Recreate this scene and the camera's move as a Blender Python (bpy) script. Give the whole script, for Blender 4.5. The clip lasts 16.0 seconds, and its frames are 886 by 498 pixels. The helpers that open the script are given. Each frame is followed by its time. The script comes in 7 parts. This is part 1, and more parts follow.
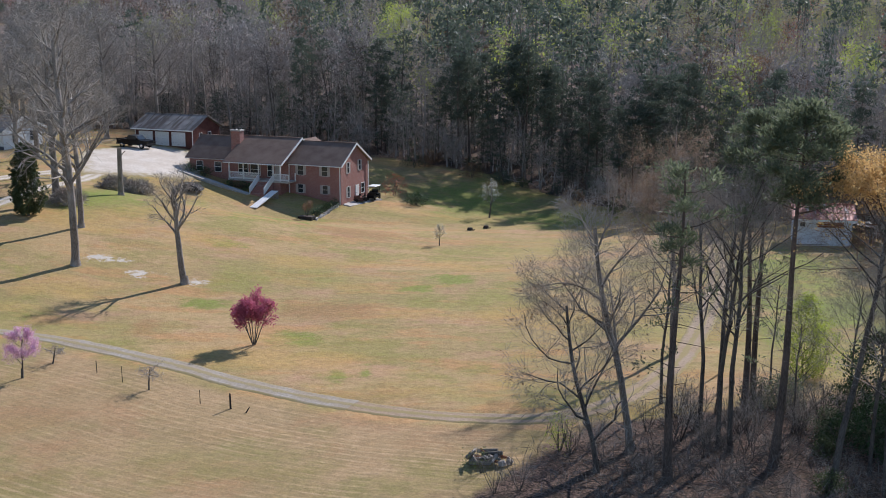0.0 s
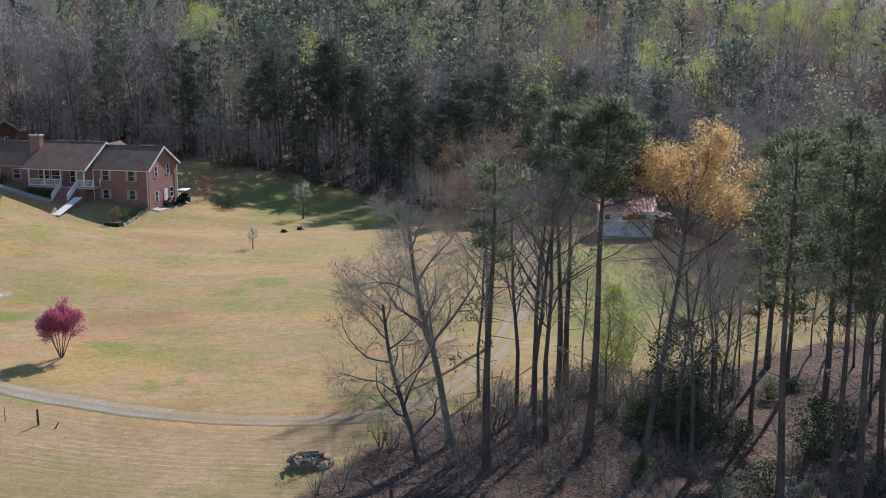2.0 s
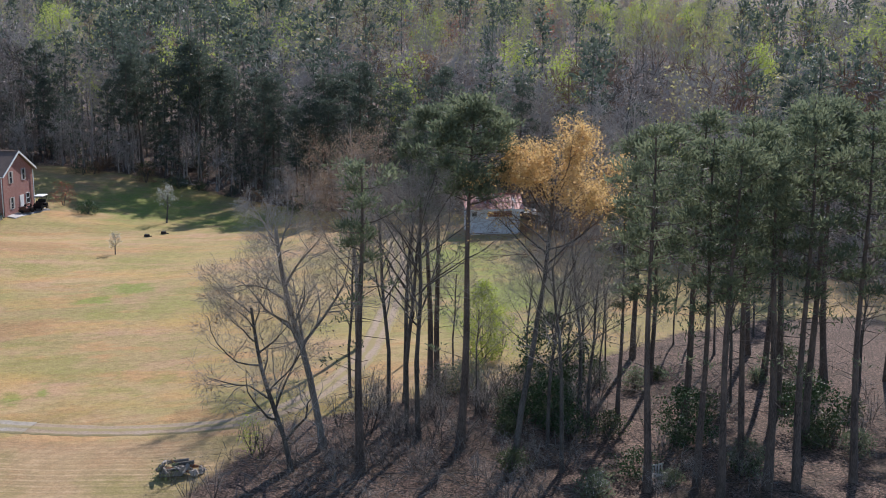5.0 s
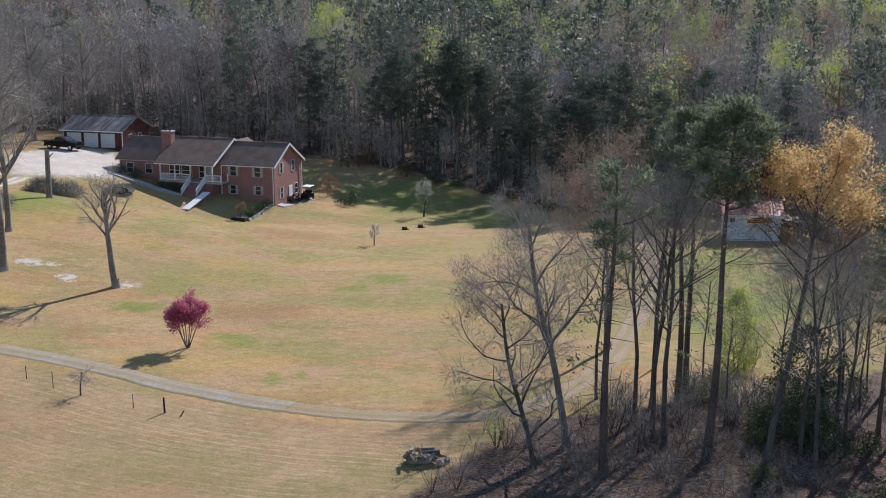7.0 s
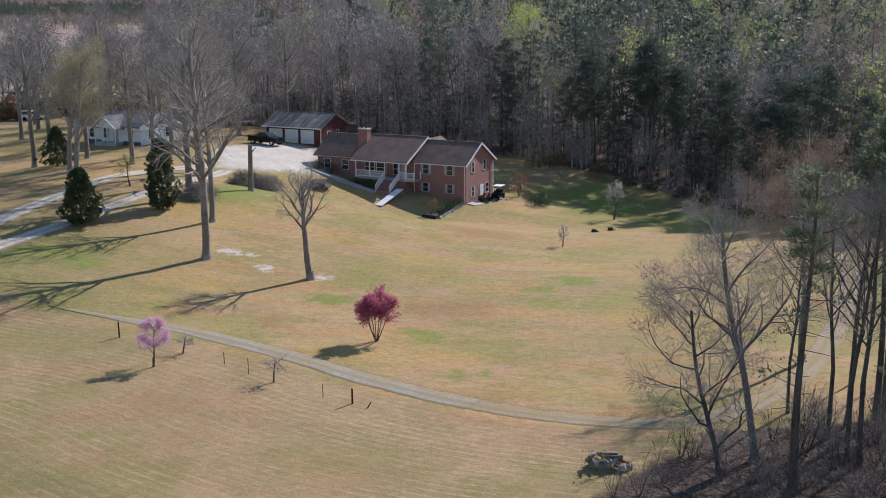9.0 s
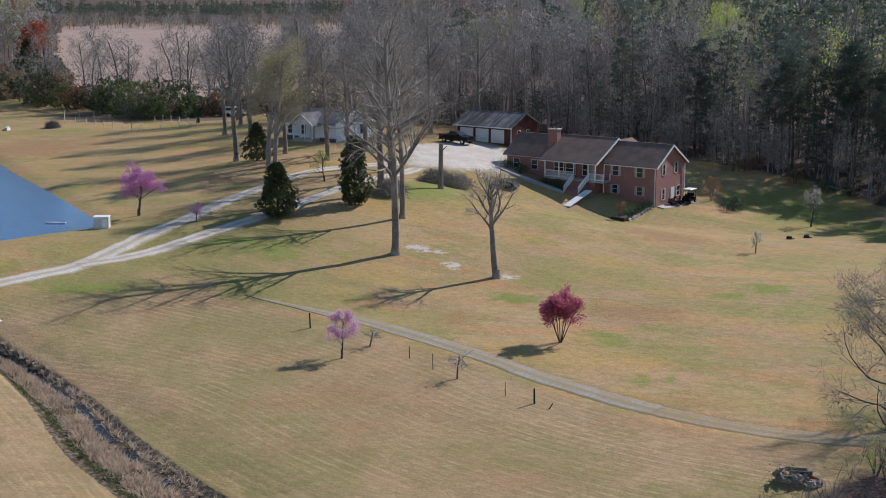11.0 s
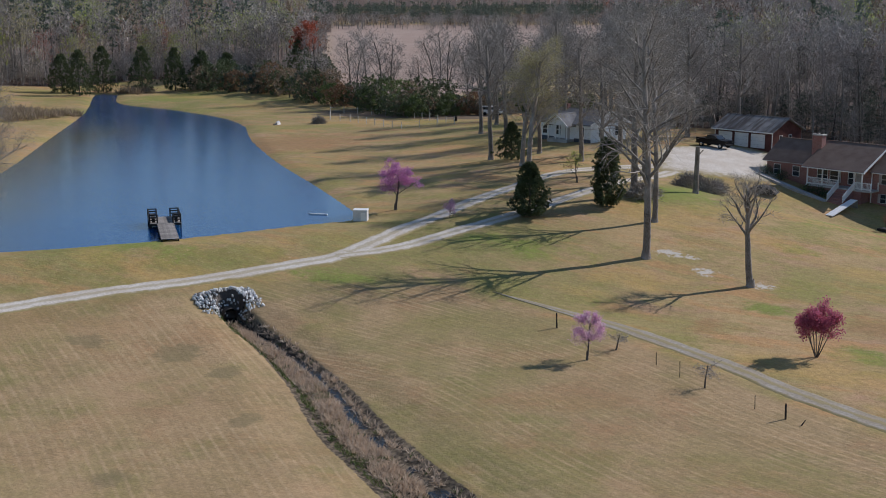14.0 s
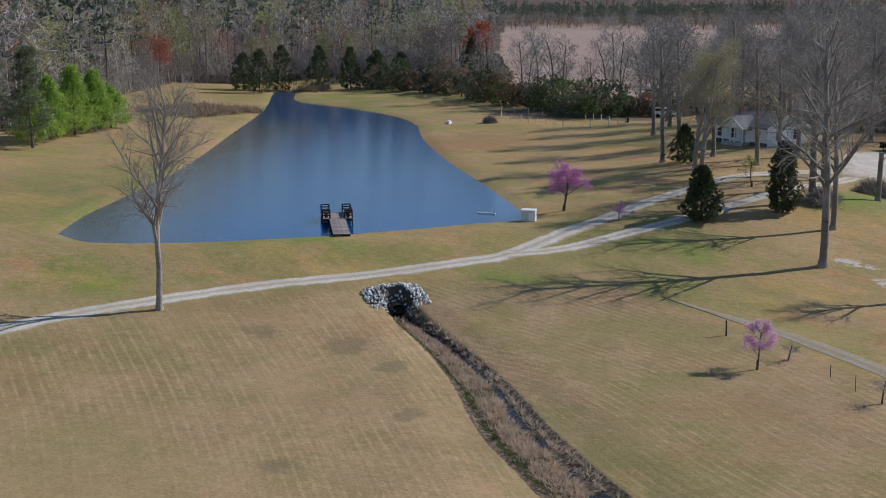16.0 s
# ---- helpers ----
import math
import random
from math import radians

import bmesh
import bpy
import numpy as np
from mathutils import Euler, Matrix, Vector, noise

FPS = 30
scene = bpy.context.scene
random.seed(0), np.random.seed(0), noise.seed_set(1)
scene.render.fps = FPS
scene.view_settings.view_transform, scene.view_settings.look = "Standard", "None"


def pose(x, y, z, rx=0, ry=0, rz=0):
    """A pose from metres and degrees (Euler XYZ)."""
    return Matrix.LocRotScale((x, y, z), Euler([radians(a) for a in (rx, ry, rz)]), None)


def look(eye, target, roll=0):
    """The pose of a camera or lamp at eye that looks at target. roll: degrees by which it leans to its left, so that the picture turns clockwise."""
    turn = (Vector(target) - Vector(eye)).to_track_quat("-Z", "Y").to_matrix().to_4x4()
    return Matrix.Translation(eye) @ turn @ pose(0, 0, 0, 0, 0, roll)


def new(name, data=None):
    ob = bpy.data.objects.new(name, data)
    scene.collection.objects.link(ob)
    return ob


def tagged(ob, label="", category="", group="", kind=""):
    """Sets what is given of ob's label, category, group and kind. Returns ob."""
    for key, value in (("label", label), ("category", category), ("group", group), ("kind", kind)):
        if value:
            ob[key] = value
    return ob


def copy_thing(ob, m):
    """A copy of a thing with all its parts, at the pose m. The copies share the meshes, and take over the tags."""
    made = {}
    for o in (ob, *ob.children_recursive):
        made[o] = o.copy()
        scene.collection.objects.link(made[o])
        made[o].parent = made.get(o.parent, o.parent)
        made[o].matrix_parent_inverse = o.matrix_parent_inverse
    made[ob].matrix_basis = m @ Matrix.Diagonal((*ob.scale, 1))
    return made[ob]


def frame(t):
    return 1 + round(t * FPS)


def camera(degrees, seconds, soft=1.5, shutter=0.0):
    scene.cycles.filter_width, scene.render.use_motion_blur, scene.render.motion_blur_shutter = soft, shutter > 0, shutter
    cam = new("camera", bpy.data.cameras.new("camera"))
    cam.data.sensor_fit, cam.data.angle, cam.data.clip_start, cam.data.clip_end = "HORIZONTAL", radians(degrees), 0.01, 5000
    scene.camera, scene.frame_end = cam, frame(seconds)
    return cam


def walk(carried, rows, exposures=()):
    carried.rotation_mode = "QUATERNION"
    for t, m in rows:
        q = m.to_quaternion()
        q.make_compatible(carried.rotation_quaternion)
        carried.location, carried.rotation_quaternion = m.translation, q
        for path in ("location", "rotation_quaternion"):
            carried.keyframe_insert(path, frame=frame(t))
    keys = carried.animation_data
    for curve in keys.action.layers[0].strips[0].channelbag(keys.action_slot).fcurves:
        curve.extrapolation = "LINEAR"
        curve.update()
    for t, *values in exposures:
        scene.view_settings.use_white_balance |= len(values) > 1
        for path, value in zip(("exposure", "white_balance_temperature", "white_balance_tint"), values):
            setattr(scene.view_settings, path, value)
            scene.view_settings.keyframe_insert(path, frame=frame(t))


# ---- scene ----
cam = camera(40.59, 16.0, 1.0)
# seconds, heading to the left, pitch, roll in degrees: the camera hovers and turns on the spot
EYE = 26.0
TURNS = [
    (0.0, 0.00, -11.41, -0.06),
    (0.5, -2.36, -11.41, -0.06),
    (1.0, -4.67, -11.41, -0.04),
    (1.5, -6.85, -11.40, -0.03),
    (2.0, -9.02, -11.40, -0.05),
    (2.5, -11.05, -11.38, 0.01),
    (3.0, -12.84, -11.40, 0.06),
    (3.2, -13.47, -11.40, 0.05),
    (3.6, -14.68, -11.43, 0.06),
    (4.0, -15.69, -11.43, 0.06),
    (4.4, -16.22, -11.43, 0.06),
    (4.8, -15.95, -11.43, 0.06),
    (5.1, -15.05, -11.43, 0.06),
    (5.3, -14.05, -11.46, 0.06),
    (5.5, -12.81, -11.47, 0.06),
    (5.7, -11.43, -11.46, 0.06),
    (6.0, -9.36, -11.46, 0.06),
    (6.5, -6.06, -11.46, 0.03),
    (7.0, -3.18, -11.44, 0.00),
    (7.5, -0.70, -11.43, -0.02),
    (8.0, 1.51, -11.43, -0.02),
    (8.5, 3.72, -11.43, -0.06),
    (9.0, 6.00, -11.42, -0.05),
    (9.2, 6.92, -11.42, -0.04),
    (11.3, 16.42, -11.41, 0.00),
    (11.5, 17.30, -11.40, -0.01),
    (12.0, 19.45, -11.40, -0.03),
    (12.5, 21.57, -11.40, -0.01),
    (13.0, 23.63, -11.39, 0.03),
    (13.5, 25.53, -11.39, -0.05),
    (14.0, 27.23, -11.39, 0.03),
    (14.5, 29.12, -11.39, 0.04),
    (15.0, 31.17, -11.38, 0.05),
    (15.5, 33.26, -11.38, 0.03),
    (16.0, 35.37, -11.38, 0.04),
]
walk(cam, [(t, pose(0, 0, EYE, 0, 0, turn) @ pose(0, 0, 0, 90 + pitch, 0, 0) @ pose(0, 0, 0, 0, 0, -roll)) for t, turn, pitch, roll in TURNS],
     [(0, 0.24, 6330, 14), (5.5, 0.41, 6330, 14), (6.5, 0.31, 6330, 14), (9, 0.21, 6330, 14), (12.5, -0.16, 6330, 12), (16, -0.27, 6330, 12)])

# ---------------------------------------------------------------- daylight
SUN_AZ, SUN_EL = 35.6, 35.0   # degrees from +y towards +x, and above the horizon
world = bpy.data.worlds.new("sky")
scene.world = world
world.use_nodes = True
wn = world.node_tree.nodes
sky = wn.new("ShaderNodeTexSky")
sky.sky_type, sky.sun_disc = "NISHITA", False
sky.sun_elevation, sky.sun_rotation = radians(SUN_EL), radians(SUN_AZ)
sky.air_density, sky.dust_density, sky.ozone_density = 1.0, 0.0, 3.0
wn["Background"].inputs["Strength"].default_value = 0.13
world.node_tree.links.new(sky.outputs[0], wn["Background"].inputs["Color"])
sun = new("sun", bpy.data.lights.new("sun", "SUN"))
sun.data.energy, sun.data.angle, sun.data.color = 4.9, radians(0.53), (1.0, 0.955, 0.935)
to_sun = Vector((math.sin(radians(SUN_AZ)) * math.cos(radians(SUN_EL)), math.cos(radians(SUN_AZ)) * math.cos(radians(SUN_EL)), math.sin(radians(SUN_EL))))
sun.matrix_world = look(to_sun * 200, (0, 0, 0))


# ---------------------------------------------------------------- the plan, in metres from the point under the camera
POND_SHORE = [(-101, 75), (-95, 74), (-87, 79.6), (-77.5, 91), (-69.6, 105), (-67, 109.8), (-71.3, 115), (-84, 127.7), (-103, 146), (-125, 169.5),
              (-140, 188), (-157, 202), (-180, 212.8), (-200, 220), (-221, 242), (-226, 240), (-189, 197), (-156, 153.6), (-132, 121.7), (-118, 100.4), (-108, 84)]
MAIN_LINE = [(-83, 30), (-81, 49), (-78.5, 60.3), (-72.4, 73.6), (-66.8, 82.3), (-62.7, 89.8), (-60, 95.4), (-59, 106.8), (-58.3, 115.8), (-58, 127), (-56.7, 142.4), (-52, 151), (-46, 158)]
FORK_LINE = [(-60.3, 95), (-56.6, 100.4), (-54.3, 108.1), (-51.6, 117.9), (-49, 130.6), (-47, 144.3), (-45, 156)]
LOW_LINE = [(-43.5, 94.3), (-37, 93), (-30.3, 91), (-24.8, 88.2), (-19.5, 84.9), (-15, 81.3), (-11.1, 79), (-7, 76.9), (-3.1, 75.2), (0.6, 73.9), (5.3, 73.4), (8, 74.1),
            (11.2, 76.4), (14.5, 80.7), (17.6, 86.2), (21.3, 95.9), (25.2, 108.1), (28.4, 121), (31, 134.5), (32.5, 146)]
DITCH_LINE = [(-61.5, 79.5), (-58, 77), (-51.6, 73.2), (-44.8, 67.9), (-38.5, 62), (-33.4, 57.9), (-28.9, 54.5), (-21.4, 49.5), (-11.5, 42.5)]
GRAVEL_YARD = [(-47.5, 153), (-52, 171), (-48, 177), (-46, 181.5), (-37, 178.5), (-33.5, 164), (-39.5, 157)]
EAST_EDGE = [(0, 57), (2, 61.7), (4.4, 65.1), (6.4, 68.7), (9.7, 72.6), (14.4, 74), (18.5, 75.3), (24.6, 76.7), (29.6, 79.1), (35.9, 81.4), (43.6, 85.8), (51.7, 87.6), (62, 86), (62, 20), (10, 15)]
GREENS = [(0.9, 113.7, 3, 3.4), (-2.3, 109.5, 2.1, 2.1), (-11.9, 92.5, 2.6, 3), (-7.5, 83.4, 0.9, 1.3), (-5.5, 83.8, 0.7, 1.6), (-21, 102.6, 3, 2.5),
          (-20.7, 141, 5.4, 7), (34, 118, 8, 14), (35, 103, 9, 12), (27.5, 95.6, 3, 6), (-47.8, 108, 6.7, 2.8), (-56, 90, 6, 2.6)]
GREENS += [(5, 172, 13, 12), (18, 160, 10, 9), (-79, 87, 8.3, 4.5), (-85, 66, 8, 4), (-107.6, 88, 5, 12), (-189, 190, 4, 17), (-198, 237, 13, 18), (-40, 138, 6, 9), (-35, 81.5, 3.8, 3.6), (-23, 123.5, 2.1, 2)]
RUSSETS = [(-24.2, 95, 2.1, 2.1), (-3.6, 78.4, 2.8, 2), (-11, 101.4, 6.3, 3.4), (-9.5, 137, 7, 5), (-22.5, 64, 3.5, 2.8), (-67, 53.7, 8, 3.5), (-52.5, 59, 5.6, 5.8), (-113, 165, 14, 18), (-56.5, 49, 5.7, 4)]
BARES = [(-33.3, 114.5, 2.2, 1.3), (-31.4, 114.5, 1.7, 0.6), (-28.9, 111, 1.5, 1.6), (-25.5, 111.1, 0.8, 0.5), (-23, 109.6, 1.6, 1.3)]
PLOTS = [(-132, 216, 12, 7), (-118, 217, 14, 8), (-107, 214, 9, 7)]
DARKS = [(-65.0, 66.5, 2.0, 1.6), (-57.5, 68.5, 2.3, 2.3), (-52.0, 66.6, 1.3, 1.9), (-45.0, 59.4, 1.2, 1.9), (-46.0, 48.1, 1.4, 1.5)]
OLIVES = [(-78, 78, 24, 16), (-52, 100, 14, 14), (-118, 95, 26, 34), (-38, 140, 12, 14), (-62, 60, 18, 12), (-45, 75, 14, 12), (-190, 215, 40, 40), (30, 105, 16, 22), (3, 165, 20, 12)]


def wood_edge(a):
    """Distance of the woods' edge by heading to the left, in degrees."""
    return np.interp(a, [-60, -40, -30, -24, -19, -14, -9, -5, -2, 3, 7, 11, 16, 19, 20, 32, 33, 38, 41, 44, 48, 51, 54, 58, 66],
                     [120, 118, 120, 126, 150, 158, 166, 178, 187, 192, 192, 202, 206, 214, 900, 900, 338, 350, 362, 352, 345, 292, 240, 218, 205])

# ---------------------------------------------------------------- materials
def nodes_of(name):
    m = bpy.data.materials.new(name)
    m.use_nodes = True
    t = m.node_tree
    return m, t, t.nodes, t.links, t.nodes["Principled BSDF"]


def noise_node(t, scale, detail=4, where="Object", rough=0.6):
    c = t.nodes.new("ShaderNodeTexCoord")
    n = t.nodes.new("ShaderNodeTexNoise")
    n.inputs["Scale"].default_value, n.inputs["Detail"].default_value, n.inputs["Roughness"].default_value = scale, detail, rough
    t.links.new(c.outputs[where], n.inputs["Vector"])
    return n


def blend(t, fac, a, b, kind="MIX"):
    """A colour mix; fac, a, b are sockets or values."""
    m = t.nodes.new("ShaderNodeMix")
    m.data_type, m.blend_type = "RGBA", kind
    for slot, v in ((m.inputs[0], fac), (m.inputs[6], a), (m.inputs[7], b)):
        if isinstance(v, bpy.types.NodeSocket):
            t.links.new(v, slot)
        elif isinstance(v, tuple):
            slot.default_value = (*v, 1)
        else:
            slot.default_value = v
    return m.outputs[2]


def ramp(t, fac, lo, hi):
    m = t.nodes.new("ShaderNodeMapRange")
    m.interpolation_type = "SMOOTHSTEP"
    m.inputs[1].default_value, m.inputs[2].default_value = lo, hi
    t.links.new(fac, m.inputs[0])
    return m.outputs[0]


def calc(t, op, a, b=0.0):
    m = t.nodes.new("ShaderNodeMath")
    m.operation = op
    for slot, v in zip(m.inputs, (a, b)):
        if isinstance(v, bpy.types.NodeSocket):
            t.links.new(v, slot)
        else:
            slot.default_value = v
    return m.outputs[0]


def relief(t, bsdf, height, strength, distance):
    b = t.nodes.new("ShaderNodeBump")
    b.inputs["Strength"].default_value, b.inputs["Distance"].default_value = strength, distance
    t.links.new(height, b.inputs["Height"])
    t.links.new(b.outputs[0], bsdf.inputs["Normal"])


def plain(name, a, b, rough=0.7, metal=0.0, coarse=0.6, fine=9.0, vary=0.25, bump=0.3, where="Object"):
    """A surface of two tones that wander at two scales, with a little difference from piece to piece."""
    m, t, n, l, s = nodes_of(name)
    big, small = noise_node(t, coarse, 3, where), noise_node(t, fine, 5, where)
    f = calc(t, "ADD", calc(t, "MULTIPLY", big.outputs["Fac"], 0.6), calc(t, "MULTIPLY", small.outputs["Fac"], 0.4))
    c = blend(t, ramp(t, f, 0.35, 0.65), a, b)
    if vary:
        info = n.new("ShaderNodeObjectInfo")
        v = calc(t, "ADD", calc(t, "MULTIPLY", info.outputs["Random"], vary), 1 - vary / 2)
        hsv = n.new("ShaderNodeHueSaturation")
        l.new(c, hsv.inputs["Color"])
        l.new(v, hsv.inputs["Value"])
        c = hsv.outputs[0]
    l.new(c, s.inputs["Base Color"])
    s.inputs["Roughness"].default_value, s.inputs["Metallic"].default_value = rough, metal
    s.inputs["Specular IOR Level"].default_value = 0.12 if rough > 0.75 else 0.5
    if bump:
        relief(t, s, small.outputs["Fac"], bump, 0.03)
    return m


def leafy(name, a, b, lets=0.35, scale=0.9, dull=0.6):
    """Leaves, needles and petals: they let some light through."""
    m, t, n, l, s = nodes_of(name)
    geo, big = n.new("ShaderNodeNewGeometry"), noise_node(t, scale, 2)
    f = calc(t, "ADD", calc(t, "MULTIPLY", geo.outputs["Random Per Island"], 0.55), calc(t, "MULTIPLY", big.outputs["Fac"], 0.45))
    c = blend(t, f, a, b)
    l.new(c, s.inputs["Base Color"])
    s.inputs["Roughness"].default_value = dull
    s.inputs["Specular IOR Level"].default_value = 0.25
    tr = n.new("ShaderNodeBsdfTranslucent")
    l.new(c, tr.inputs["Color"])
    mix = n.new("ShaderNodeMixShader")
    mix.inputs[0].default_value = lets
    l.new(s.outputs[0], mix.inputs[1])
    l.new(tr.outputs[0], mix.inputs[2])
    l.new(mix.outputs[0], n["Material Output"].inputs["Surface"])
    return m


def bark(name, a, b, rise=3.0):
    m, t, n, l, s = nodes_of(name)
    c = n.new("ShaderNodeTexCoord")
    mp = n.new("ShaderNodeMapping")
    mp.inputs["Scale"].default_value = (7, 7, 1.4)
    l.new(c.outputs["Object"], mp.inputs["Vector"])
    fur = n.new("ShaderNodeTexNoise")
    fur.inputs["Scale"].default_value, fur.inputs["Detail"].default_value = rise, 6
    l.new(mp.outputs[0], fur.inputs["Vector"])
    big = noise_node(t, 0.35, 2)
    col = blend(t, ramp(t, fur.outputs["Fac"], 0.35, 0.65), a, b)
    col = blend(t, ramp(t, big.outputs["Fac"], 0.4, 0.75), col, tuple(min(1, v * 1.5) for v in b))
    l.new(col, s.inputs["Base Color"])
    s.inputs["Roughness"].default_value = 0.9
    relief(t, s, fur.outputs["Fac"], 0.7, 0.05)
    return m


def glass(name, tint=(0.02, 0.025, 0.03)):
    m, t, n, l, s = nodes_of(name)
    l.new(blend(t, noise_node(t, 0.8, 2).outputs["Fac"], tint, tuple(v * 2 for v in tint)), s.inputs["Base Color"])
    s.inputs["Roughness"].default_value, s.inputs["IOR"].default_value = 0.06, 1.5
    return m


GREY_BARK = bark("grey_bark", (0.10, 0.085, 0.07), (0.24, 0.21, 0.18))
PALE_BARK = bark("pale_bark", (0.15, 0.13, 0.11), (0.34, 0.30, 0.26))
PINE_BARK = bark("pine_bark", (0.045, 0.033, 0.027), (0.13, 0.095, 0.075))
DARK_BARK = bark("dark_bark", (0.035, 0.029, 0.025), (0.11, 0.095, 0.08))
DEADWOOD = plain("dead_branch", (0.10, 0.088, 0.076), (0.24, 0.215, 0.19), 0.9, vary=0.3, bump=0)
TWIG = plain("twig", (0.24, 0.214, 0.188), (0.40, 0.36, 0.315), 0.9, vary=0.3, bump=0)
WOODS_TWIG = plain("woods_twig", (0.265, 0.233, 0.205), (0.44, 0.39, 0.345), 0.9, coarse=0.08, vary=0, bump=0)
RED_TWIG = plain("budding_twig", (0.20, 0.12, 0.085), (0.30, 0.20, 0.14), 0.9, vary=0.3, bump=0)
NEEDLE = leafy("pine_needle", (0.070, 0.094, 0.056), (0.225, 0.250, 0.145), 0.5)
# darker, bluer copy of the needles: the woods' shaded side put into colour
WOODS_NEEDLE = leafy("dark_needle", (0.045, 0.066, 0.052), (0.135, 0.162, 0.115), 0.4)
CEDAR = leafy("cedar_leaf", (0.045, 0.066, 0.032), (0.13, 0.155, 0.070), 0.3)
LIME = leafy("spring_leaf", (0.30, 0.37, 0.06), (0.50, 0.55, 0.13), 0.5)
FRESH = leafy("fresh_leaf", (0.21, 0.33, 0.045), (0.37, 0.50, 0.11), 0.5)
GOLD = leafy("gold_leaf", (0.55, 0.35, 0.14), (0.76, 0.55, 0.25), 0.45)
RUST = leafy("rust_leaf", (0.30, 0.07, 0.04), (0.45, 0.14, 0.08), 0.4)
DEAD = leafy("dead_leaf", (0.16, 0.09, 0.05), (0.30, 0.18, 0.10), 0.3)
BUD = leafy("tan_bud", (0.34, 0.245, 0.165), (0.50, 0.39, 0.28), 0.4)
PALE = leafy("pale_bud", (0.34, 0.30, 0.13), (0.50, 0.45, 0.22), 0.4)
WHITE_BLOOM = leafy("white_blossom", (0.55, 0.56, 0.48), (0.75, 0.76, 0.68), 0.4)
CRIMSON = leafy("crimson_leaf", (0.36, 0.070, 0.13), (0.62, 0.20, 0.29), 0.5)
MAUVE = leafy("mauve_blossom", (0.46, 0.16, 0.38), (0.66, 0.30, 0.56), 0.4)
PINK = leafy("pink_blossom", (0.66, 0.36, 0.53), (0.82, 0.53, 0.70), 0.4)
HEDGE = leafy("hedge_leaf", (0.08, 0.12, 0.035), (0.19, 0.24, 0.085), 0.35)
HOLLY = leafy("holly_leaf", (0.022, 0.047, 0.018), (0.075, 0.118, 0.044), 0.15, 2.0, 0.6)
BRUSH = leafy("dry_brush", (0.20, 0.15, 0.10), (0.36, 0.28, 0.19), 0.3)
REED = leafy("dry_reed", (0.42, 0.31, 0.21), (0.66, 0.52, 0.39), 0.4)
SHINGLE = plain("brown_shingle", (0.150, 0.104, 0.082), (0.205, 0.150, 0.120), 0.9, coarse=0.7, fine=14, vary=0, bump=0.6)
WHITE = plain("white_paint", (0.70, 0.70, 0.67), (0.80, 0.79, 0.76), 0.55, vary=0.08, bump=0.1)
SIDING = plain("white_siding", (0.66, 0.67, 0.66), (0.78, 0.78, 0.76), 0.5, vary=0.05, bump=0.15)
GLASS = glass("window_glass")
CONCRETE = plain("concrete", (0.36, 0.34, 0.31), (0.52, 0.49, 0.45), 0.85, coarse=0.5, fine=6)
DOCKWOOD = plain("weathered_board", (0.17, 0.15, 0.13), (0.32, 0.29, 0.26), 0.85, coarse=1.2, fine=12, vary=0.5)
DARKWOOD = plain("tarred_wood", (0.02, 0.018, 0.016), (0.05, 0.045, 0.04), 0.8, vary=0.3)
RUBBER = plain("black_rubber", (0.012, 0.012, 0.012), (0.03, 0.03, 0.03), 0.8, vary=0)
CARBLACK = plain("black_car_paint", (0.006, 0.006, 0.007), (0.010, 0.010, 0.012), 0.3, vary=0, bump=0)
CARBLACK.node_tree.nodes["Principled BSDF"].inputs["Specular IOR Level"].default_value = 0.18
CHROME = plain("chrome", (0.6, 0.6, 0.6), (0.75, 0.75, 0.75), 0.2, 1.0, vary=0, bump=0)
CARWHITE = plain("white_car_paint", (0.72, 0.72, 0.72), (0.8, 0.8, 0.8), 0.2, vary=0, bump=0)
STONE = plain("pale_riprap", (0.42, 0.415, 0.40), (0.74, 0.73, 0.70), 0.85, coarse=1.5, fine=12, vary=0.7)
SOIL = plain("dark_wet_soil", (0.03, 0.022, 0.016), (0.08, 0.06, 0.042), 0.6, vary=0.2)


def brick_material():
    m, t, n, l, s = nodes_of("red_brick")
    c = n.new("ShaderNodeTexCoord")
    sep, mix = n.new("ShaderNodeSeparateXYZ"), n.new("ShaderNodeCombineXYZ")
    l.new(c.outputs["Object"], sep.inputs[0])
    l.new(calc(t, "ADD", sep.outputs[0], sep.outputs[1]), mix.inputs[0])
    l.new(sep.outputs[2], mix.inputs[1])
    b = n.new("ShaderNodeTexBrick")
    b.inputs["Scale"].default_value = 1
    b.inputs["Brick Width"].default_value, b.inputs["Row Height"].default_value, b.inputs["Mortar Size"].default_value = 0.21, 0.075, 0.006
    b.inputs["Color1"].default_value, b.inputs["Color2"].default_value = (0.245, 0.098, 0.080, 1), (0.345, 0.158, 0.130, 1)
    b.inputs["Mortar"].default_value = (0.34, 0.25, 0.21, 1)
    l.new(mix.outputs[0], b.inputs["Vector"])
    stain = noise_node(t, 0.5, 4)
    l.new(blend(t, ramp(t, stain.outputs["Fac"], 0.35, 0.8), b.outputs["Color"], (0.26, 0.12, 0.10)), s.inputs["Base Color"])
    s.inputs["Roughness"].default_value = 0.85
    relief(t, s, b.outputs["Fac"], -0.4, 0.01)
    return m


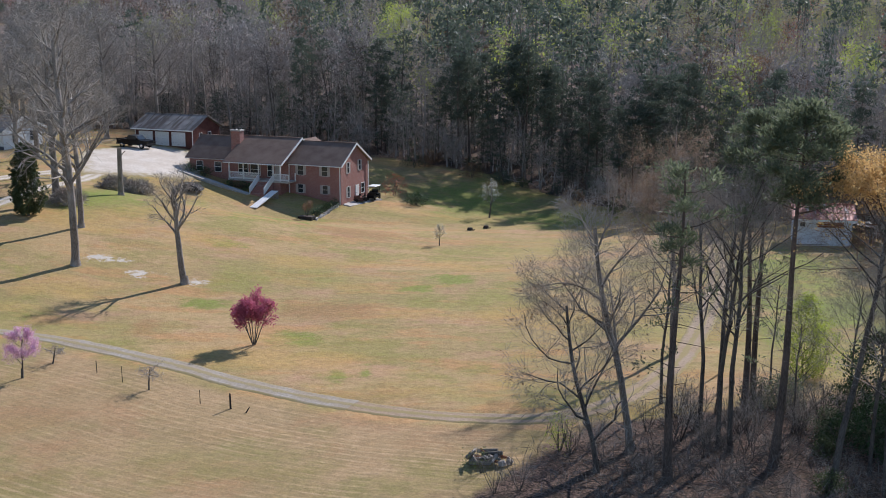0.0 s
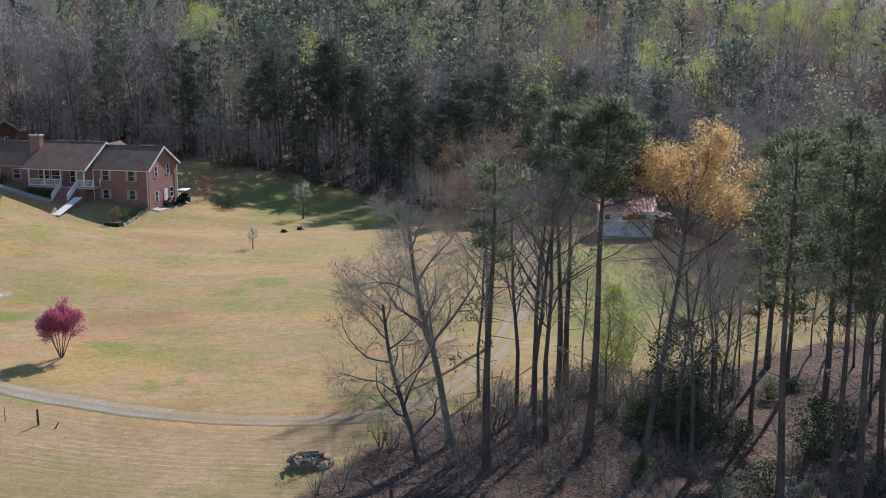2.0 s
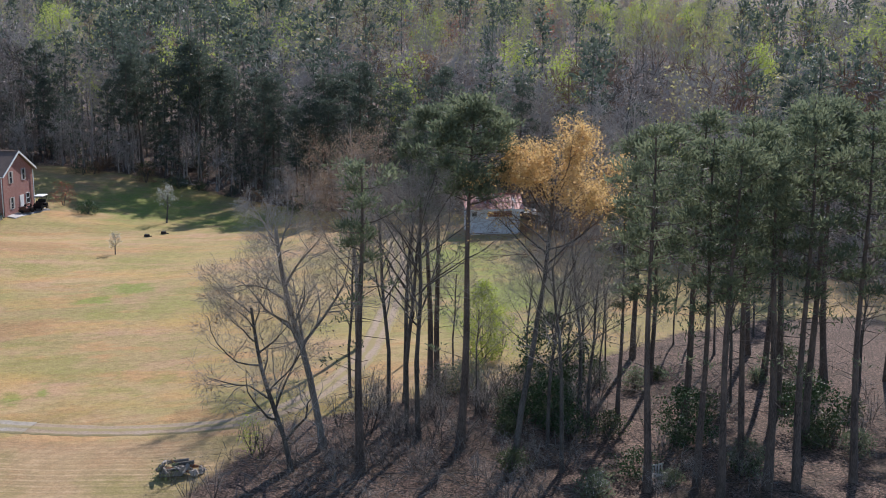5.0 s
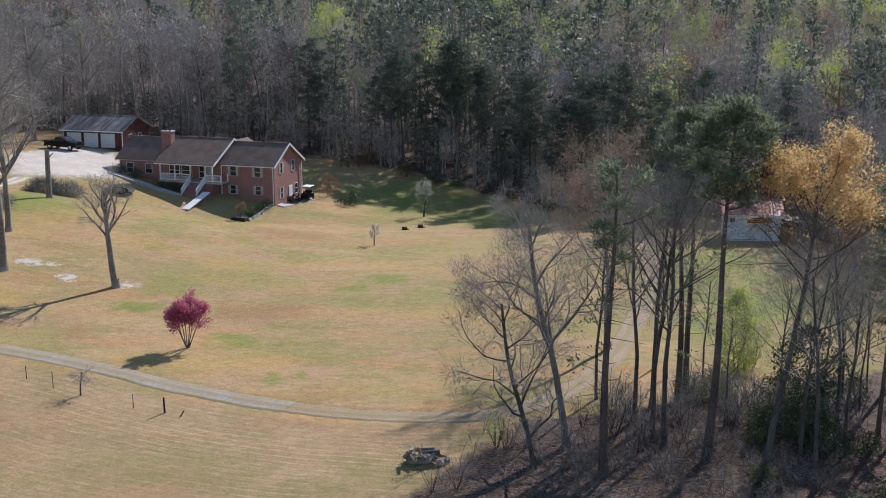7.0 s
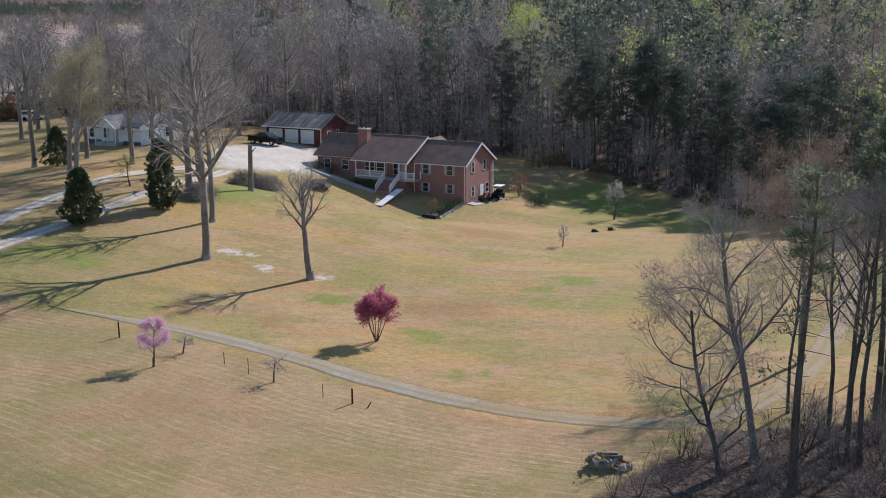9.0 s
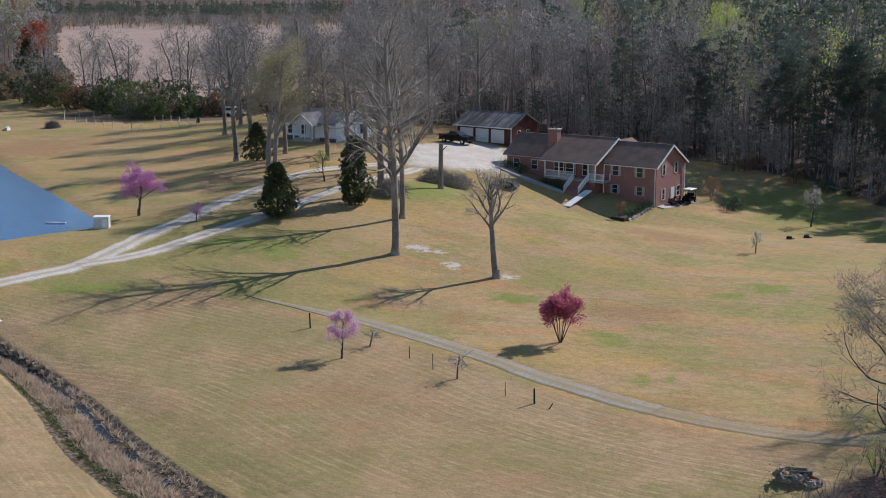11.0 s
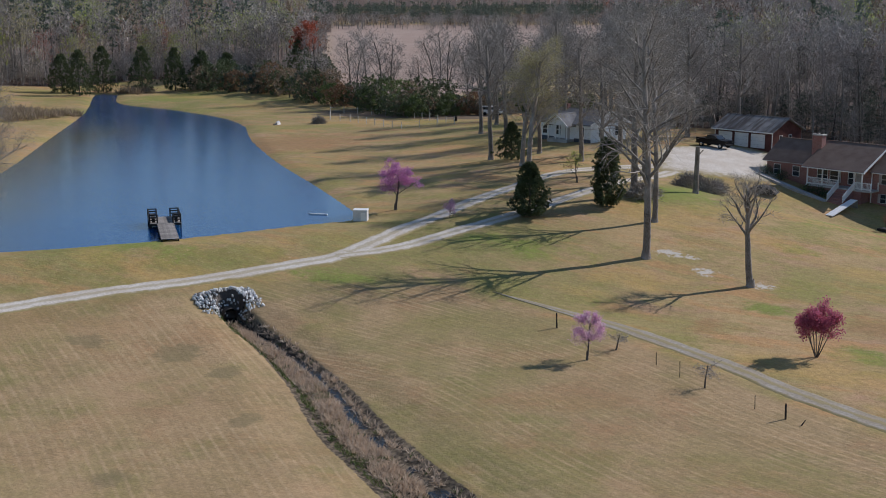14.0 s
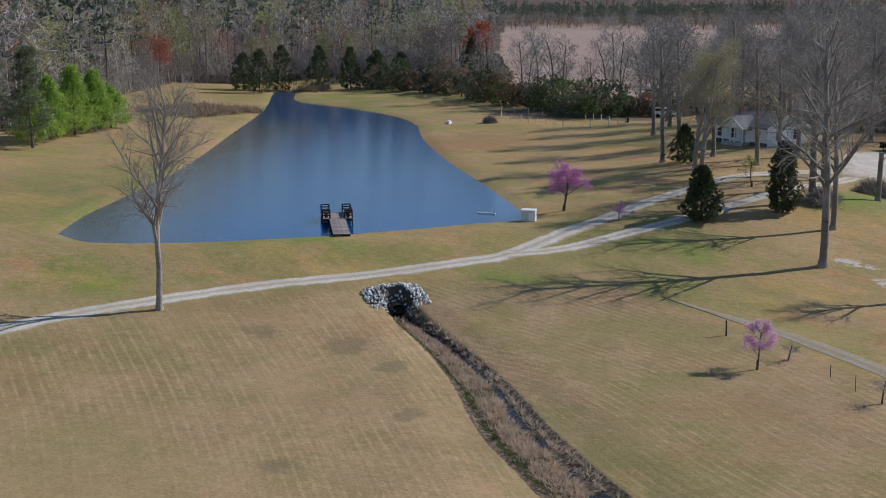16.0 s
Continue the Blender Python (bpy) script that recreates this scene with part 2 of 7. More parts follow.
def tin_material(name, a, b, rust, share, step):
    """Ribbed sheet metal, streaked with rust down the slope."""
    m, t, n, l, s = nodes_of(name)
    c = n.new("ShaderNodeTexCoord")
    mp = n.new("ShaderNodeMapping")
    mp.inputs["Scale"].default_value = (1.6, 0.25, 0.25)
    l.new(c.outputs["Object"], mp.inputs["Vector"])
    st = n.new("ShaderNodeTexNoise")
    st.inputs["Scale"].default_value, st.inputs["Detail"].default_value = 1.0, 5
    l.new(mp.outputs[0], st.inputs["Vector"])
    col = blend(t, ramp(t, noise_node(t, 0.6, 4).outputs["Fac"], 0.35, 0.65), a, b)
    col = blend(t, ramp(t, st.outputs["Fac"], 0.62 - share * 0.3, 0.72 - share * 0.2), col, rust)
    l.new(col, s.inputs["Base Color"])
    s.inputs["Roughness"].default_value, s.inputs["Metallic"].default_value = 0.6, 0.1
    w = n.new("ShaderNodeTexWave")
    w.bands_direction = "X"
    w.inputs["Scale"].default_value = 0.314 / step
    l.new(c.outputs["Object"], w.inputs["Vector"])
    relief(t, s, w.outputs["Fac"], 0.5, 0.03)
    return m


BRICK = brick_material()
TIN = tin_material("grey_tin_roof", (0.13, 0.128, 0.124), (0.24, 0.232, 0.222), (0.08, 0.065, 0.055), 0.55, 0.4)
RED_TIN = tin_material("rusty_red_tin_roof", (0.30, 0.075, 0.05), (0.38, 0.14, 0.10), (0.50, 0.46, 0.42), 0.25, 0.4)


# ---------------------------------------------------------------- ground shape
def smooth(a, b, v):
    t = np.clip((v - a) / (b - a), 0, 1)
    return t * t * (3 - 2 * t)


def nearest(x, y, line):
    """Distance from points to a polyline of (x, y), and the share of its length."""
    best, share = np.full(np.shape(x), 1e9), np.zeros(np.shape(x))
    pts = np.array(line, float)
    run = np.concatenate([[0], np.cumsum(np.hypot(*(pts[1:] - pts[:-1]).T))])
    for k in range(len(pts) - 1):
        a, d = pts[k], pts[k + 1] - pts[k]
        w = np.clip(((x - a[0]) * d[0] + (y - a[1]) * d[1]) / (d @ d), 0, 1)
        far = np.hypot(x - a[0] - w * d[0], y - a[1] - w * d[1])
        near = far < best
        best, share = np.where(near, far, best), np.where(near, (run[k] + w * (run[k + 1] - run[k])) / run[-1], share)
    return best, share


def curve(points, step=1.0):
    """A smooth line through a few plan points (Catmull-Rom)."""
    p = np.array([2 * np.array(points[0]) - points[1], *points, 2 * np.array(points[-1]) - points[-2]], float)
    out = []
    for k in range(1, len(p) - 2):
        n = max(2, int(np.hypot(*(p[k + 1] - p[k])) / step))
        for i in range(n):
            s = i / n
            out.append(0.5 * (2 * p[k] + (p[k + 1] - p[k - 1]) * s + (2 * p[k - 1] - 5 * p[k] + 4 * p[k + 1] - p[k + 2]) * s * s
                              + (3 * p[k] - p[k - 1] - 3 * p[k + 1] + p[k + 2]) * s ** 3))
    out.append(p[-2])
    return np.array(out)


def signed(x, y, ring):
    """Distance to a closed line, negative inside it."""
    loop = np.vstack([ring, ring[:1]])
    far, _ = nearest(x, y, loop)
    inside = np.zeros(np.shape(x), bool)
    for (ax, ay), (bx, by) in zip(loop[:-1], loop[1:]):
        if ay != by:
            inside ^= ((ay > y) != (by > y)) & (x < (bx - ax) * (y - ay) / (by - ay) + ax)
    return np.where(inside, -far, far)


def waves(x, y):
    return (0.5 * np.sin(x * 0.11 + 1.3 * np.sin(y * 0.05)) * np.sin(y * 0.09 + 0.7) + 0.3 * np.sin(x * 0.27 - y * 0.19 + 2)
            + 0.15 * np.sin(x * 0.63 + y * 0.51) * np.sin(y * 0.77 - x * 0.2))


WATER = 3.5


def land(x, y):
    """Height of the ground before the pond, the ditch and the roads are cut into it."""
    d = np.hypot(x, y)
    s = 0.77 * (x + 82) - 0.64 * (y - 91)
    z = 4.0 * smooth(44, -4, s)
    z = z + 2.6 * np.exp(-((x + 52) ** 2 + (y - 185) ** 2) / (2 * 38 ** 2))
    z = z - 5.0 * np.exp(-(((x + 2) / 24) ** 2 + ((y - 172) / 22) ** 2) / 2)
    z = z - 2.4 * np.exp(-(((x + 23) / 14) ** 2 + ((y - 150) / 6) ** 2) / 2) - 1.2 * np.exp(-(((x + 30) / 6) ** 2 + ((y - 163) / 6) ** 2) / 2)
    rise = np.maximum(0, d - 230)
    z = z + 0.036 * rise * rise / (rise + 60)
    return z + 0.16 * waves(x, y) * smooth(20, 60, d)


def ground(x, y):
    x, y = np.asarray(x, float), np.asarray(y, float)
    z = land(x, y)
    near = (np.abs(x + 150) < 220) & (np.abs(y - 160) < 220)
    if near.any():
        px, py = x[near], y[near]
        q = signed(px, py, POND)
        s = 0.77 * (px + 82) - 0.64 * (py - 91)
        wide = 12 + 40 * smooth(-8, -40, s)
        bank = WATER + np.where(q > 0, 0.28 * smooth(0, 2.2, q) + 0.012 * q, np.maximum(q * 0.3, -1.6))
        w = 1 - smooth(0.15, 1, q / wide)
        z[near] = z[near] * (1 - w) + bank * w
    near = (x > -75) & (x < -10) & (y > 20) & (y < 92)
    if near.any():
        px, py = x[near], y[near]
        far, share = nearest(px, py, DITCH)
        half = 1.25 + 0.95 * smooth(0.05, 0.5, share)
        low = z[near] * 0.25 - 0.55
        cut = 1 - smooth(0.62, 1.15, far / half)
        low = low + 0.25 * waves(px * 4, py * 4)
        z[near] = z[near] * (1 - cut) + np.minimum(low, z[near]) * cut
        wide = 1 - smooth(1, 3.2, far / half)
        z[near] = z[near] - 0.35 * wide * (1 - cut)
    return z


POND = curve([*POND_SHORE, POND_SHORE[0]], 4.0)[:-1]
DITCH = curve(DITCH_LINE, 2.0)
MAIN_ROAD, FORK_ROAD, LOW_ROAD = curve(MAIN_LINE), curve(FORK_LINE), curve(LOW_LINE)
EAST_WOODS = np.array(EAST_EDGE, float)
ROADS = [(MAIN_ROAD, 1.6), (FORK_ROAD, 1.3), (LOW_ROAD, 1.25)]


# ---------------------------------------------------------------- mesh tools
def link(name, verts, faces, mats, parent=None, label="", index=None, smooth_faces=False):
    """One mesh object from arrays; faces all have the same number of corners, or are a list of tuples."""
    me = bpy.data.meshes.new(name)
    if isinstance(faces, np.ndarray):
        n, k = faces.shape
        me.vertices.add(len(verts))
        me.vertices.foreach_set("co", np.ascontiguousarray(verts, np.float32).ravel())
        me.loops.add(n * k)
        me.loops.foreach_set("vertex_index", np.ascontiguousarray(faces, np.int32).ravel())
        me.polygons.add(n)
        me.polygons.foreach_set("loop_start", np.arange(0, n * k, k, dtype=np.int32))
        if index is not None:
            me.polygons.foreach_set("material_index", np.ascontiguousarray(index, np.int32))
        me.update(calc_edges=True)
    else:
        me.from_pydata([tuple(v) for v in verts], [], [tuple(f) for f in faces])
        me.update()
    for m in mats if isinstance(mats, (list, tuple)) else [mats]:
        me.materials.append(m)
    if smooth_faces:
        me.polygons.foreach_set("use_smooth", np.ones(len(me.polygons), bool))
    ob = new(name, me)
    if parent is not None:
        ob.parent = parent
    if label:
        tagged(ob, label)
    return ob


def thing(name, m, label, category, group="", kind=""):
    """An Empty at a thing's base, to which its parts are tied."""
    ob = new(name)
    ob.empty_display_size = 0.3
    ob.matrix_basis = m
    return tagged(ob, label, category, group, kind)


class Shape:
    """Gathers boxes, tubes and prisms into one mesh."""

    def __init__(self):
        self.v, self.f = [], []

    def add(self, verts, faces):
        k = len(self.v)
        self.v += [tuple(p) for p in verts]
        self.f += [tuple(i + k for i in f) for f in faces]
        return self

    def hexa(self, p):
        """Eight corners: four below, then the four above them, anticlockwise from above."""
        return self.add(p, [(3, 2, 1, 0), (4, 5, 6, 7), (0, 1, 5, 4), (1, 2, 6, 5), (2, 3, 7, 6), (3, 0, 4, 7)])

    def box(self, x0, y0, z0, x1, y1, z1, bevel=0.0):
        x0, x1, y0, y1, z0, z1 = min(x0, x1), max(x0, x1), min(y0, y1), max(y0, y1), min(z0, z1), max(z0, z1)
        if not bevel:
            return self.hexa([(x0, y0, z0), (x1, y0, z0), (x1, y1, z0), (x0, y1, z0), (x0, y0, z1), (x1, y0, z1), (x1, y1, z1), (x0, y1, z1)])
        b = bevel
        ring = [(x0 + b, y0), (x1 - b, y0), (x1, y0 + b), (x1, y1 - b), (x1 - b, y1), (x0 + b, y1), (x0, y1 - b), (x0, y0 + b)]
        inner = [(min(max(x, x0 + b), x1 - b), min(max(y, y0 + b), y1 - b)) for x, y in ring]
        v = [(*p, z0) for p in ring] + [(*p, z1 - b) for p in ring] + [(*p, z1) for p in inner]
        f = [tuple(range(7, -1, -1)), tuple(range(16, 24))]
        for lay in (0, 8):
            f += [(lay + i, lay + (i + 1) % 8, lay + 8 + (i + 1) % 8, lay + 8 + i) for i in range(8)]
        return self.add(v, f)

    def tube(self, p0, p1, r0, r1=None, n=8):
        p0, p1 = Vector(p0), Vector(p1)
        r1 = r0 if r1 is None else r1
        q = (p1 - p0).to_track_quat("Z", "Y")
        v = [p + q @ Vector((r * math.cos(2 * math.pi * i / n), r * math.sin(2 * math.pi * i / n), 0)) for p, r in ((p0, r0), (p1, r1)) for i in range(n)]
        return self.add(v, [tuple(range(n - 1, -1, -1)), tuple(range(n, 2 * n))] + [(i, (i + 1) % n, n + (i + 1) % n, n + i) for i in range(n)])

    def extrude(self, outline, axis, a, b):
        """A prism from an outline of (p, q): along x (p, q = y, z), y (p, q = x, z) or z (p, q = x, y)."""
        def put(p, q, r):
            return {"x": (r, p, q), "y": (p, r, q), "z": (p, q, r)}[axis]
        n = len(outline)
        v = [put(*p, a) for p in outline] + [put(*p, b) for p in outline]
        return self.add(v, [tuple(range(n)), tuple(range(2 * n - 1, n - 1, -1))] + [(i, n + i, n + (i + 1) % n, (i + 1) % n) for i in range(n)])

    def make(self, name, mat, parent=None, label="", m=None):
        bm = bmesh.new()
        made = [bm.verts.new(p) for p in self.v]
        for f in self.f:
            try:
                bm.faces.new([made[i] for i in f])
            except ValueError:
                pass
        bmesh.ops.recalc_face_normals(bm, faces=bm.faces)
        me = bpy.data.meshes.new(name)
        bm.to_mesh(me)
        bm.free()
        me.materials.append(mat)
        ob = new(name, me)
        if parent is not None:
            ob.parent = parent
        if m is not None:
            ob.matrix_basis = m
        return tagged(ob, label) if label else ob


def high(x, y):
    return float(ground(np.array([x]), np.array([y]))[0])


# ---------------------------------------------------------------- the ground, one sheet out to the horizon
def rings():
    fine = np.arange(-42, 66, 0.22)
    rest = np.arange(66, 318, 3.0)
    az = np.radians(np.concatenate([fine, rest]))
    d = [-0.05, 1.0, 3.0]
    while d[-1] < 2200:
        d.append(d[-1] * (1.05 if d[-1] < 40 else 1.0085 if d[-1] < 420 else 1.03))
    return az, np.array(d)


az, dist = rings()
AZ, DD = np.meshgrid(az, dist)
gx, gy = -np.sin(AZ) * DD, np.cos(AZ) * DD
gz = ground(gx.ravel(), gy.ravel()).reshape(gx.shape)
road_gap = np.full(gx.size, 99.0)
for path, half in ROADS:
    far, _ = nearest(gx.ravel(), gy.ravel(), path[24 if path is LOW_ROAD else 0::3])
    road_gap = np.minimum(road_gap, far - half)
cols, rows_n = len(az), len(dist)
gv = np.stack([gx.ravel(), gy.ravel(), gz.ravel() - 0.10 * (1 - smooth(-0.6, 0.0, road_gap))], 1)
gi = np.arange(rows_n * cols).reshape(rows_n, cols)
left = np.roll(gi, -1, 1)
gf = np.stack([gi[:-1], gi[1:], left[1:], left[:-1]], -1).reshape(-1, 4)
gv = np.vstack([gv, [[0, 0, high(0.0, 0.0)]]])
ground_ob = link("ground", gv, gf, [], smooth_faces=True)
ground_ob.data.polygons.foreach_set("use_smooth", np.ones(len(ground_ob.data.polygons), bool))
tagged(ground_ob, "rolling lawn and mown field of straw-coloured dormant grass", "ground", kind="structure")


def layer(name, values):
    a = ground_ob.data.attributes.new(name, "FLOAT", "POINT")
    a.data.foreach_set("value", np.append(values, 0).astype(np.float32))


def spots(x, y, places):
    """Soft ellipses: centre, half length across the slope and along y."""
    out = np.zeros_like(x)
    for cx, cy, rx, ry in places:
        e = ((x - cx) / rx) ** 2 + ((y - cy) / ry) ** 2
        out = np.maximum(out, np.exp(-e * 1.1))
    return out


fx, fy = gx.ravel(), gy.ravel()
fa, fd = np.degrees(np.arctan2(-fx, fy)), np.hypot(fx, fy)
low_gap, _ = nearest(fx, fy, LOW_ROAD[::3])
ditch_gap, ditch_run = nearest(fx, fy, DITCH)
east_gap = signed(fx, fy, EAST_WOODS)
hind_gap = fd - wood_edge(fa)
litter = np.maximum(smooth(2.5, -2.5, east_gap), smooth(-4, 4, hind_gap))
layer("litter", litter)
below = (fy < np.interp(fx, LOW_ROAD[::-1, 0] if LOW_ROAD[0, 0] > LOW_ROAD[-1, 0] else LOW_ROAD[:, 0], LOW_ROAD[:, 1])) & (fx < 12)
side = np.interp(fy, [p[1] for p in DITCH[::-1]], [p[0] for p in DITCH[::-1]])
west = fx < side
mown = smooth(1.2, 3.0, low_gap) * (below | west) * (fd < 105) * smooth(46, 36, -0.0 * fx + (0.77 * (-fx - 82) + 0.64 * (fy - 91)) + 60)
layer("mown", mown)
row_gap, _ = nearest(fx, fy, np.vstack([[(-110, 101)], LOW_ROAD[::3]]))
layer("rowline", np.where(west, 0.61 * (fx + 61.5) + 0.79 * (fy - 79.5) + 0.004 * (fx + 50) ** 2, row_gap))
layer("west_field", smooth(-0.5, 3.0, ditch_gap) * west * mown)
layer("green", spots(fx, fy, GREENS))
layer("dark_patch", spots(fx, fy, DARKS))
layer("olive", spots(fx, fy, OLIVES))
layer("russet", spots(fx, fy, RUSSETS))
layer("plot", spots(fx, fy, PLOTS))
layer("bare", spots(fx, fy, BARES))
layer("wet", smooth(1.25, 0.9, ditch_gap / (1.25 + 0.95 * smooth(0.05, 0.5, ditch_run))) * (fd < 110))
far_field = smooth(0, 14, fd - np.interp(fa, [18, 24, 29, 36, 40], [420, 300, 272, 300, 420])) * smooth(17, 20, fa) * smooth(34, 32, fa)
layer("ploughed", far_field * (fd < 640))


def ground_material():
    m, t, n, l, s = nodes_of("dormant_grass")

    def mask(name):
        a = n.new("ShaderNodeAttribute")
        a.attribute_name = name
        return a.outputs["Fac"]

    c = n.new("ShaderNodeTexCoord")

    def wander(scale, detail=4, stretch=None, rough=0.6):
        x = n.new("ShaderNodeTexNoise")
        x.inputs["Scale"].default_value, x.inputs["Detail"].default_value, x.inputs["Roughness"].default_value = scale, detail, rough
        src = c.outputs["Object"]
        if stretch:
            mp = n.new("ShaderNodeMapping")
            mp.inputs["Scale"].default_value = stretch
            l.new(src, mp.inputs["Vector"])
            src = mp.outputs[0]
        l.new(src, x.inputs["Vector"])
        return x.outputs["Fac"]

    big, mid, small, grain = wander(0.035, 3), wander(0.16, 4), wander(0.9, 5), wander(5.0, 4)
    streak = wander(0.22, 5, (0.45, 1.3, 1.0), 0.65)
    col = blend(t, ramp(t, big, 0.42, 0.58), (0.47, 0.325, 0.160), (0.35, 0.265, 0.115))
    col = blend(t, ramp(t, mid, 0.45, 0.7), col, (0.47, 0.285, 0.170))
    col = blend(t, calc(t, "MULTIPLY", ramp(t, streak, 0.5, 0.60), 0.8), col, (0.50, 0.275, 0.120))
    col = blend(t, calc(t, "MULTIPLY", ramp(t, wander(0.3, 5, (0.5, 1.2, 1.0)), 0.5, 0.62), 0.6), col, (0.30, 0.255, 0.090))
    green_bits = calc(t, "MULTIPLY", ramp(t, wander(0.075, 7, None, 0.72), 0.50, 0.62), 0.65)
    col = blend(t, green_bits, col, (0.25, 0.245, 0.062))
    col = blend(t, calc(t, "MULTIPLY", mask("olive"), ramp(t, wander(0.12, 5, None, 0.65), 0.3, 0.65)), col, (0.205, 0.212, 0.062))
    edge = calc(t, "ADD", mask("green"), calc(t, "MULTIPLY", calc(t, "SUBTRACT", wander(0.3, 8, None, 0.75), 0.5), 2.9))
    col = blend(t, calc(t, "MULTIPLY", ramp(t, edge, 0.28, 0.95), 0.85), col, (0.195, 0.255, 0.045))
    edge = calc(t, "ADD", mask("russet"), calc(t, "MULTIPLY", calc(t, "SUBTRACT", wander(0.5, 8, None, 0.75), 0.5), 2.6))
    col = blend(t, calc(t, "MULTIPLY", ramp(t, edge, 0.2, 0.9), 0.7), col, (0.34, 0.185, 0.085))
    col = blend(t, calc(t, "MULTIPLY", ramp(t, wander(0.05, 6, (0.8, 1.2, 1.0), 0.66), 0.50, 0.63), 0.42), col, (0.285, 0.285, 0.072))
    col = blend(t, calc(t, "MULTIPLY", ramp(t, wander(0.06, 6, (0.7, 1.3, 1.0), 0.64), 0.53, 0.66), 0.6), col, (0.50, 0.325, 0.105))
    # uneven turf: worn and lush tufts, faint lines of the mower
    turf = ramp(t, wander(1.7, 8, (0.8, 1.0, 1.0), 0.8), 0.38, 0.62)
    col = blend(t, calc(t, "MULTIPLY", turf, 0.5), col, blend(t, 0.75, col, (0.15, 0.10, 0.045)))
    pale_tufts = ramp(t, wander(2.6, 7, None, 0.8), 0.52, 0.68)
    col = blend(t, calc(t, "MULTIPLY", pale_tufts, 0.5), col, (0.50, 0.35, 0.20))
    wheel = n.new("ShaderNodeMath")
    wheel.operation = "SINE"
    l.new(calc(t, "ADD", calc(t, "MULTIPLY", mask("rowline"), 4.2), calc(t, "MULTIPLY", mid, 5.0)), wheel.inputs[0])
    col = blend(t, calc(t, "MULTIPLY", ramp(t, wheel.outputs[0], 0.1, 0.9), 0.07), col, (0.21, 0.15, 0.065))
    # mown rows
    r = n.new("ShaderNodeMath")
    r.operation = "SINE"
    wob = calc(t, "ADD", calc(t, "MULTIPLY", mask("rowline"), 8.3), calc(t, "MULTIPLY", wander(0.12, 3), 3.5))
    l.new(wob, r.inputs[0])
    r2 = n.new("ShaderNodeMath")
    r2.operation = "SINE"
    l.new(calc(t, "ADD", calc(t, "MULTIPLY", mask("rowline"), 15.7), calc(t, "MULTIPLY", mid, 4.0)), r2.inputs[0])
    rows_f = calc(t, "ADD", calc(t, "MULTIPLY", r.outputs[0], 0.55), calc(t, "MULTIPLY", r2.outputs[0], 0.4))
    rows_f = calc(t, "MULTIPLY", ramp(t, calc(t, "ADD", rows_f, calc(t, "MULTIPLY", calc(t, "SUBTRACT", wander(0.8, 7, None, 0.78), 0.5), 4.2)), -0.5, 1.4), mask("mown"))
    field = blend(t, ramp(t, mid, 0.4, 0.65), (0.40, 0.265, 0.145), (0.305, 0.22, 0.105))
    field = blend(t, calc(t, "MULTIPLY", ramp(t, wander(0.06, 7, None, 0.68), 0.47, 0.60), 0.8), field, (0.225, 0.20, 0.068))
    field = blend(t, calc(t, "MULTIPLY", ramp(t, wander(0.09, 7, None, 0.7), 0.5, 0.62), 0.65), field, (0.36, 0.20, 0.105))
    field = blend(t, calc(t, "MULTIPLY", rows_f, calc(t, "MULTIPLY", ramp(t, wander(0.07, 6, None, 0.7), 0.32, 0.58), 0.85)), field, (0.52, 0.365, 0.215))
    field = blend(t, calc(t, "MULTIPLY", ramp(t, wander(0.042, 6, None, 0.66), 0.50, 0.63), 0.6), field, (0.225, 0.205, 0.066))
    field = blend(t, calc(t, "MULTIPLY", ramp(t, wander(0.055, 6, (1.1, 0.9, 1.0), 0.66), 0.54, 0.66), 0.55), field, (0.33, 0.19, 0.095))
    field = blend(t, calc(t, "MULTIPLY", turf, 0.5), field, blend(t, 0.7, field, (0.13, 0.105, 0.055)))
    field = blend(t, calc(t, "MULTIPLY", mask("west_field"), calc(t, "MULTIPLY", ramp(t, wander(0.05, 6, None, 0.65), 0.4, 0.62), 0.38)), field, (0.52, 0.345, 0.195))
    edge = calc(t, "ADD", mask("dark_patch"), calc(t, "MULTIPLY", calc(t, "SUBTRACT", wander(0.9, 6, None, 0.7), 0.5), 1.6))
    field = blend(t, calc(t, "MULTIPLY", ramp(t, edge, 0.35, 0.7), 0.65), field, (0.185, 0.145, 0.080))
    col = blend(t, calc(t, "MULTIPLY", mask("mown"), 0.85), col, field)
    # dug earth of the vegetable plot
    edge = calc(t, "ADD", mask("plot"), calc(t, "MULTIPLY", calc(t, "SUBTRACT", wander(0.35, 6, (0.5, 1.4, 1.0), 0.7), 0.5), 1.8))
    col = blend(t, calc(t, "MULTIPLY", ramp(t, edge, 0.3, 0.6), 0.85), col, (0.115, 0.088, 0.070))
    # bare pale earth
    edge = calc(t, "ADD", mask("bare"), calc(t, "MULTIPLY", calc(t, "SUBTRACT", wander(1.3, 6, None, 0.75), 0.5), 3.0))
    col = blend(t, ramp(t, edge, 0.55, 0.85), col, (0.52, 0.47, 0.40))
    # ploughed far field
    col = blend(t, mask("ploughed"), col, blend(t, ramp(t, mid, 0.3, 0.7), (0.34, 0.24, 0.19), (0.40, 0.30, 0.24)))
    # fallen leaves under the trees, tones darkened to stand for the trees' shade
    shaded_duff = blend(t, ramp(t, wander(6.5, 7, None, 0.75), 0.42, 0.62), (0.034, 0.024, 0.019), (0.245, 0.158, 0.120))
    shaded_duff = blend(t, calc(t, "MULTIPLY", ramp(t, wander(0.35, 6, None, 0.7), 0.47, 0.66), 0.7), shaded_duff, (0.060, 0.045, 0.032))
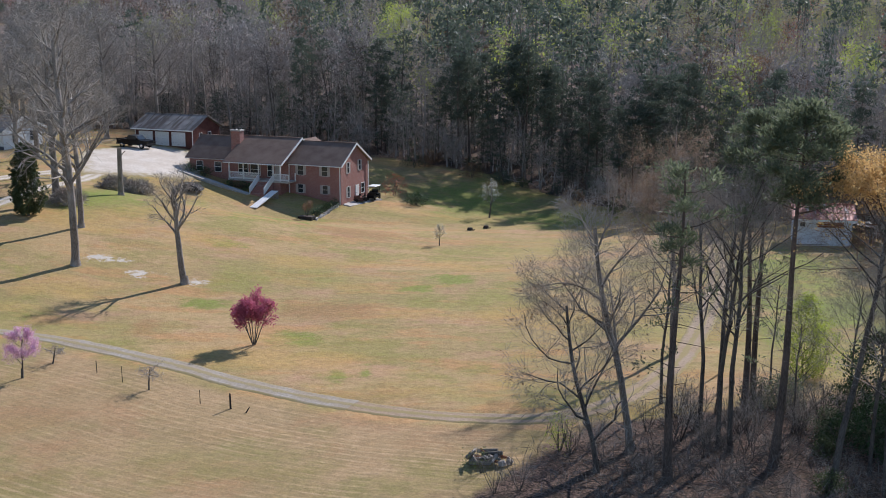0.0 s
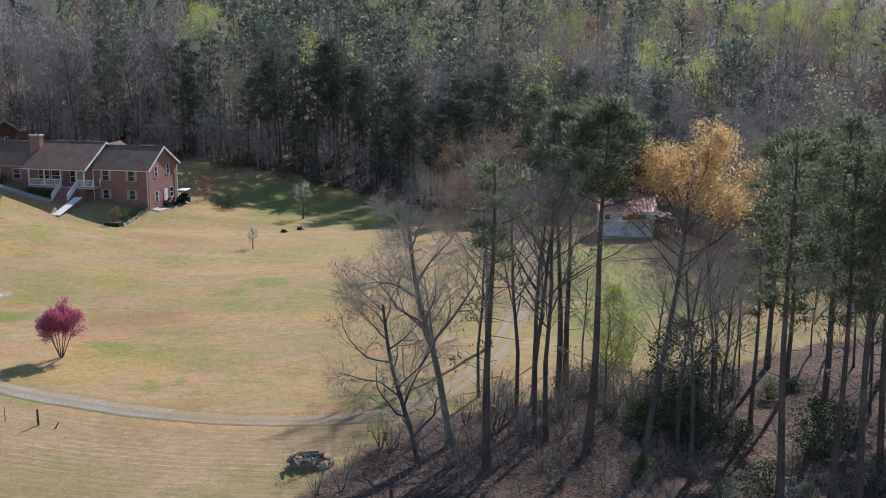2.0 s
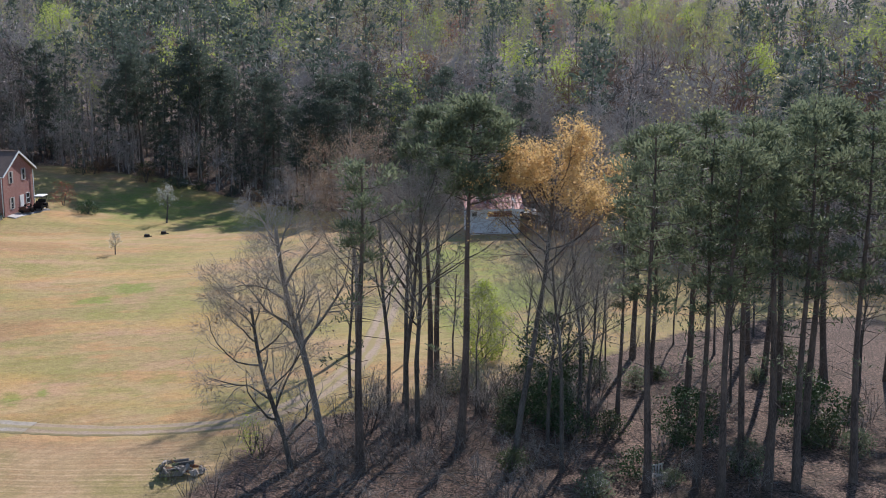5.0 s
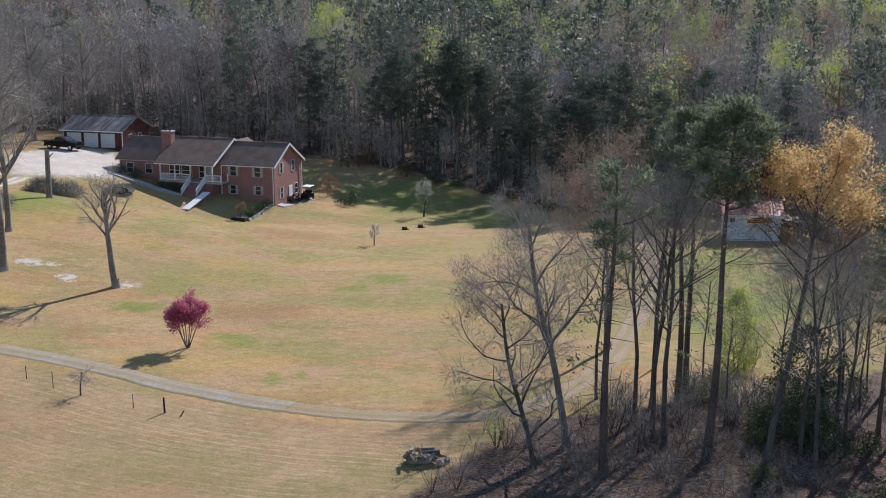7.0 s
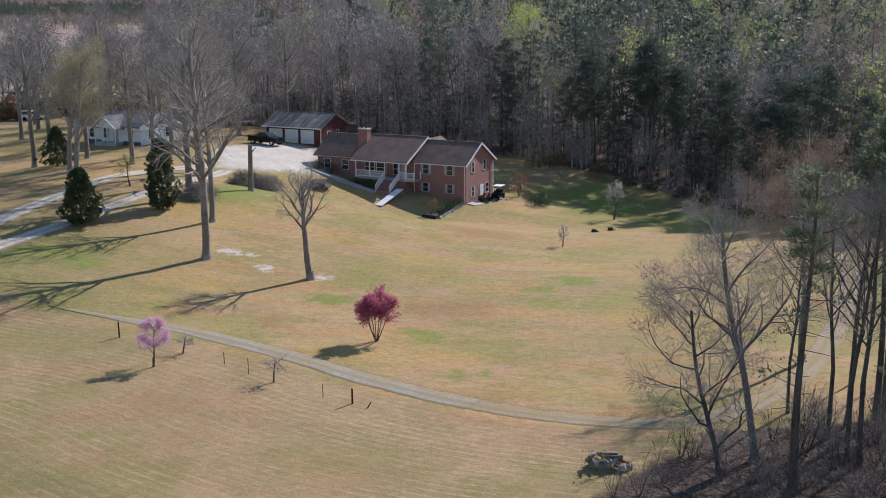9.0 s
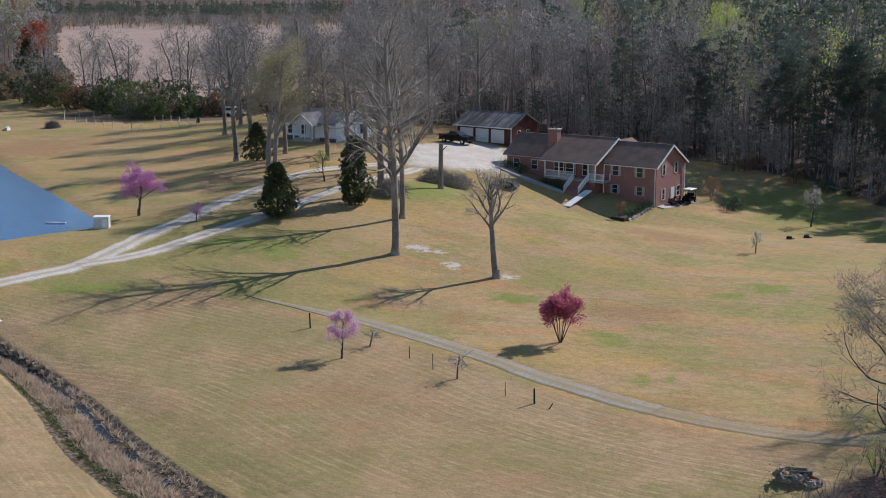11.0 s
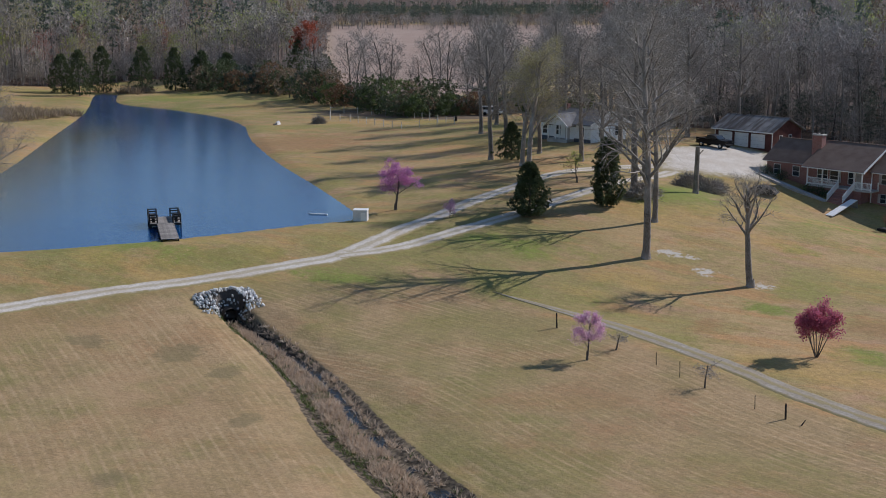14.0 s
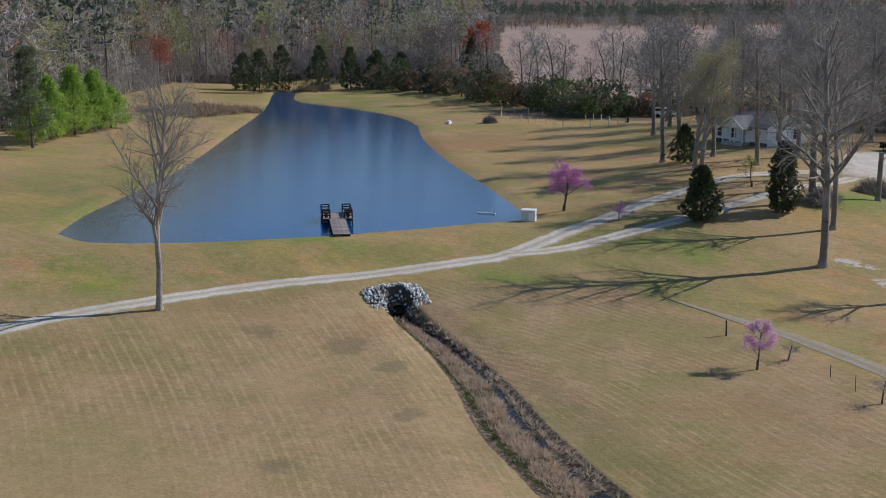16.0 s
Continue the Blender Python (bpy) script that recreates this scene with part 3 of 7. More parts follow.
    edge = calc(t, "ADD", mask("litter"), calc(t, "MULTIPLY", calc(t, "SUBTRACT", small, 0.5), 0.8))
    col = blend(t, ramp(t, edge, 0.35, 0.65), col, shaded_duff)
    edge = calc(t, "ADD", mask("wet"), calc(t, "MULTIPLY", calc(t, "SUBTRACT", wander(1.4, 6, None, 0.7), 0.5), 1.2))
    col = blend(t, ramp(t, edge, 0.42, 0.6), col, blend(t, ramp(t, wander(2.5, 6, None, 0.7), 0.4, 0.65), (0.050, 0.038, 0.028), (0.22, 0.17, 0.115)))
    # grain of single tufts
    col = blend(t, calc(t, "MULTIPLY", ramp(t, grain, 0.35, 0.7), 0.34), col, blend(t, 0.6, col, (0.09, 0.078, 0.040)))
    l.new(col, s.inputs["Base Color"])
    s.inputs["Roughness"].default_value = 0.95
    s.inputs["Specular IOR Level"].default_value = 0.15
    relief(t, s, calc(t, "ADD", grain, calc(t, "MULTIPLY", small, 1.2)), 0.5, 0.10)
    return m


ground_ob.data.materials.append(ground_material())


# ---------------------------------------------------------------- roads and the gravel yard
def gravel_material(name, stone, dirt, grass, grassy):
    """Two wheel tracks of gravel with a strip of grass between them, ragged at the rims."""
    m, t, n, l, s = nodes_of(name)
    a = n.new("ShaderNodeAttribute")
    a.attribute_name = "across"
    u = calc(t, "ABSOLUTE", a.outputs["Fac"])
    mid, small = noise_node(t, 0.35, 4), noise_node(t, 5.0, 5)
    ragged = calc(t, "MULTIPLY", calc(t, "SUBTRACT", noise_node(t, 1.1, 4).outputs["Fac"], 0.5), 0.55)
    col = blend(t, ramp(t, mid.outputs["Fac"], 0.35, 0.65), stone, dirt)
    col = blend(t, ramp(t, small.outputs["Fac"], 0.35, 0.7), col, blend(t, 0.5, col, tuple(v * 0.55 for v in dirt)))
    strip = calc(t, "MULTIPLY", ramp(t, calc(t, "ADD", u, ragged), 0.34, 0.12), grassy)
    col = blend(t, strip, col, grass)
    col = blend(t, ramp(t, calc(t, "ADD", u, ragged), 0.58, 0.95), col, grass)
    l.new(col, s.inputs["Base Color"])
    s.inputs["Roughness"].default_value = 0.95
    s.inputs["Specular IOR Level"].default_value = 0.2
    relief(t, s, small.outputs["Fac"], 0.6, 0.04)
    return m


def road(name, path, half, material, label, lift=0.03, taper=0):
    n = len(path)
    d = np.gradient(path, axis=0)
    d /= np.hypot(d[:, 0], d[:, 1])[:, None]
    side = np.stack([-d[:, 1], d[:, 0]], 1)
    u = np.linspace(-1, 1, 11)
    wob = 1 + 0.04 * np.sin(np.arange(n) * 0.9) + 0.05 * np.sin(np.arange(n) * 2.3 + 1)
    wob = wob * np.clip((np.arange(n) + 0.5) / max(taper, 0.5), 0.02, 1)
    x = path[:, :1] + side[:, :1] * (half * wob)[:, None] * u
    y = path[:, 1:] + side[:, 1:] * (half * wob)[:, None] * u
    z = ground(x.ravel(), y.ravel()).reshape(x.shape) + lift - 0.10 * (np.abs(u) > 0.99) - 0.02 * (np.abs(np.abs(u) - 0.5) < 0.15)
    idx = np.arange(n * 11).reshape(n, 11)
    f = np.stack([idx[:-1, :-1], idx[:-1, 1:], idx[1:, 1:], idx[1:, :-1]], -1).reshape(-1, 4)
    ob = link(name, np.stack([x.ravel(), y.ravel(), z.ravel()], 1), f, material, smooth_faces=True)
    a = ob.data.attributes.new("across", "FLOAT", "POINT")
    a.data.foreach_set("value", np.tile(u, n).astype(np.float32))
    return tagged(ob, label, "road", kind="structure")


GRASS_EDGE = (0.28, 0.225, 0.10)
WHITE_GRAVEL = gravel_material("white_gravel", (0.62, 0.57, 0.50), (0.53, 0.465, 0.385), GRASS_EDGE, 0.5)
GREY_GRAVEL = gravel_material("grey_gravel", (0.36, 0.325, 0.275), (0.33, 0.275, 0.205), GRASS_EDGE, 0.75)
road("road_dam", MAIN_ROAD, 1.3, WHITE_GRAVEL, "white gravel driveway over the dam with grass between wheel tracks")
road("road_drive", FORK_ROAD, 1.1, WHITE_GRAVEL, "pale gravel drive branching off towards the garage", 0.045)
DIRT_TRACK = gravel_material("dirt_track", (0.37, 0.285, 0.205), (0.34, 0.25, 0.160), GRASS_EDGE, 0.9)
bend = int(np.argmin(np.abs(LOW_ROAD[:, 0] + 6)))
road("road_low", LOW_ROAD[:bend + 1], 1.12, GREY_GRAVEL, "worn grey gravel farm track along the lawn", 0.05, taper=14)
road("road_track", LOW_ROAD[bend:], 1.05, DIRT_TRACK, "faint two-rut dirt track bending behind the trees")


def yard():
    ring = curve([*GRAVEL_YARD, GRAVEL_YARD[0]], 0.6)[:-1]
    c = ring.mean(0)
    k = np.linspace(0, 1, 14)
    x = c[0] + (ring[:, :1] - c[0]) * k
    y = c[1] + (ring[:, 1:] - c[1]) * k
    z = ground(x.ravel(), y.ravel()).reshape(x.shape) + 0.06 - 0.16 * (k > 0.99)
    n, w = x.shape
    i = np.arange(n * w).reshape(n, w)
    j = np.roll(i, -1, 0)
    f = np.stack([i[:, :-1], i[:, 1:], j[:, 1:], j[:, :-1]], -1).reshape(-1, 4)
    ob = link("gravel_yard", np.stack([x.ravel(), y.ravel(), z.ravel()], 1), f, WHITE_GRAVEL, smooth_faces=True)
    a = ob.data.attributes.new("across", "FLOAT", "POINT")
    a.data.foreach_set("value", np.tile(0.45 + 0.5 * k ** 3, n).astype(np.float32))
    return tagged(ob, "pale gravel parking yard in front of the garage", "yard", kind="structure")


yard()


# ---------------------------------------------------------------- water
def water_material(name, deep, ripple, rough, mud_and_reflection=None):
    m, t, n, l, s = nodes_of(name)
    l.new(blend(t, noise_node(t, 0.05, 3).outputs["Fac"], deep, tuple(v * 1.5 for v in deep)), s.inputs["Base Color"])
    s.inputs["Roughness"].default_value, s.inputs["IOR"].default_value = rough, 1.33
    c = n.new("ShaderNodeTexCoord")
    if mud_and_reflection:
        # straight west shore browned: muddy shallows, with the trees' reflection painted in
        sep = n.new("ShaderNodeSeparateXYZ")
        l.new(c.outputs["Object"], sep.inputs[0])
        off = calc(t, "ADD", calc(t, "MULTIPLY", sep.outputs[0], 0.813), calc(t, "MULTIPLY", sep.outputs[1], 0.583))
        off = calc(t, "ADD", calc(t, "ADD", off, 38.8), calc(t, "MULTIPLY", calc(t, "SUBTRACT", noise_node(t, 0.09, 4).outputs["Fac"], 0.5), 9.0))
        old = s.inputs["Base Color"].links[0].from_socket
        deep_part = calc(t, "MAXIMUM", ramp(t, off, 3.0, 21.0), ramp(t, sep.outputs[1], 150.0, 195.0))
        l.new(blend(t, deep_part, mud_and_reflection, old), s.inputs["Base Color"])
    mp = n.new("ShaderNodeMapping")
    mp.inputs["Scale"].default_value, mp.inputs["Rotation"].default_value = (1.0, 2.2, 1.0), (0, 0, radians(40))
    l.new(c.outputs["Object"], mp.inputs["Vector"])
    w = n.new("ShaderNodeTexNoise")
    w.inputs["Scale"].default_value, w.inputs["Detail"].default_value = 2.2, 3
    l.new(mp.outputs[0], w.inputs["Vector"])
    relief(t, s, w.outputs["Fac"], ripple, 0.10)
    return m


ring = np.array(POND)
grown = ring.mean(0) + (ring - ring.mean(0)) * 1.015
# base colour carries the mirrored sky's blue, on top of the real reflection
pond = link("pond_water", [(*p, WATER) for p in grown], [tuple(range(len(grown)))], water_material("sky_tinted_pond", (0.003, 0.040, 0.125), 0.2, 0.05, (0.075, 0.064, 0.036)))
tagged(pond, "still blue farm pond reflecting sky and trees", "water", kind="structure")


# ---------------------------------------------------------------- trees
UP = np.array([0.0, 0.0, 1.0])


def unit(v):
    return v / (np.linalg.norm(v) + 1e-9)


class Growth:
    """Branches of one tree, as tapered pieces by level, and the ends of the last twigs."""

    def __init__(self, seed):
        self.rng = np.random.default_rng(seed)
        self.bits, self.ends = [], []

    def turn(self, d, angle):
        r = self.rng.normal(size=3)
        side = unit(r - d * (r @ d))
        return unit(d * math.cos(angle) + side * math.sin(angle))

    def branch(self, p, d, length, r, level, s):
        """s: steps, wander, lift, kids, first, angle, ratio, thin - one entry a level."""
        n, rng = s["steps"][level], self.rng
        last = level == len(s["steps"]) - 1
        path = [(p, d, r)]
        for i in range(n):
            d = unit(d + rng.normal(0, s["wander"][level], 3) + UP * s["lift"][level])
            q = p + d * (length / n)
            r1 = r * (1 - (i + 1) / n * (0.55 if level == 0 and not s.get("spire") else 0.8))
            self.bits.append((p, q, path[-1][2], r1, level))
            path.append((q, d, r1))
            p = q
        if last:
            self.ends.append((p, d))
            return
        kids = s["kids"][level]
        base = rng.uniform(0, 6.28)
        for k in range(kids):
            f = s["first"][level] + (1 - s["first"][level]) * ((k + rng.uniform(0, 0.9)) / kids)
            x = min(f, 0.999) * n
            i = int(x)
            a, b = path[i], path[i + 1]
            w = x - i
            q, dd, rr = a[0] * (1 - w) + b[0] * w, b[1], a[2] * (1 - w) + b[2] * w
            ang = radians(rng.normal(s["angle"][level], 8))
            if level == 0:
                az = base + k * 2.4 + rng.normal(0, 0.3)
                side = np.array([math.cos(az), math.sin(az), 0])
                cd = unit(dd * math.cos(ang) + unit(side - dd * (side @ dd)) * math.sin(ang))
                if "shape" in s:
                    ln = length * s["ratio"][0] * s["shape"]((f - s["first"][0]) / (1 - s["first"][0])) * rng.uniform(0.8, 1.15)
                else:
                    ln = length * s["ratio"][0] * (1.15 - 0.65 * f) * rng.uniform(0.75, 1.2)
            else:
                cd = self.turn(dd, ang)
                ln = length * s["ratio"][level] * (1.2 - 0.6 * f) * rng.uniform(0.7, 1.25)
            self.branch(q, cd, ln, max(rr * s["thin"][level], s.get("finest", 0.006)), level + 1, s)

    def wood(self, sides=(8, 5, 4, 3, 3), levels=None):
        vs, fs, k = [], [], 0
        for level in sorted({b[4] for b in self.bits}):
            if levels is not None and level not in levels:
                continue
            g = [b for b in self.bits if b[4] == level]
            n = sides[min(level, len(sides) - 1)]
            p0, p1 = np.array([b[0] for b in g]), np.array([b[1] for b in g])
            r0, r1 = np.array([b[2] for b in g]), np.array([b[3] for b in g])
            d = p1 - p0
            d /= np.linalg.norm(d, axis=1)[:, None] + 1e-9
            ref = np.where(np.abs(d[:, 2:]) > 0.9, [[1.0, 0, 0]], [[0, 0, 1.0]])
            a = np.cross(d, ref)
            a /= np.linalg.norm(a, axis=1)[:, None]
            b2 = np.cross(d, a)
            th = np.arange(n) * 2 * np.pi / n
            ring = a[:, None] * np.cos(th)[None, :, None] + b2[:, None] * np.sin(th)[None, :, None]
            v = np.concatenate([p0[:, None] + ring * r0[:, None, None], p1[:, None] + ring * r1[:, None, None]], 1)
            i = np.arange(n)
            quad = np.stack([i, (i + 1) % n, n + (i + 1) % n, n + i], 1)
            f = (np.arange(len(g)) * 2 * n)[:, None, None] + quad[None] + k
            vs.append(v.reshape(-1, 3))
            fs.append(f.reshape(-1, 4))
            k += len(g) * 2 * n
        return np.vstack(vs), np.vstack(fs)


def blades(rng, centres, dirs, count, length, width, spread=1.0):
    """Tufts of thin leaves: kites that point out of each centre."""
    c = np.repeat(centres, count, 0)
    d = np.repeat(dirs, count, 0) * 0.7 + rng.normal(0, spread * 0.6, (len(c), 3))
    d /= np.linalg.norm(d, axis=1)[:, None] + 1e-9
    side = np.cross(d, rng.normal(size=d.shape))
    side /= np.linalg.norm(side, axis=1)[:, None] + 1e-9
    ln = length * rng.uniform(0.6, 1.25, (len(c), 1))
    v = np.stack([c, c + d * ln * 0.55 + side * width * 0.5, c + d * ln, c + d * ln * 0.55 - side * width * 0.5], 1).reshape(-1, 3)
    return v, np.arange(len(v)).reshape(-1, 4)


def leaves(rng, centres, count, radius, size):
    """Small leaves turned at random about each centre."""
    c = np.repeat(centres, count, 0) + rng.normal(0, radius * 0.5, (len(centres) * count, 3))
    a = rng.normal(size=c.shape)
    a /= np.linalg.norm(a, axis=1)[:, None]
    b = np.cross(a, rng.normal(size=c.shape))
    b /= np.linalg.norm(b, axis=1)[:, None]
    s = size * rng.uniform(0.6, 1.3, (len(c), 1))
    v = np.stack([c - a * s * 0.6, c + b * s * 0.35, c + a * s * 0.6, c - b * s * 0.35], 1).reshape(-1, 3)
    return v, np.arange(len(v)).reshape(-1, 4)


def join(*sets):
    vs, fs, k = [], [], 0
    for v, f in sets:
        vs.append(v)
        fs.append(f + k)
        k += len(v)
    return np.vstack(vs), np.vstack(fs)


BROAD = dict(steps=(9, 6, 4, 2, 1), wander=(0.05, 0.13, 0.17, 0.2, 0.2), lift=(0.03, 0.03, 0.01, 0.0, 0.0), kids=(15, 7, 6, 4), first=(0.34, 0.2, 0.15, 0.1),
             angle=(52, 44, 44, 42), ratio=(0.48, 0.50, 0.5, 0.55), thin=(0.5, 0.55, 0.55, 0.6), finest=0.009)


def hardwood(seed, height, r, **over):
    g = Growth(seed)
    s = {**BROAD, **over}
    lean = np.array([g.rng.normal(0, 0.03), g.rng.normal(0, 0.03), 1])
    if "lean" in s:
        lean = np.array([*s["lean"], 1.0])
    g.branch(np.array([0, 0, -0.3]), unit(lean), height * s.get("bole", 0.82), r, 0, s)
    # root flare
    g.bits.append((np.array([0, 0, -0.4]), np.array([0, 0, 0.7]), r * 1.55, r * 1.0, 0))
    return g


def crown_round(f):
    return 0.35 + 1.0 * math.sin(math.pi * min(1, 0.12 + f * 0.88)) ** 0.8


def pine(seed, height, r, first=0.55, kids=30, ratio=0.25, clumps=3, tuft=14, size=0.42, width=0.06, twigs=5, shape=None):
    g = Growth(seed)
    s = dict(steps=(12, 4, 2), wander=(0.015, 0.1, 0.16), lift=(0.01, 0.08, 0.14), kids=(kids, twigs), first=(first, 0.3), angle=(72, 45), ratio=(ratio, 0.42), thin=(0.32, 0.5),
             finest=0.012, spire=True, shape=shape or (lambda f: 1.05 - 0.55 * f if f > 0.25 else 0.55 + 2.0 * f))
    g.branch(np.array([0, 0, -0.3]), unit(np.array([g.rng.normal(0, 0.025), g.rng.normal(0, 0.025), 1])), height, r, 0, s)
    g.bits.append((np.array([0, 0, -0.4]), np.array([0, 0, 0.6]), r * 1.35, r * 1.0, 0))
    c, d = [], []
    for p, q, _, _, level in g.bits:
        if level == 2:
            for k in range(clumps):
                w = g.rng.uniform(0.75, 1.1)
                c.append(p + (q - p) * w + g.rng.normal(0, 0.05, 3))
                d.append(unit(q - p) + UP * 0.4)
    top = [b for b in g.bits if b[4] == 0][-2][1]
    for k in range(8):
        c.append(top + g.rng.normal(0, 0.35, 3))
        d.append(UP)
    g.leaf = blades(g.rng, np.array(c), np.array(d), tuft, size, width)
    return g


def umbrella(seed, height, r, low, half, limbs=30, pads=4, per=80, size=0.34, width=0.09, pad=1.0, round_off=0.75, stubs=0):
    """A pine: straight trunk, limbs that rise to a domed crown, and flat pads of needles on their ends."""
    g = Growth(seed)
    q = g.rng
    lean = q.normal(0, 0.018, 2)
    def axis(z):
        return np.array([lean[0] * z + 0.12 * math.sin(z * 0.35 + seed), lean[1] * z + 0.12 * math.cos(z * 0.3 + seed), z])
    n = 9
    for i in range(n):
        z0, z1 = height * i / n - (0.4 if i == 0 else 0), height * (i + 1) / n
        g.bits.append((axis(z0), axis(z1), r * (1 - 0.85 * i / n) * (1.25 if i == 0 else 1), r * (1 - 0.85 * (i + 1) / n), 0))
    c, d, grow = [], [], []
    for k in range(limbs):
        f = ((k + q.uniform(0, 0.9)) / limbs) ** 0.85
        z = height * (low + (0.97 - low) * f)
        az = k * 2.4 + q.normal(0, 0.4)
        wide = half * (0.45 + 0.55 * min(1, f / 0.4)) * math.sqrt(max(0.06, 1 - max(0, (f - 0.25) / 0.8) ** 2)) if round_off else half * (1.05 - 0.8 * f)
        reach = wide * q.uniform(0.5, 1.08)
        a = axis(z)
        out = np.array([math.cos(az), math.sin(az), 0.0])
        tip = a + out * reach + UP * reach * q.uniform(0.12, 0.5)
        mid = a + out * reach * 0.5 + UP * reach * q.uniform(-0.02, 0.12) + q.normal(0, 0.12, 3)
        curve = [(1 - w) ** 2 * a + 2 * w * (1 - w) * mid + w * w * tip for w in (0, 0.33, 0.66, 1.0)]
        rr = max(0.018, r * 0.24 * (1 - 0.6 * f))
        for i in range(3):
            g.bits.append((curve[i], curve[i + 1], rr * (1 - 0.28 * i), rr * (1 - 0.28 * (i + 1)), 1))
        for j in range(pads):
            w = q.uniform(0.5, 1.02)
            at = (1 - w) ** 2 * a + 2 * w * (1 - w) * mid + w * w * tip
            p = at + q.normal(0, 0.22, 3) * reach ** 0.5 * [1, 1, 0.5] + UP * q.uniform(0.05, 0.3)
            g.bits.append((at, p, 0.016, 0.008, 2))
            sz = pad * q.uniform(0.65, 1.25)
            m = q.normal(0, 1, (per, 3)) * [0.29 * sz, 0.29 * sz, 0.13 * sz] + p
            c.append(m)
            d.append((m - p) * 1.2 + out * 0.25 + UP * 0.55)
    for k in range(stubs):
        z = height * q.uniform(0.25, low + 0.1)
        az = q.uniform(0, 6.28)
        a = axis(z)
        b = a + np.array([math.cos(az), math.sin(az), q.uniform(-0.2, 0.4)]) * q.uniform(0.5, 2.2)
        g.bits.append((a, b, 0.03, 0.01, 1))
        if k % 3 == 0:
            m = q.normal(0, 1, (per // 2, 3)) * [0.3, 0.3, 0.15] + b
            c.append(m)
            d.append((m - b) + UP * 0.5)
    c, d = np.vstack(c), np.vstack(d)
    g.leaf = blades(q, c, d / (np.linalg.norm(d, axis=1)[:, None] + 1e-9), 1, size, width, 0.7)
    return g


def tree_thing(name, m, g, wood_mat, twig_mat, label, leaf=None, leaf_mat=None, sides=(9, 6, 4, 3, 3), split=2, category="tree", group="", spray=0, spray_size=0.7, spray_width=0.018):
    """A tree of two or three parts: trunk with its limbs, fine twigs, and leaves."""
    t = thing(name, m, label, category, group)
    top = max(b[4] for b in g.bits)
    link("trunk", *g.wood(sides, [k for k in range(split)]), wood_mat, t, smooth_faces=True)
    if top >= split:
        sets = [g.wood(sides, [k for k in range(split, top + 1)])]
        if spray:
            p, d = np.array([e[0] for e in g.ends]), np.array([e[1] for e in g.ends])
            sets.append(blades(g.rng, p, d, spray, spray_size, spray_size * spray_width, 0.8))
        link("twigwork", *join(*sets), twig_mat, t)["kind"] = "stuff"
    if leaf is not None:
        link("crown", *leaf, leaf_mat, t)["kind"] = "stuff"
    return t


def stand(x, y, turn=0.0, size=1.0, sink=0.0):
    return pose(x, y, high(x, y) - sink, 0, 0, turn) @ Matrix.Diagonal((size, size, size, 1))


def put(ob, x, y, turn=0.0, size=1.0, wide=None):
    """A copy of a tree at a place of the plan, scaled."""
    c = copy_thing(ob, pose(x, y, high(x, y), 0, 0, turn))
    w = size if wide is None else wide
    c.scale = (w, w, size)
    return c


# ---------------------------------------------------------------- buildings
def window(parent, side, a, z, w, h, at, name="window", shutters=False, bars=True):
    """A sash window on a wall: side 'f' faces -y at y=at, 'r' faces +x at x=at. a: its middle along the wall, z: its sill."""
    def box(s, p0, p1, z0, z1, out0, out1):
        if side == "f":
            return s.box(p0, at - out1, z0, p1, at - out0, z1)
        return s.box(at + out0, p0, z0, at + out1, p1, z1)
    frame_part = Shape()
    t = 0.06
    box(frame_part, a - w / 2 - t, a - w / 2, z - t, z + h + t, -0.05, 0.05)
    box(frame_part, a + w / 2, a + w / 2 + t, z - t, z + h + t, -0.05, 0.05)
    box(frame_part, a - w / 2, a + w / 2, z + h, z + h + t, -0.05, 0.05)
    box(frame_part, a - w / 2, a + w / 2, z - t, z, -0.05, 0.09)
    if bars:
        box(frame_part, a - w / 2, a + w / 2, z + h / 2 - 0.03, z + h / 2 + 0.03, -0.02, 0.035)
    win = frame_part.make(name, DULL_WHITE if shutters else WHITE, parent, "white framed sash window")
    box(Shape(), a - w / 2, a + w / 2, z, z + h, -0.03, 0.015).make("pane", GLASS, win)
    if shutters:
        for k in (-1, 1):
            m = a + k * (w / 2 + t + 0.16)
            box(Shape(), m - 0.15, m + 0.15, z - 0.03, z + h + 0.03, 0.002, 0.04).make("shutter", SHUTTER, win, "pale louvred shutter")
    return win


SHUTTER = plain("shutter_paint", (0.34, 0.30, 0.27), (0.44, 0.40, 0.37), 0.6, vary=0.05)
DULL_WHITE = plain("dull_white_paint", (0.42, 0.40, 0.38), (0.54, 0.52, 0.49), 0.6, vary=0.05)


def slab(x0, x1, y0, z0, y1, z1, t=0.16):
    """A roof slope between two levels, along x."""
    return Shape().extrude([(y0, z0), (y1, z1), (y1, z1 + t), (y0, z0 + t)], "x", x0, x1)


def gable_roof(parent, x0, x1, ya, yr, yb, eave, ridge, mat, label, eave_b=None):
    eave_b = eave if eave_b is None else eave_b
    roof = slab(x0, x1, ya, eave, yr, ridge).make("roof", mat, parent, label)
    slab(x0, x1, yr, ridge, yb, eave_b).make("rear_slope", mat, roof)
    Shape().box(x0, yr - 0.12, ridge + 0.13, x1, yr + 0.12, ridge + 0.19).make("ridge_cap", mat, roof)
    return roof


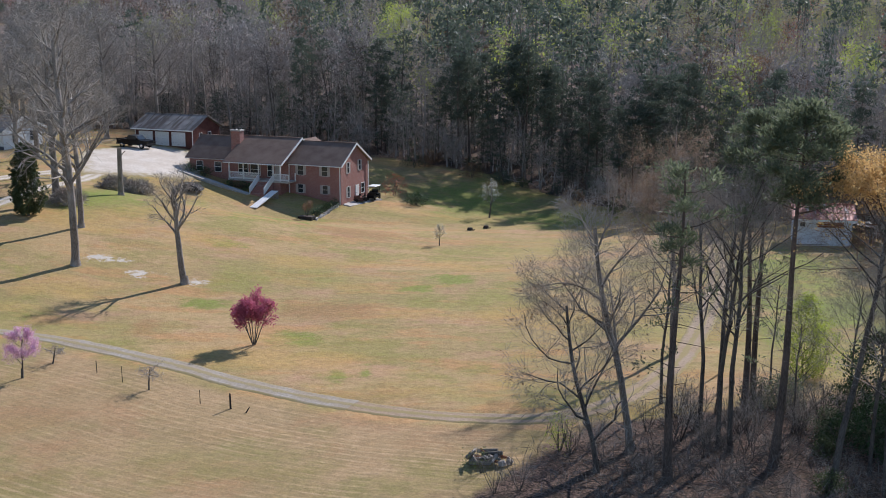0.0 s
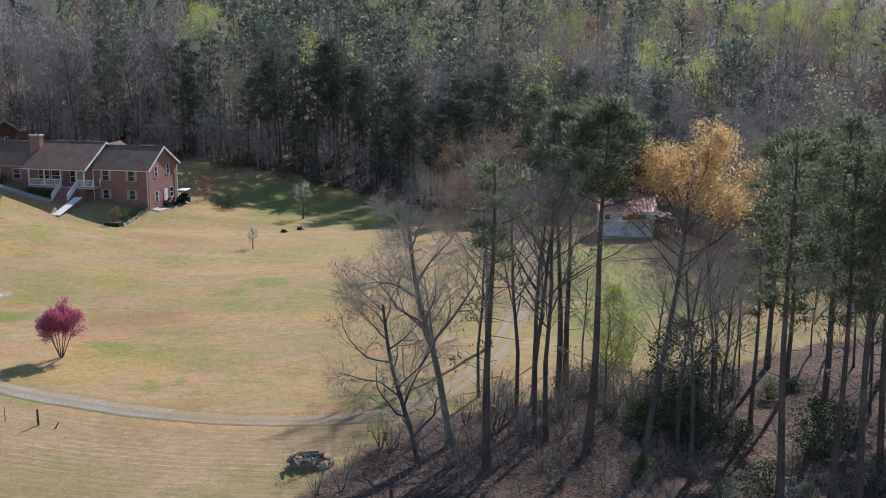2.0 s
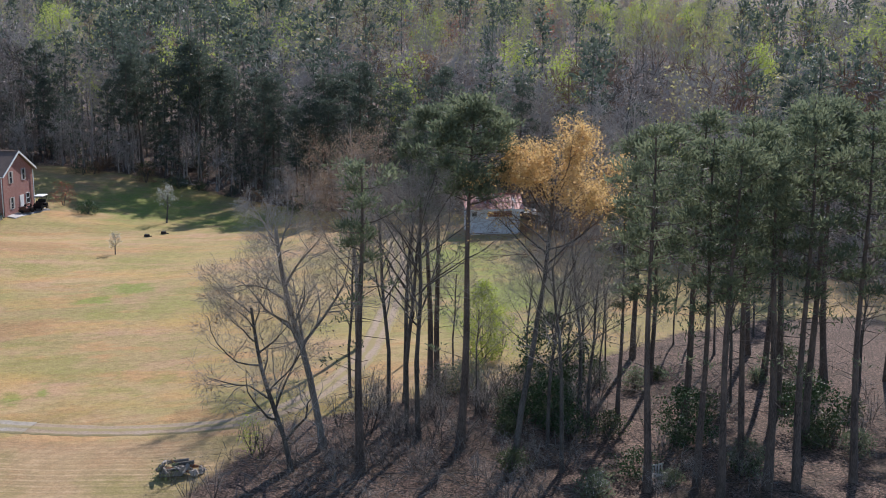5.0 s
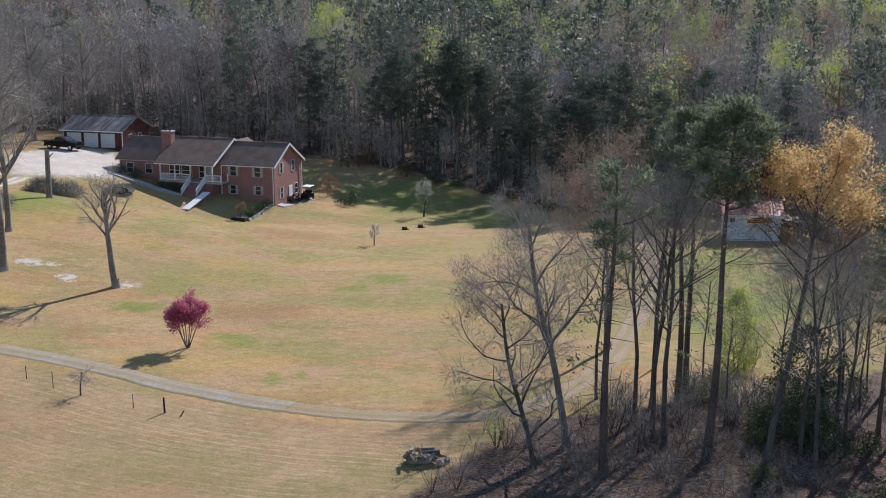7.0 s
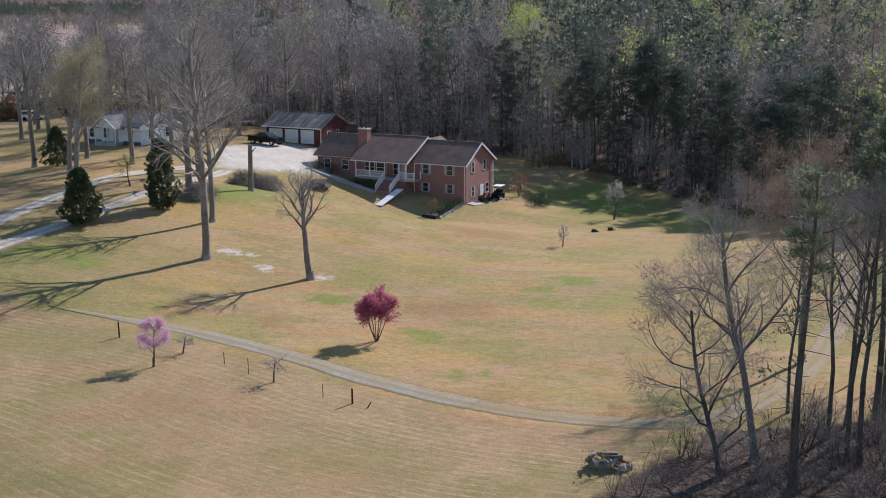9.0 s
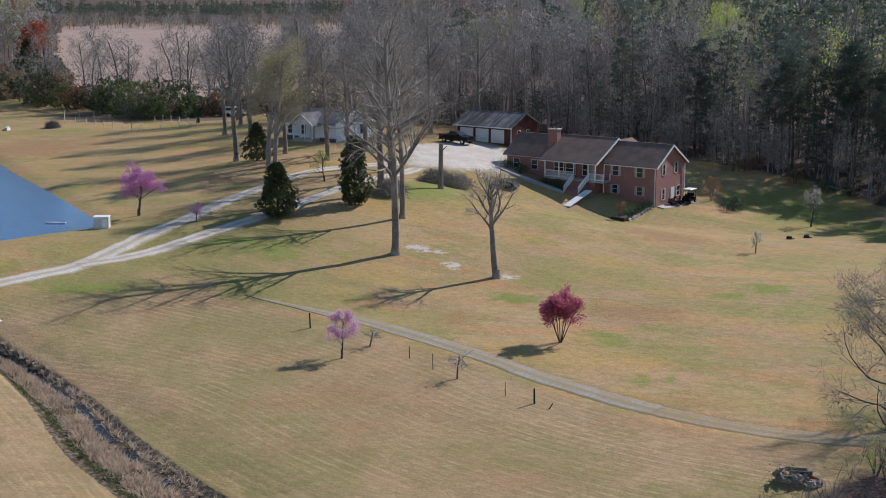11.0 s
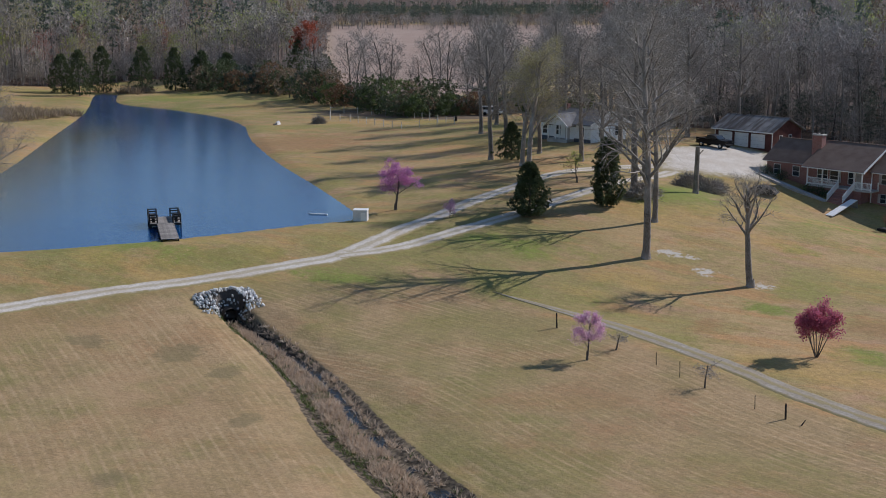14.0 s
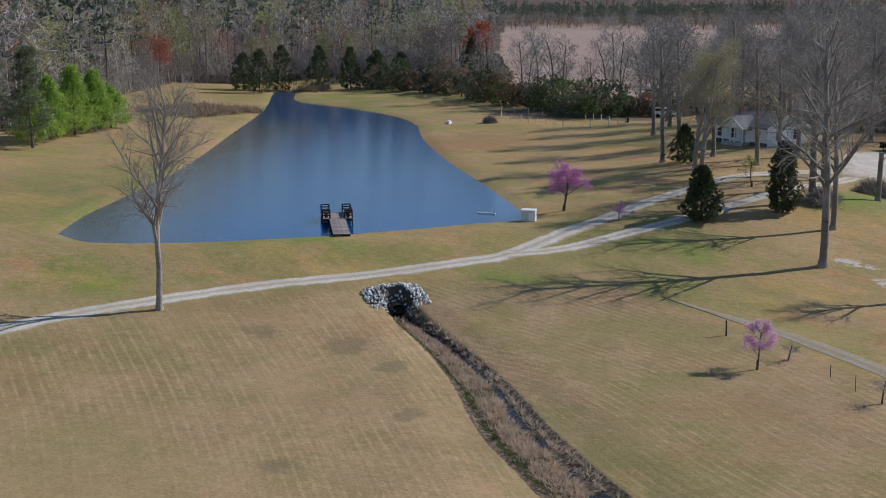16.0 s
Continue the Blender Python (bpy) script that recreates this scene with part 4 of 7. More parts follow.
def brick_house():
    h = thing("brick_house", pose(-13.6, 158.3, 0.6, 0, 0, -22.6), "long red brick house with brown shingle roofs on a slope", "house")
    low = -2.2
    # three wings with their gables
    Shape().extrude([(0, low), (8, low), (8, 4.7), (4, 7.15), (0, 4.7)], "x", -8.0, 0).make("wall", BRICK, h)
    Shape().extrude([(0.02, low), (7.4, low), (7.4, 4.9), (3.5, 7.5), (0.02, 4.9)], "x", -16.7, -8.01).make("wall", BRICK, h)
    Shape().extrude([(0.5, low), (8, low), (8, 4.7), (4.2, 7.3), (0.5, 4.7)], "x", -24.2, -16.71).make("wall", BRICK, h)
    gable_roof(h, -8.0, 0.35, -0.5, 4, 8.5, 4.55, 7.22, SHINGLE, "brown shingle gable roof")
    gable_roof(h, -16.9, -7.75, -2.3, 3.5, 8.2, 4.62, 7.62, SHINGLE, "brown shingle roof sweeping down over the porch")
    gable_roof(h, -24.6, -16.9, 0.0, 4.2, 8.5, 4.6, 7.38, SHINGLE, "brown shingle gable roof")
    # white rakes, fascias and gutters
    for x, ya, yr, yb, e, r in ((0.352, -0.5, 4, 8.5, 4.55, 7.22), (-7.748, -2.3, 3.5, 8.2, 4.62, 7.62)):
        trim = Shape()
        trim.extrude([(ya - 0.02, e - 0.06), (yr, r - 0.06), (yr, r + 0.2), (ya - 0.02, e + 0.2)], "x", x, x + 0.09)
        trim.extrude([(yr, r - 0.06), (yb + 0.02, e - 0.06), (yb + 0.02, e + 0.2), (yr, r + 0.2)], "x", x, x + 0.09)
        trim.make("rake_board", WHITE, h, "white painted rake board")
    for x0, x1, y, z in ((-7.66, 0.44, -0.5, 4.55), (-16.9, -7.66, -2.3, 4.62), (-24.6, -16.95, 0.0, 4.6)):
        Shape().box(x0, y - 0.1, z - 0.02, x1, y - 0.004, z + 0.09, 0.02).make("gutter", SHUTTER if x1 < -10 else WHITE, h, "white gutter")
    for x, y, z0 in ((-0.12, -0.12, -0.5), (-7.8, -0.15, 0.6), (0.16, 7.9, -0.3)):
        Shape().box(x - 0.05, y - 0.05, z0, x + 0.05, y + 0.05, 4.5).make("downpipe", WHITE, h)
    # a small rear dormer ridge over the middle wing
    dorm = Shape().extrude([(-9.5, 6.6), (-7.9, 7.55), (-6.3, 6.6)], "y", 3.9, 7.6)
    dorm.make("dormer", SHINGLE, h)
    # chimney
    ch = Shape().box(-17.9, 1.5, 3.0, -16.45, 2.5, 8.5).make("chimney", BRICK, h)
    Shape().box(-18.0, 1.4, 8.5, -16.35, 2.6, 8.68, 0.04).make("chimney_cap", CONCRETE, ch)
    for x in (-17.5, -16.85):
        Shape().tube((x, 2.0, 8.66), (x, 2.0, 8.9), 0.16, 0.14, 10).make("flue", SOIL, ch)
    # porch
    porch = Shape().box(-16.3, -2.05, 2.2, -8.1, 0.0, 2.42, 0.03).make("porch_floor", CONCRETE, h)
    Shape().box(-16.2, -1.9, low, -8.2, -0.02, 2.19).make("porch_base", BRICK, h)
    for x in (-16.15, -13.9, -11.5, -9.2, -8.15):
        Shape().box(x - 0.07, -2.0, 2.42, x + 0.07, -1.86, 4.62).make("porch_post", WHITE, h, "white square porch post")

    def railing(x0, x1):
        Shape().box(x0, -1.97, 3.3, x1, -1.89, 3.4).make("handrail", WHITE, h)
        Shape().box(x0, -1.96, 2.5, x1, -1.9, 2.62).make("bottom_rail", WHITE, h)
        n = int((x1 - x0) / 0.16)
        for i in range(n):
            x = x0 + (i + 0.5) * (x1 - x0) / n
            Shape().box(x - 0.02, -1.95, 2.62, x + 0.02, -1.91, 3.3).make("baluster", WHITE, h)
    railing(-16.08, -13.97)
    railing(-13.83, -11.57)
    railing(-9.13, -6.9)
    Shape().box(-8.09, -2.05, 2.2, -6.8, -0.004, 2.42, 0.03).make("landing", CONCRETE, h)
    for y in (-1.93, -0.15):
        Shape().box(-6.93, y - 0.07, 2.2, -6.8, y + 0.07, 3.4).make("landing_post", WHITE, h)
    # steps
    for i in range(8):
        Shape().box(-11.4, -2.05 - 0.3 * (i + 1), 0.4, -9.2, -2.06 - 0.3 * i, 2.24 - 0.18 * i).make("step", BRICK, h)
    for x in (-11.45, -9.2):
        rail = Shape().extrude([(-2.0, 2.45), (-4.5, 0.95), (-4.5, 1.15), (-2.0, 2.65)], "x", x - 0.06, x + 0.06)
        rail.extrude([(-2.0, 3.15), (-4.5, 1.65), (-4.5, 1.8), (-2.0, 3.32)], "x", x - 0.06, x + 0.06)
        for i in range(12):
            y = -2.1 - i * 0.21
            rail.box(x - 0.03, y - 0.09, 2.5 - (i + 0.5) * 0.126, x + 0.03, y + 0.09, 3.15 - i * 0.126)
        rail.make("stair_rail", WHITE, h, "white stair railing")
    # windows and doors
    for a in (-6.1, -2.45):
        window(h, "f", a, 3.2, 0.85, 1.25, 0.0, shutters=True)
    for a in (-6.15, -2.4):
        window(h, "f", a, 0.8, 0.75, 1.1, 0.0, shutters=True)
    for a in (2.1, 5.55):
        window(h, "r", a, 3.5, 0.55, 1.4, 0.0, shutters=True)
    window(h, "r", 2.1, 0.2, 0.6, 1.4, 0.0, shutters=True)
    for a in (-15.1, -13.2):
        window(h, "f", a, 2.75, 1.5, 1.6, 0.02)
    window(h, "f", -10.9, 2.75, 0.7, 1.5, 0.02)
    for a in (-22.5, -19.5):
        window(h, "f", a, 2.9, 1.0, 1.3, 0.5)
    door = Shape().box(-10.1, -0.05, 2.42, -9.15, 0.03, 4.5).make("door", SHUTTER, h, "pale front door")
    Shape().tube((-9.28, -0.1, 3.4), (-9.28, -0.04, 3.4), 0.035).make("door_handle", CHROME, door)
    door = Shape().box(-0.02, 4.2, -0.5, 0.06, 5.2, 1.6).make("door", WHITE, h, "white basement door")
    Shape().tube((0.07, 4.32, 0.55), (0.13, 4.32, 0.55), 0.035).make("door_handle", CHROME, door)
    window(h, "r", 6.4, 0.3, 0.9, 1.3, 0.0)
    return h


HOUSE = pose(-13.6, 158.3, 0.6, 0, 0, -22.6)
brick_house()


def slab_thing(name, label, category, corners, mat, t=0.12):
    """A thin slab that follows the ground between four plan corners."""
    s = Shape()
    low, up = [], []
    for p in corners:
        z = high(*p)
        low.append((*p, z - 0.25))
        up.append((*p, z + t))
    return tagged(s.hexa(low + up).make(name, mat), label, category, kind="structure")


def at_house(x, y):
    p = HOUSE @ Vector((x, y, 0))
    return p.x, p.y


slab_thing("patio", "pale concrete patio slab beside the basement door", "patio", [at_house(0.1, 0.3), at_house(1.2, 0.3), at_house(2.4, 7.6), at_house(0.1, 7.6)], CONCRETE)
slab_thing("walkway", "pale concrete walkway below the porch", "path", [at_house(-24, -2.7), at_house(-11.6, -5.0), at_house(-11.4, -4.2), at_house(-24, -1.7)], CONCRETE)


def garage():
    z = high(-42, 182)
    g = thing("garage", pose(-38.9, 180.3, z, 0, 0, -22.6), "three-car garage with white doors and weathered tin roof", "garage")
    Shape().extrude([(0.12, -1), (7.4, -1), (7.4, 2.55), (3.7, 4.3), (0.12, 2.55)], "x", -9.0, 1.3).make("wall", GARAGE_WALL, g, "dark red wooden wall")
    gable_roof(g, -9.5, 1.75, -0.45, 3.7, 7.9, 2.42, 4.35, TIN, "weathered grey ribbed tin roof")
    face = Shape()
    for x0, x1 in ((-9.0, -8.45), (-5.85, -5.45), (-2.9, -2.5), (0.05, 1.3)):
        face.box(x0, 0, -0.6, x1, 0.119, 2.55)
    face.box(-8.45, 0, 2.12, 0.05, 0.119, 2.55)
    face.make("front_wall", GARAGE_WALL, g)
    for x0 in (-8.45, -5.45, -2.5):
        d = Shape()
        for k in range(4):
            d.box(x0 + 0.01, 0.05, 0.02 + k * 0.525, x0 + 2.54, 0.1, 0.53 + k * 0.525, 0.012)
        door = d.make("door", WHITE, g, "white sectional garage door")
        Shape().box(x0 + 1.15, 0.02, 0.28, x0 + 1.4, 0.05, 0.32).make("handle", CHROME, door)
    for x in (-9.02, 1.32):
        Shape().box(x - 0.05, -0.03, -0.4, x + 0.05, 0.04, 2.4).make("corner_board", WHITE, g)
    Shape().box(-9.5, -0.56, 2.36, 1.75, -0.455, 2.52).make("gutter", WHITE, g)
    for k, yr in enumerate((2.2, 4.6)):
        window(g, "r", yr, 1.0, 0.7, 0.9, 1.3)
    return g


GARAGE_WALL = plain("dark_red_boards", (0.085, 0.035, 0.03), (0.14, 0.06, 0.05), 0.8, coarse=0.8, vary=0.05)
garage()


def white_house():
    z = high(-63.5, 172)
    h = thing("white_farmhouse", pose(-62.3, 169.4, z, 0, 0, -22.6), "white clapboard farmhouse with grey roof among trees", "house")
    Shape().extrude([(0, -1), (8, -1), (8, 2.7), (4, 4.4), (0, 2.7)], "x", -11, 0).make("wall", SIDING, h)
    gable_roof(h, -11.5, 0.4, -0.5, 4, 8.5, 2.5, 4.42, GREYROOF, "grey shingle roof")
    trim = Shape()
    trim.extrude([(-0.55, 2.32), (4, 4.26), (4, 4.62), (-0.55, 2.68)], "x", 0.402, 0.47)
    trim.extrude([(4, 4.26), (8.55, 2.32), (8.55, 2.68), (4, 4.62)], "x", 0.402, 0.47)
    trim.make("rake_board", WHITE, h)
    # porch gable on the front
    Shape().extrude([(-7.6, 2.45), (-3.4, 2.45), (-5.5, 4.0)], "y", -1.6, 1.0).make("porch_gable", SIDING, h)
    for s in (-1, 1):
        Shape().extrude([(-5.5, 4.04), (-5.5 + s * 2.5, 2.2), (-5.5 + s * 2.5, 2.36), (-5.5, 4.2)], "y", -1.95, 2.2).make("porch_roof", GREYROOF, h)
        Shape().extrude([(-5.5, 3.96), (-5.5 + s * 2.55, 2.1), (-5.5 + s * 2.55, 2.42), (-5.5, 4.26)], "y", -2.03, -1.955).make("porch_rake", WHITE, h)
    Shape().box(-7.6, -1.6, -0.6, -3.4, -0.004, 0.3).make("porch_floor", CONCRETE, h)
    for x in (-7.45, -5.9, -5.1, -3.55):
        Shape().box(x - 0.07, -1.55, 0.3, x + 0.07, -1.41, 2.45).make("porch_post", WHITE, h)
    for k in range(18):
        zc = 0.1 + k * 0.23
        lo = 0.03 if zc < 2.6 else 0.1 + (zc - 2.6) * 2.36
        if lo < 3.8:
            Shape().extrude([(0.003, zc), (0.035, zc), (0.003, zc + 0.2)], "y", lo, 8 - lo).make("board", SIDING, h)
    for a in (2.2, 5.8):
        window(h, "r", a, 0.8, 0.9, 1.4, 0.03)
    for a in (-9.6, -6.7, -1.8):
        window(h, "f", a, 0.8, 0.9, 1.4, 0.0)
    door = Shape().box(-5.2, -0.06, 0.3, -4.3, 0.03, 2.3).make("door", SHUTTER, h)
    Shape().tube((-4.42, -0.12, 1.25), (-4.42, -0.055, 1.25), 0.03).make("door_handle", CHROME, door)
    Shape().box(-11.05, -0.06, -1, -7.65, -0.003, 0.45).make("skirting", SHADE_BLUE, h, "dark foundation skirting")
    Shape().box(-3.35, -0.06, -1, 0, -0.003, 0.45).make("skirting", SHADE_BLUE, h)
    Shape().box(-8.9, 3.6, 4.2, -8.3, 4.2, 5.2).make("chimney", BRICK, h)
    return h


GREYROOF = plain("grey_shingle", (0.13, 0.13, 0.135), (0.20, 0.20, 0.205), 0.9, coarse=0.8, fine=14, vary=0)
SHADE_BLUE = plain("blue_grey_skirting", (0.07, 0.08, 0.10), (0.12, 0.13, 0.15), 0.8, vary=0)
white_house()


def shed():
    z = high(42, 131) - 0.05
    s = thing("shed", pose(39.4, 131.9, z, 0, 0, -12), "white-walled shed under a rusty red tin roof", "shed")
    Shape().extrude([(0, -0.5), (5.5, -0.5), (5.5, 3.0), (2.75, 4.1), (0, 3.0)], "x", 0, 6.1).make("wall", BLUEWHITE, s, "chalky white sheet wall")
    for k in range(16):
        x = 0.2 + k * 0.38
        Shape().box(x - 0.02, -0.025, 0.05, x + 0.02, -0.002, 2.9).make("rib", BLUEWHITE, s)
    gable_roof(s, -0.4, 6.5, -0.6, 2.75, 6.0, 2.95, 4.25, RED_TIN, "rusty red ribbed tin roof")
    Shape().box(-0.4, -0.66, 2.82, 6.5, -0.605, 3.05).make("fascia", WHITE, s, "white fascia board")
    window(s, "f", 0.8, 2.15, 0.55, 0.5, -0.02, bars=False)
    boards = Shape()
    for k in range(3):
        boards.box(2.4, -0.06, 2.1 + k * 0.24, 5.2, -0.03, 2.3 + k * 0.24)
    boards.make("rusty_panel", RUSTPANEL, s, "rust-stained panel")
    # lean-to on its far side
    Shape().extrude([(6.15, 2.5), (8.6, 2.0), (8.6, 2.12), (6.15, 2.62)], "y", 0.2, 5.4).make("lean_to_roof", TIN, s)
    for y in (0.4, 2.8, 5.2):
        Shape().box(8.35, y - 0.07, -0.5, 8.49, y + 0.07, 2.02).make("lean_to_post", DOCKWOOD, s)
    return s


BLUEWHITE = plain("chalky_white_sheet", (0.55, 0.57, 0.60), (0.68, 0.69, 0.70), 0.6, coarse=0.9, vary=0.05)
RUSTPANEL = plain("rust_panel", (0.22, 0.07, 0.03), (0.36, 0.14, 0.07), 0.85, coarse=2, vary=0.1)
shed()


# ---------------------------------------------------------------- the woods
rng = np.random.default_rng(11)


def small_hardwood(seed, h, kids=(12, 6), first=0.25, tuft=12, size=1.3, width=0.075, **over):
    """A forest tree: trunk, limbs and boughs, with sprays of fine twigs at the ends."""
    g = hardwood(seed, h, h * 0.0105, **{**dict(steps=(6, 3, 1), wander=(0.05, 0.14, 0.2), lift=(0.03, 0.08, 0.05), kids=kids, first=(first, 0.15), angle=(44, 46),
                 ratio=(0.36, 0.6), thin=(0.42, 0.5), finest=0.02), **over})
    p, d = np.array([e[0] for e in g.ends]), np.array([e[1] for e in g.ends])
    g.spray = blades(g.rng, np.vstack([p, p - d * size * 0.6]), np.vstack([d, d]), tuft // 2, size, width, 1.0)
    return g


def bare(seed, h, *args, **over):
    g = small_hardwood(seed, h, *args, **over)
    return flat(g, g.spray, 0)


def flat(g, leaf=None, leaf_slot=1, sides=(5, 3, 3, 3)):
    """One tree as plain arrays: corners, faces, material slot of each face."""
    v, f = g.wood(sides)
    slot = np.zeros(len(f), np.int32)
    if leaf is not None:
        lv, lf = leaf
        f, slot = np.vstack([f, lf + len(v)]), np.concatenate([slot, np.full(len(lf), leaf_slot, np.int32)])
        v = np.vstack([v, lv])
    return v, f, slot


def ends_of(g):
    return np.array([e[0] for e in g.ends])


WOOD_SLOTS = [WOODS_TWIG, WOODS_NEEDLE, LIME, RUST, PALE, DARK_BARK, RED_TWIG]


def recolour(kind, slot_no):
    v, f, s = kind
    return v, f, np.where(s == 0, slot_no, s)


def wood_pine(seed, first, kids, tuft, twigs, size=1.0, width=0.2):
    g = umbrella(seed, 20, 0.2, first, 3.0, kids, twigs, tuft, size, width, 1.3)
    g.bits = [b for b in g.bits if b[4] < 2]
    return recolour(flat(g, g.leaf, 1), 5)


near_bare = [bare(100 + k, 19) for k in range(6)]
near_bare += [recolour(k, 5) for k in near_bare[:3]]
far_bare = [bare(120 + k, 19, (8, 4), 0.35, 8, 2.2, 0.15) for k in range(5)]
far_bare += [recolour(far_bare[0], 6), recolour(far_bare[1], 6)]
near_pine = [wood_pine(140 + k, 0.45, 18, 13, 3, 0.6, 0.22) for k in range(4)]
far_pine = [wood_pine(150 + k, 0.5, 11, 7, 2, 1.1, 0.5) for k in range(4)]


def tuft_tree(seed, slot_no, low, top, half, n, size, width, trunk_slot):
    """A tree far back in the woods, of which only the crown shows."""
    q = np.random.default_rng(seed)
    c = np.stack([q.normal(0, half * 0.42, n), q.normal(0, half * 0.42, n), low + (top - low) * q.uniform(0, 1, n) ** 0.8], 1)
    c[:, :2] *= (1.25 - 0.9 * (c[:, 2:] - low) / (top - low))
    d = np.stack([c[:, 0] * 0.3, c[:, 1] * 0.3, np.ones(n)], 1)
    lv, lf = blades(q, c, d / np.linalg.norm(d, axis=1)[:, None], 2, size, width, 1.0)
    g = Growth(seed)
    g.bits.append((np.array([0, 0, -0.3]), np.array([0, 0, top * 0.85]), 0.2, 0.05, 0))
    v, f = g.wood((4,))
    return np.vstack([v, lv]), np.vstack([f, lf + len(v)]), np.concatenate([np.full(len(f), trunk_slot, np.int32), np.full(len(lf), slot_no, np.int32)])


back_bare = [tuft_tree(500 + k, 0, 5, 19, 4.5, 60, 2.4, 0.16, 0) for k in range(4)] + [tuft_tree(505, 6, 5, 18, 4.5, 60, 2.4, 0.16, 5)]
back_pine = [tuft_tree(510 + k, 1, 7, 21, 3.6, 60, 1.6, 0.5, 5) for k in range(4)]
leaf_kinds = []
for k, (slot_no, many, size) in enumerate([(2, 3, 0.36), (3, 3, 0.3), (4, 3, 0.28), (2, 2, 0.3), (4, 4, 0.3)]):
    g = small_hardwood(170 + k, 18, (10, 5), 0.3)
    v, f, s = flat(g, g.spray, 0)
    lv, lf = leaves(g.rng, ends_of(g), many * 4, 1.5, size)
    leaf_kinds.append((np.vstack([v, lv]), np.vstack([f, lf + len(v)]), np.concatenate([s, np.full(len(lf), slot_no, np.int32)])))


def scatter(name, label, places):
    """Many trees in one mesh."""
    vs, fs, ss, k = [], [], [], 0
    for (v, f, s), x, y, turn, w, h in places:
        c, n = math.cos(turn), math.sin(turn)
        vs.append(np.stack([(v[:, 0] * c - v[:, 1] * n) * w + x, (v[:, 0] * n + v[:, 1] * c) * w + y, v[:, 2] * h], 1))
        vs[-1][:, 2] += high(x, y)
        fs.append(f + k)
        ss.append(s)
        k += len(v)
    ob = link(name, np.vstack(vs), np.vstack(fs), WOOD_SLOTS, index=np.concatenate(ss))
    return tagged(ob, label, "woods", kind="stuff")


def wood_kind(a, d, back):
    """Which trees grow where: pines to the right of the house, bare hardwoods to the left."""
    p = rng.random()
    deep = back > (85 if d < 330 else 30)
    share_pine = np.interp(a, [-40, -26, -14, -8, -2, 3, 7, 12, 20, 38, 50, 60], [0.3, 0.16, 0.26, 0.52, 0.60, 0.34, 0.12, 0.05, 0.05, 0.12, 0.32, 0.5])
    if p < share_pine:
        return back_pine[rng.integers(4)] if deep else (near_pine if back < 26 and d < 240 else far_pine)[rng.integers(4)]
    share_leaf = np.interp(d, [150, 240, 330, 600], [0.03, 0.12, 0.25, 0.3]) * np.interp(a, [-20, 0, 8, 20, 44, 54], [2.1, 1.0, 0.5, 0.5, 1.2, 2.0])
    if p > 1 - share_leaf:
        return leaf_kinds[rng.choice(5, p=[0.40, 0.04, 0.2, 0.2, 0.16])]
    return back_bare[rng.integers(5)] if deep else near_bare[rng.integers(len(near_bare))] if back < 26 and d < 240 else far_bare[rng.integers(len(far_bare))]


def fill(a0, a1, depth, spacing, first=4.0):
    """Trees in rows behind the edge, looser the farther they stand."""
    out = []
    back = first
    while back < depth:
        gap = spacing * min(1 + back / 70, 2.7)
        a = a0
        while a < a1:
            d = wood_edge(a) + back + rng.uniform(-0.6, 0.6) * gap
            step = np.degrees(gap / d)
            aa = a + rng.uniform(-0.45, 0.45) * step
            x, y = -math.sin(radians(aa)) * d, math.cos(radians(aa)) * d
            h = rng.uniform(0.72, 1.15) * (0.88 if back < 12 else 1.0 if back < 150 else 1.15) * (1.0 if aa < 30 else 1.1 if aa < 46 else 1.32)
            if wood_edge(aa) < 800 and wood_edge(aa) < d and (back < 90 or aa < 17 or aa > 33):
                out.append((wood_kind(aa, d, back), x, y, rng.uniform(0, 6.28), h * rng.uniform(0.85, 1.2), h))
            a += step
        back += gap * 0.85
    return out


young = [wood_pine(160 + k, 0.12, 16, 14, 3, 0.65, 0.24) for k in range(3)]
low_growth = []
for k in range(330):
    a = rng.uniform(-23, 11) if k % 3 else rng.uniform(-17, 4)
    d = float(wood_edge(a)) + 1 + abs(rng.normal(0, 22))
    h = rng.uniform(0.18, 0.55)
    low_growth.append((young[rng.integers(3)], -math.sin(radians(a)) * d, math.cos(radians(a)) * d, rng.uniform(0, 6.28), h * rng.uniform(0.9, 1.3), h))
for k in range(110):
    a = rng.uniform(4, 20)
    d = float(wood_edge(a)) + 3 + abs(rng.normal(0, 16))
    h = rng.uniform(0.12, 0.34)
    if d < 400:
        low_growth.append((young[rng.integers(3)], -math.sin(radians(a)) * d, math.cos(radians(a)) * d, rng.uniform(0, 6.28), h * 1.3, h))
scatter("hind_woods", "mixed woods of bare hardwoods and dark pines behind the house", fill(-38, 20.5, 430, 4.9, 7.0) + low_growth)
scatter("pond_woods", "mixed spring woods behind the pond", fill(33, 66, 330, 6.0, 4.0))

# single trees along the edge of the woods
edge_kinds = []
for k in range(3):
    g = hardwood(180 + k, 18, 0.19, steps=(6, 4, 2, 1), wander=(0.05, 0.13, 0.18, 0.2), lift=(0.03, 0.08, 0.05, 0.02), kids=(13, 5, 3), first=(0.22, 0.2, 0.1), angle=(44, 44, 44), ratio=(0.36, 0.55, 0.55), thin=(0.42, 0.5, 0.6), finest=0.014)
    edge_kinds.append(tree_thing("edge_tree", pose(0, 0, -80), g, (GREY_BARK, DARK_BARK, PALE_BARK)[k], TWIG, "bare slender hardwood at the edge of the woods", group="edge of the woods", sides=(6, 4, 3, 3), split=1, spray=2, spray_size=1.0, spray_width=0.036))
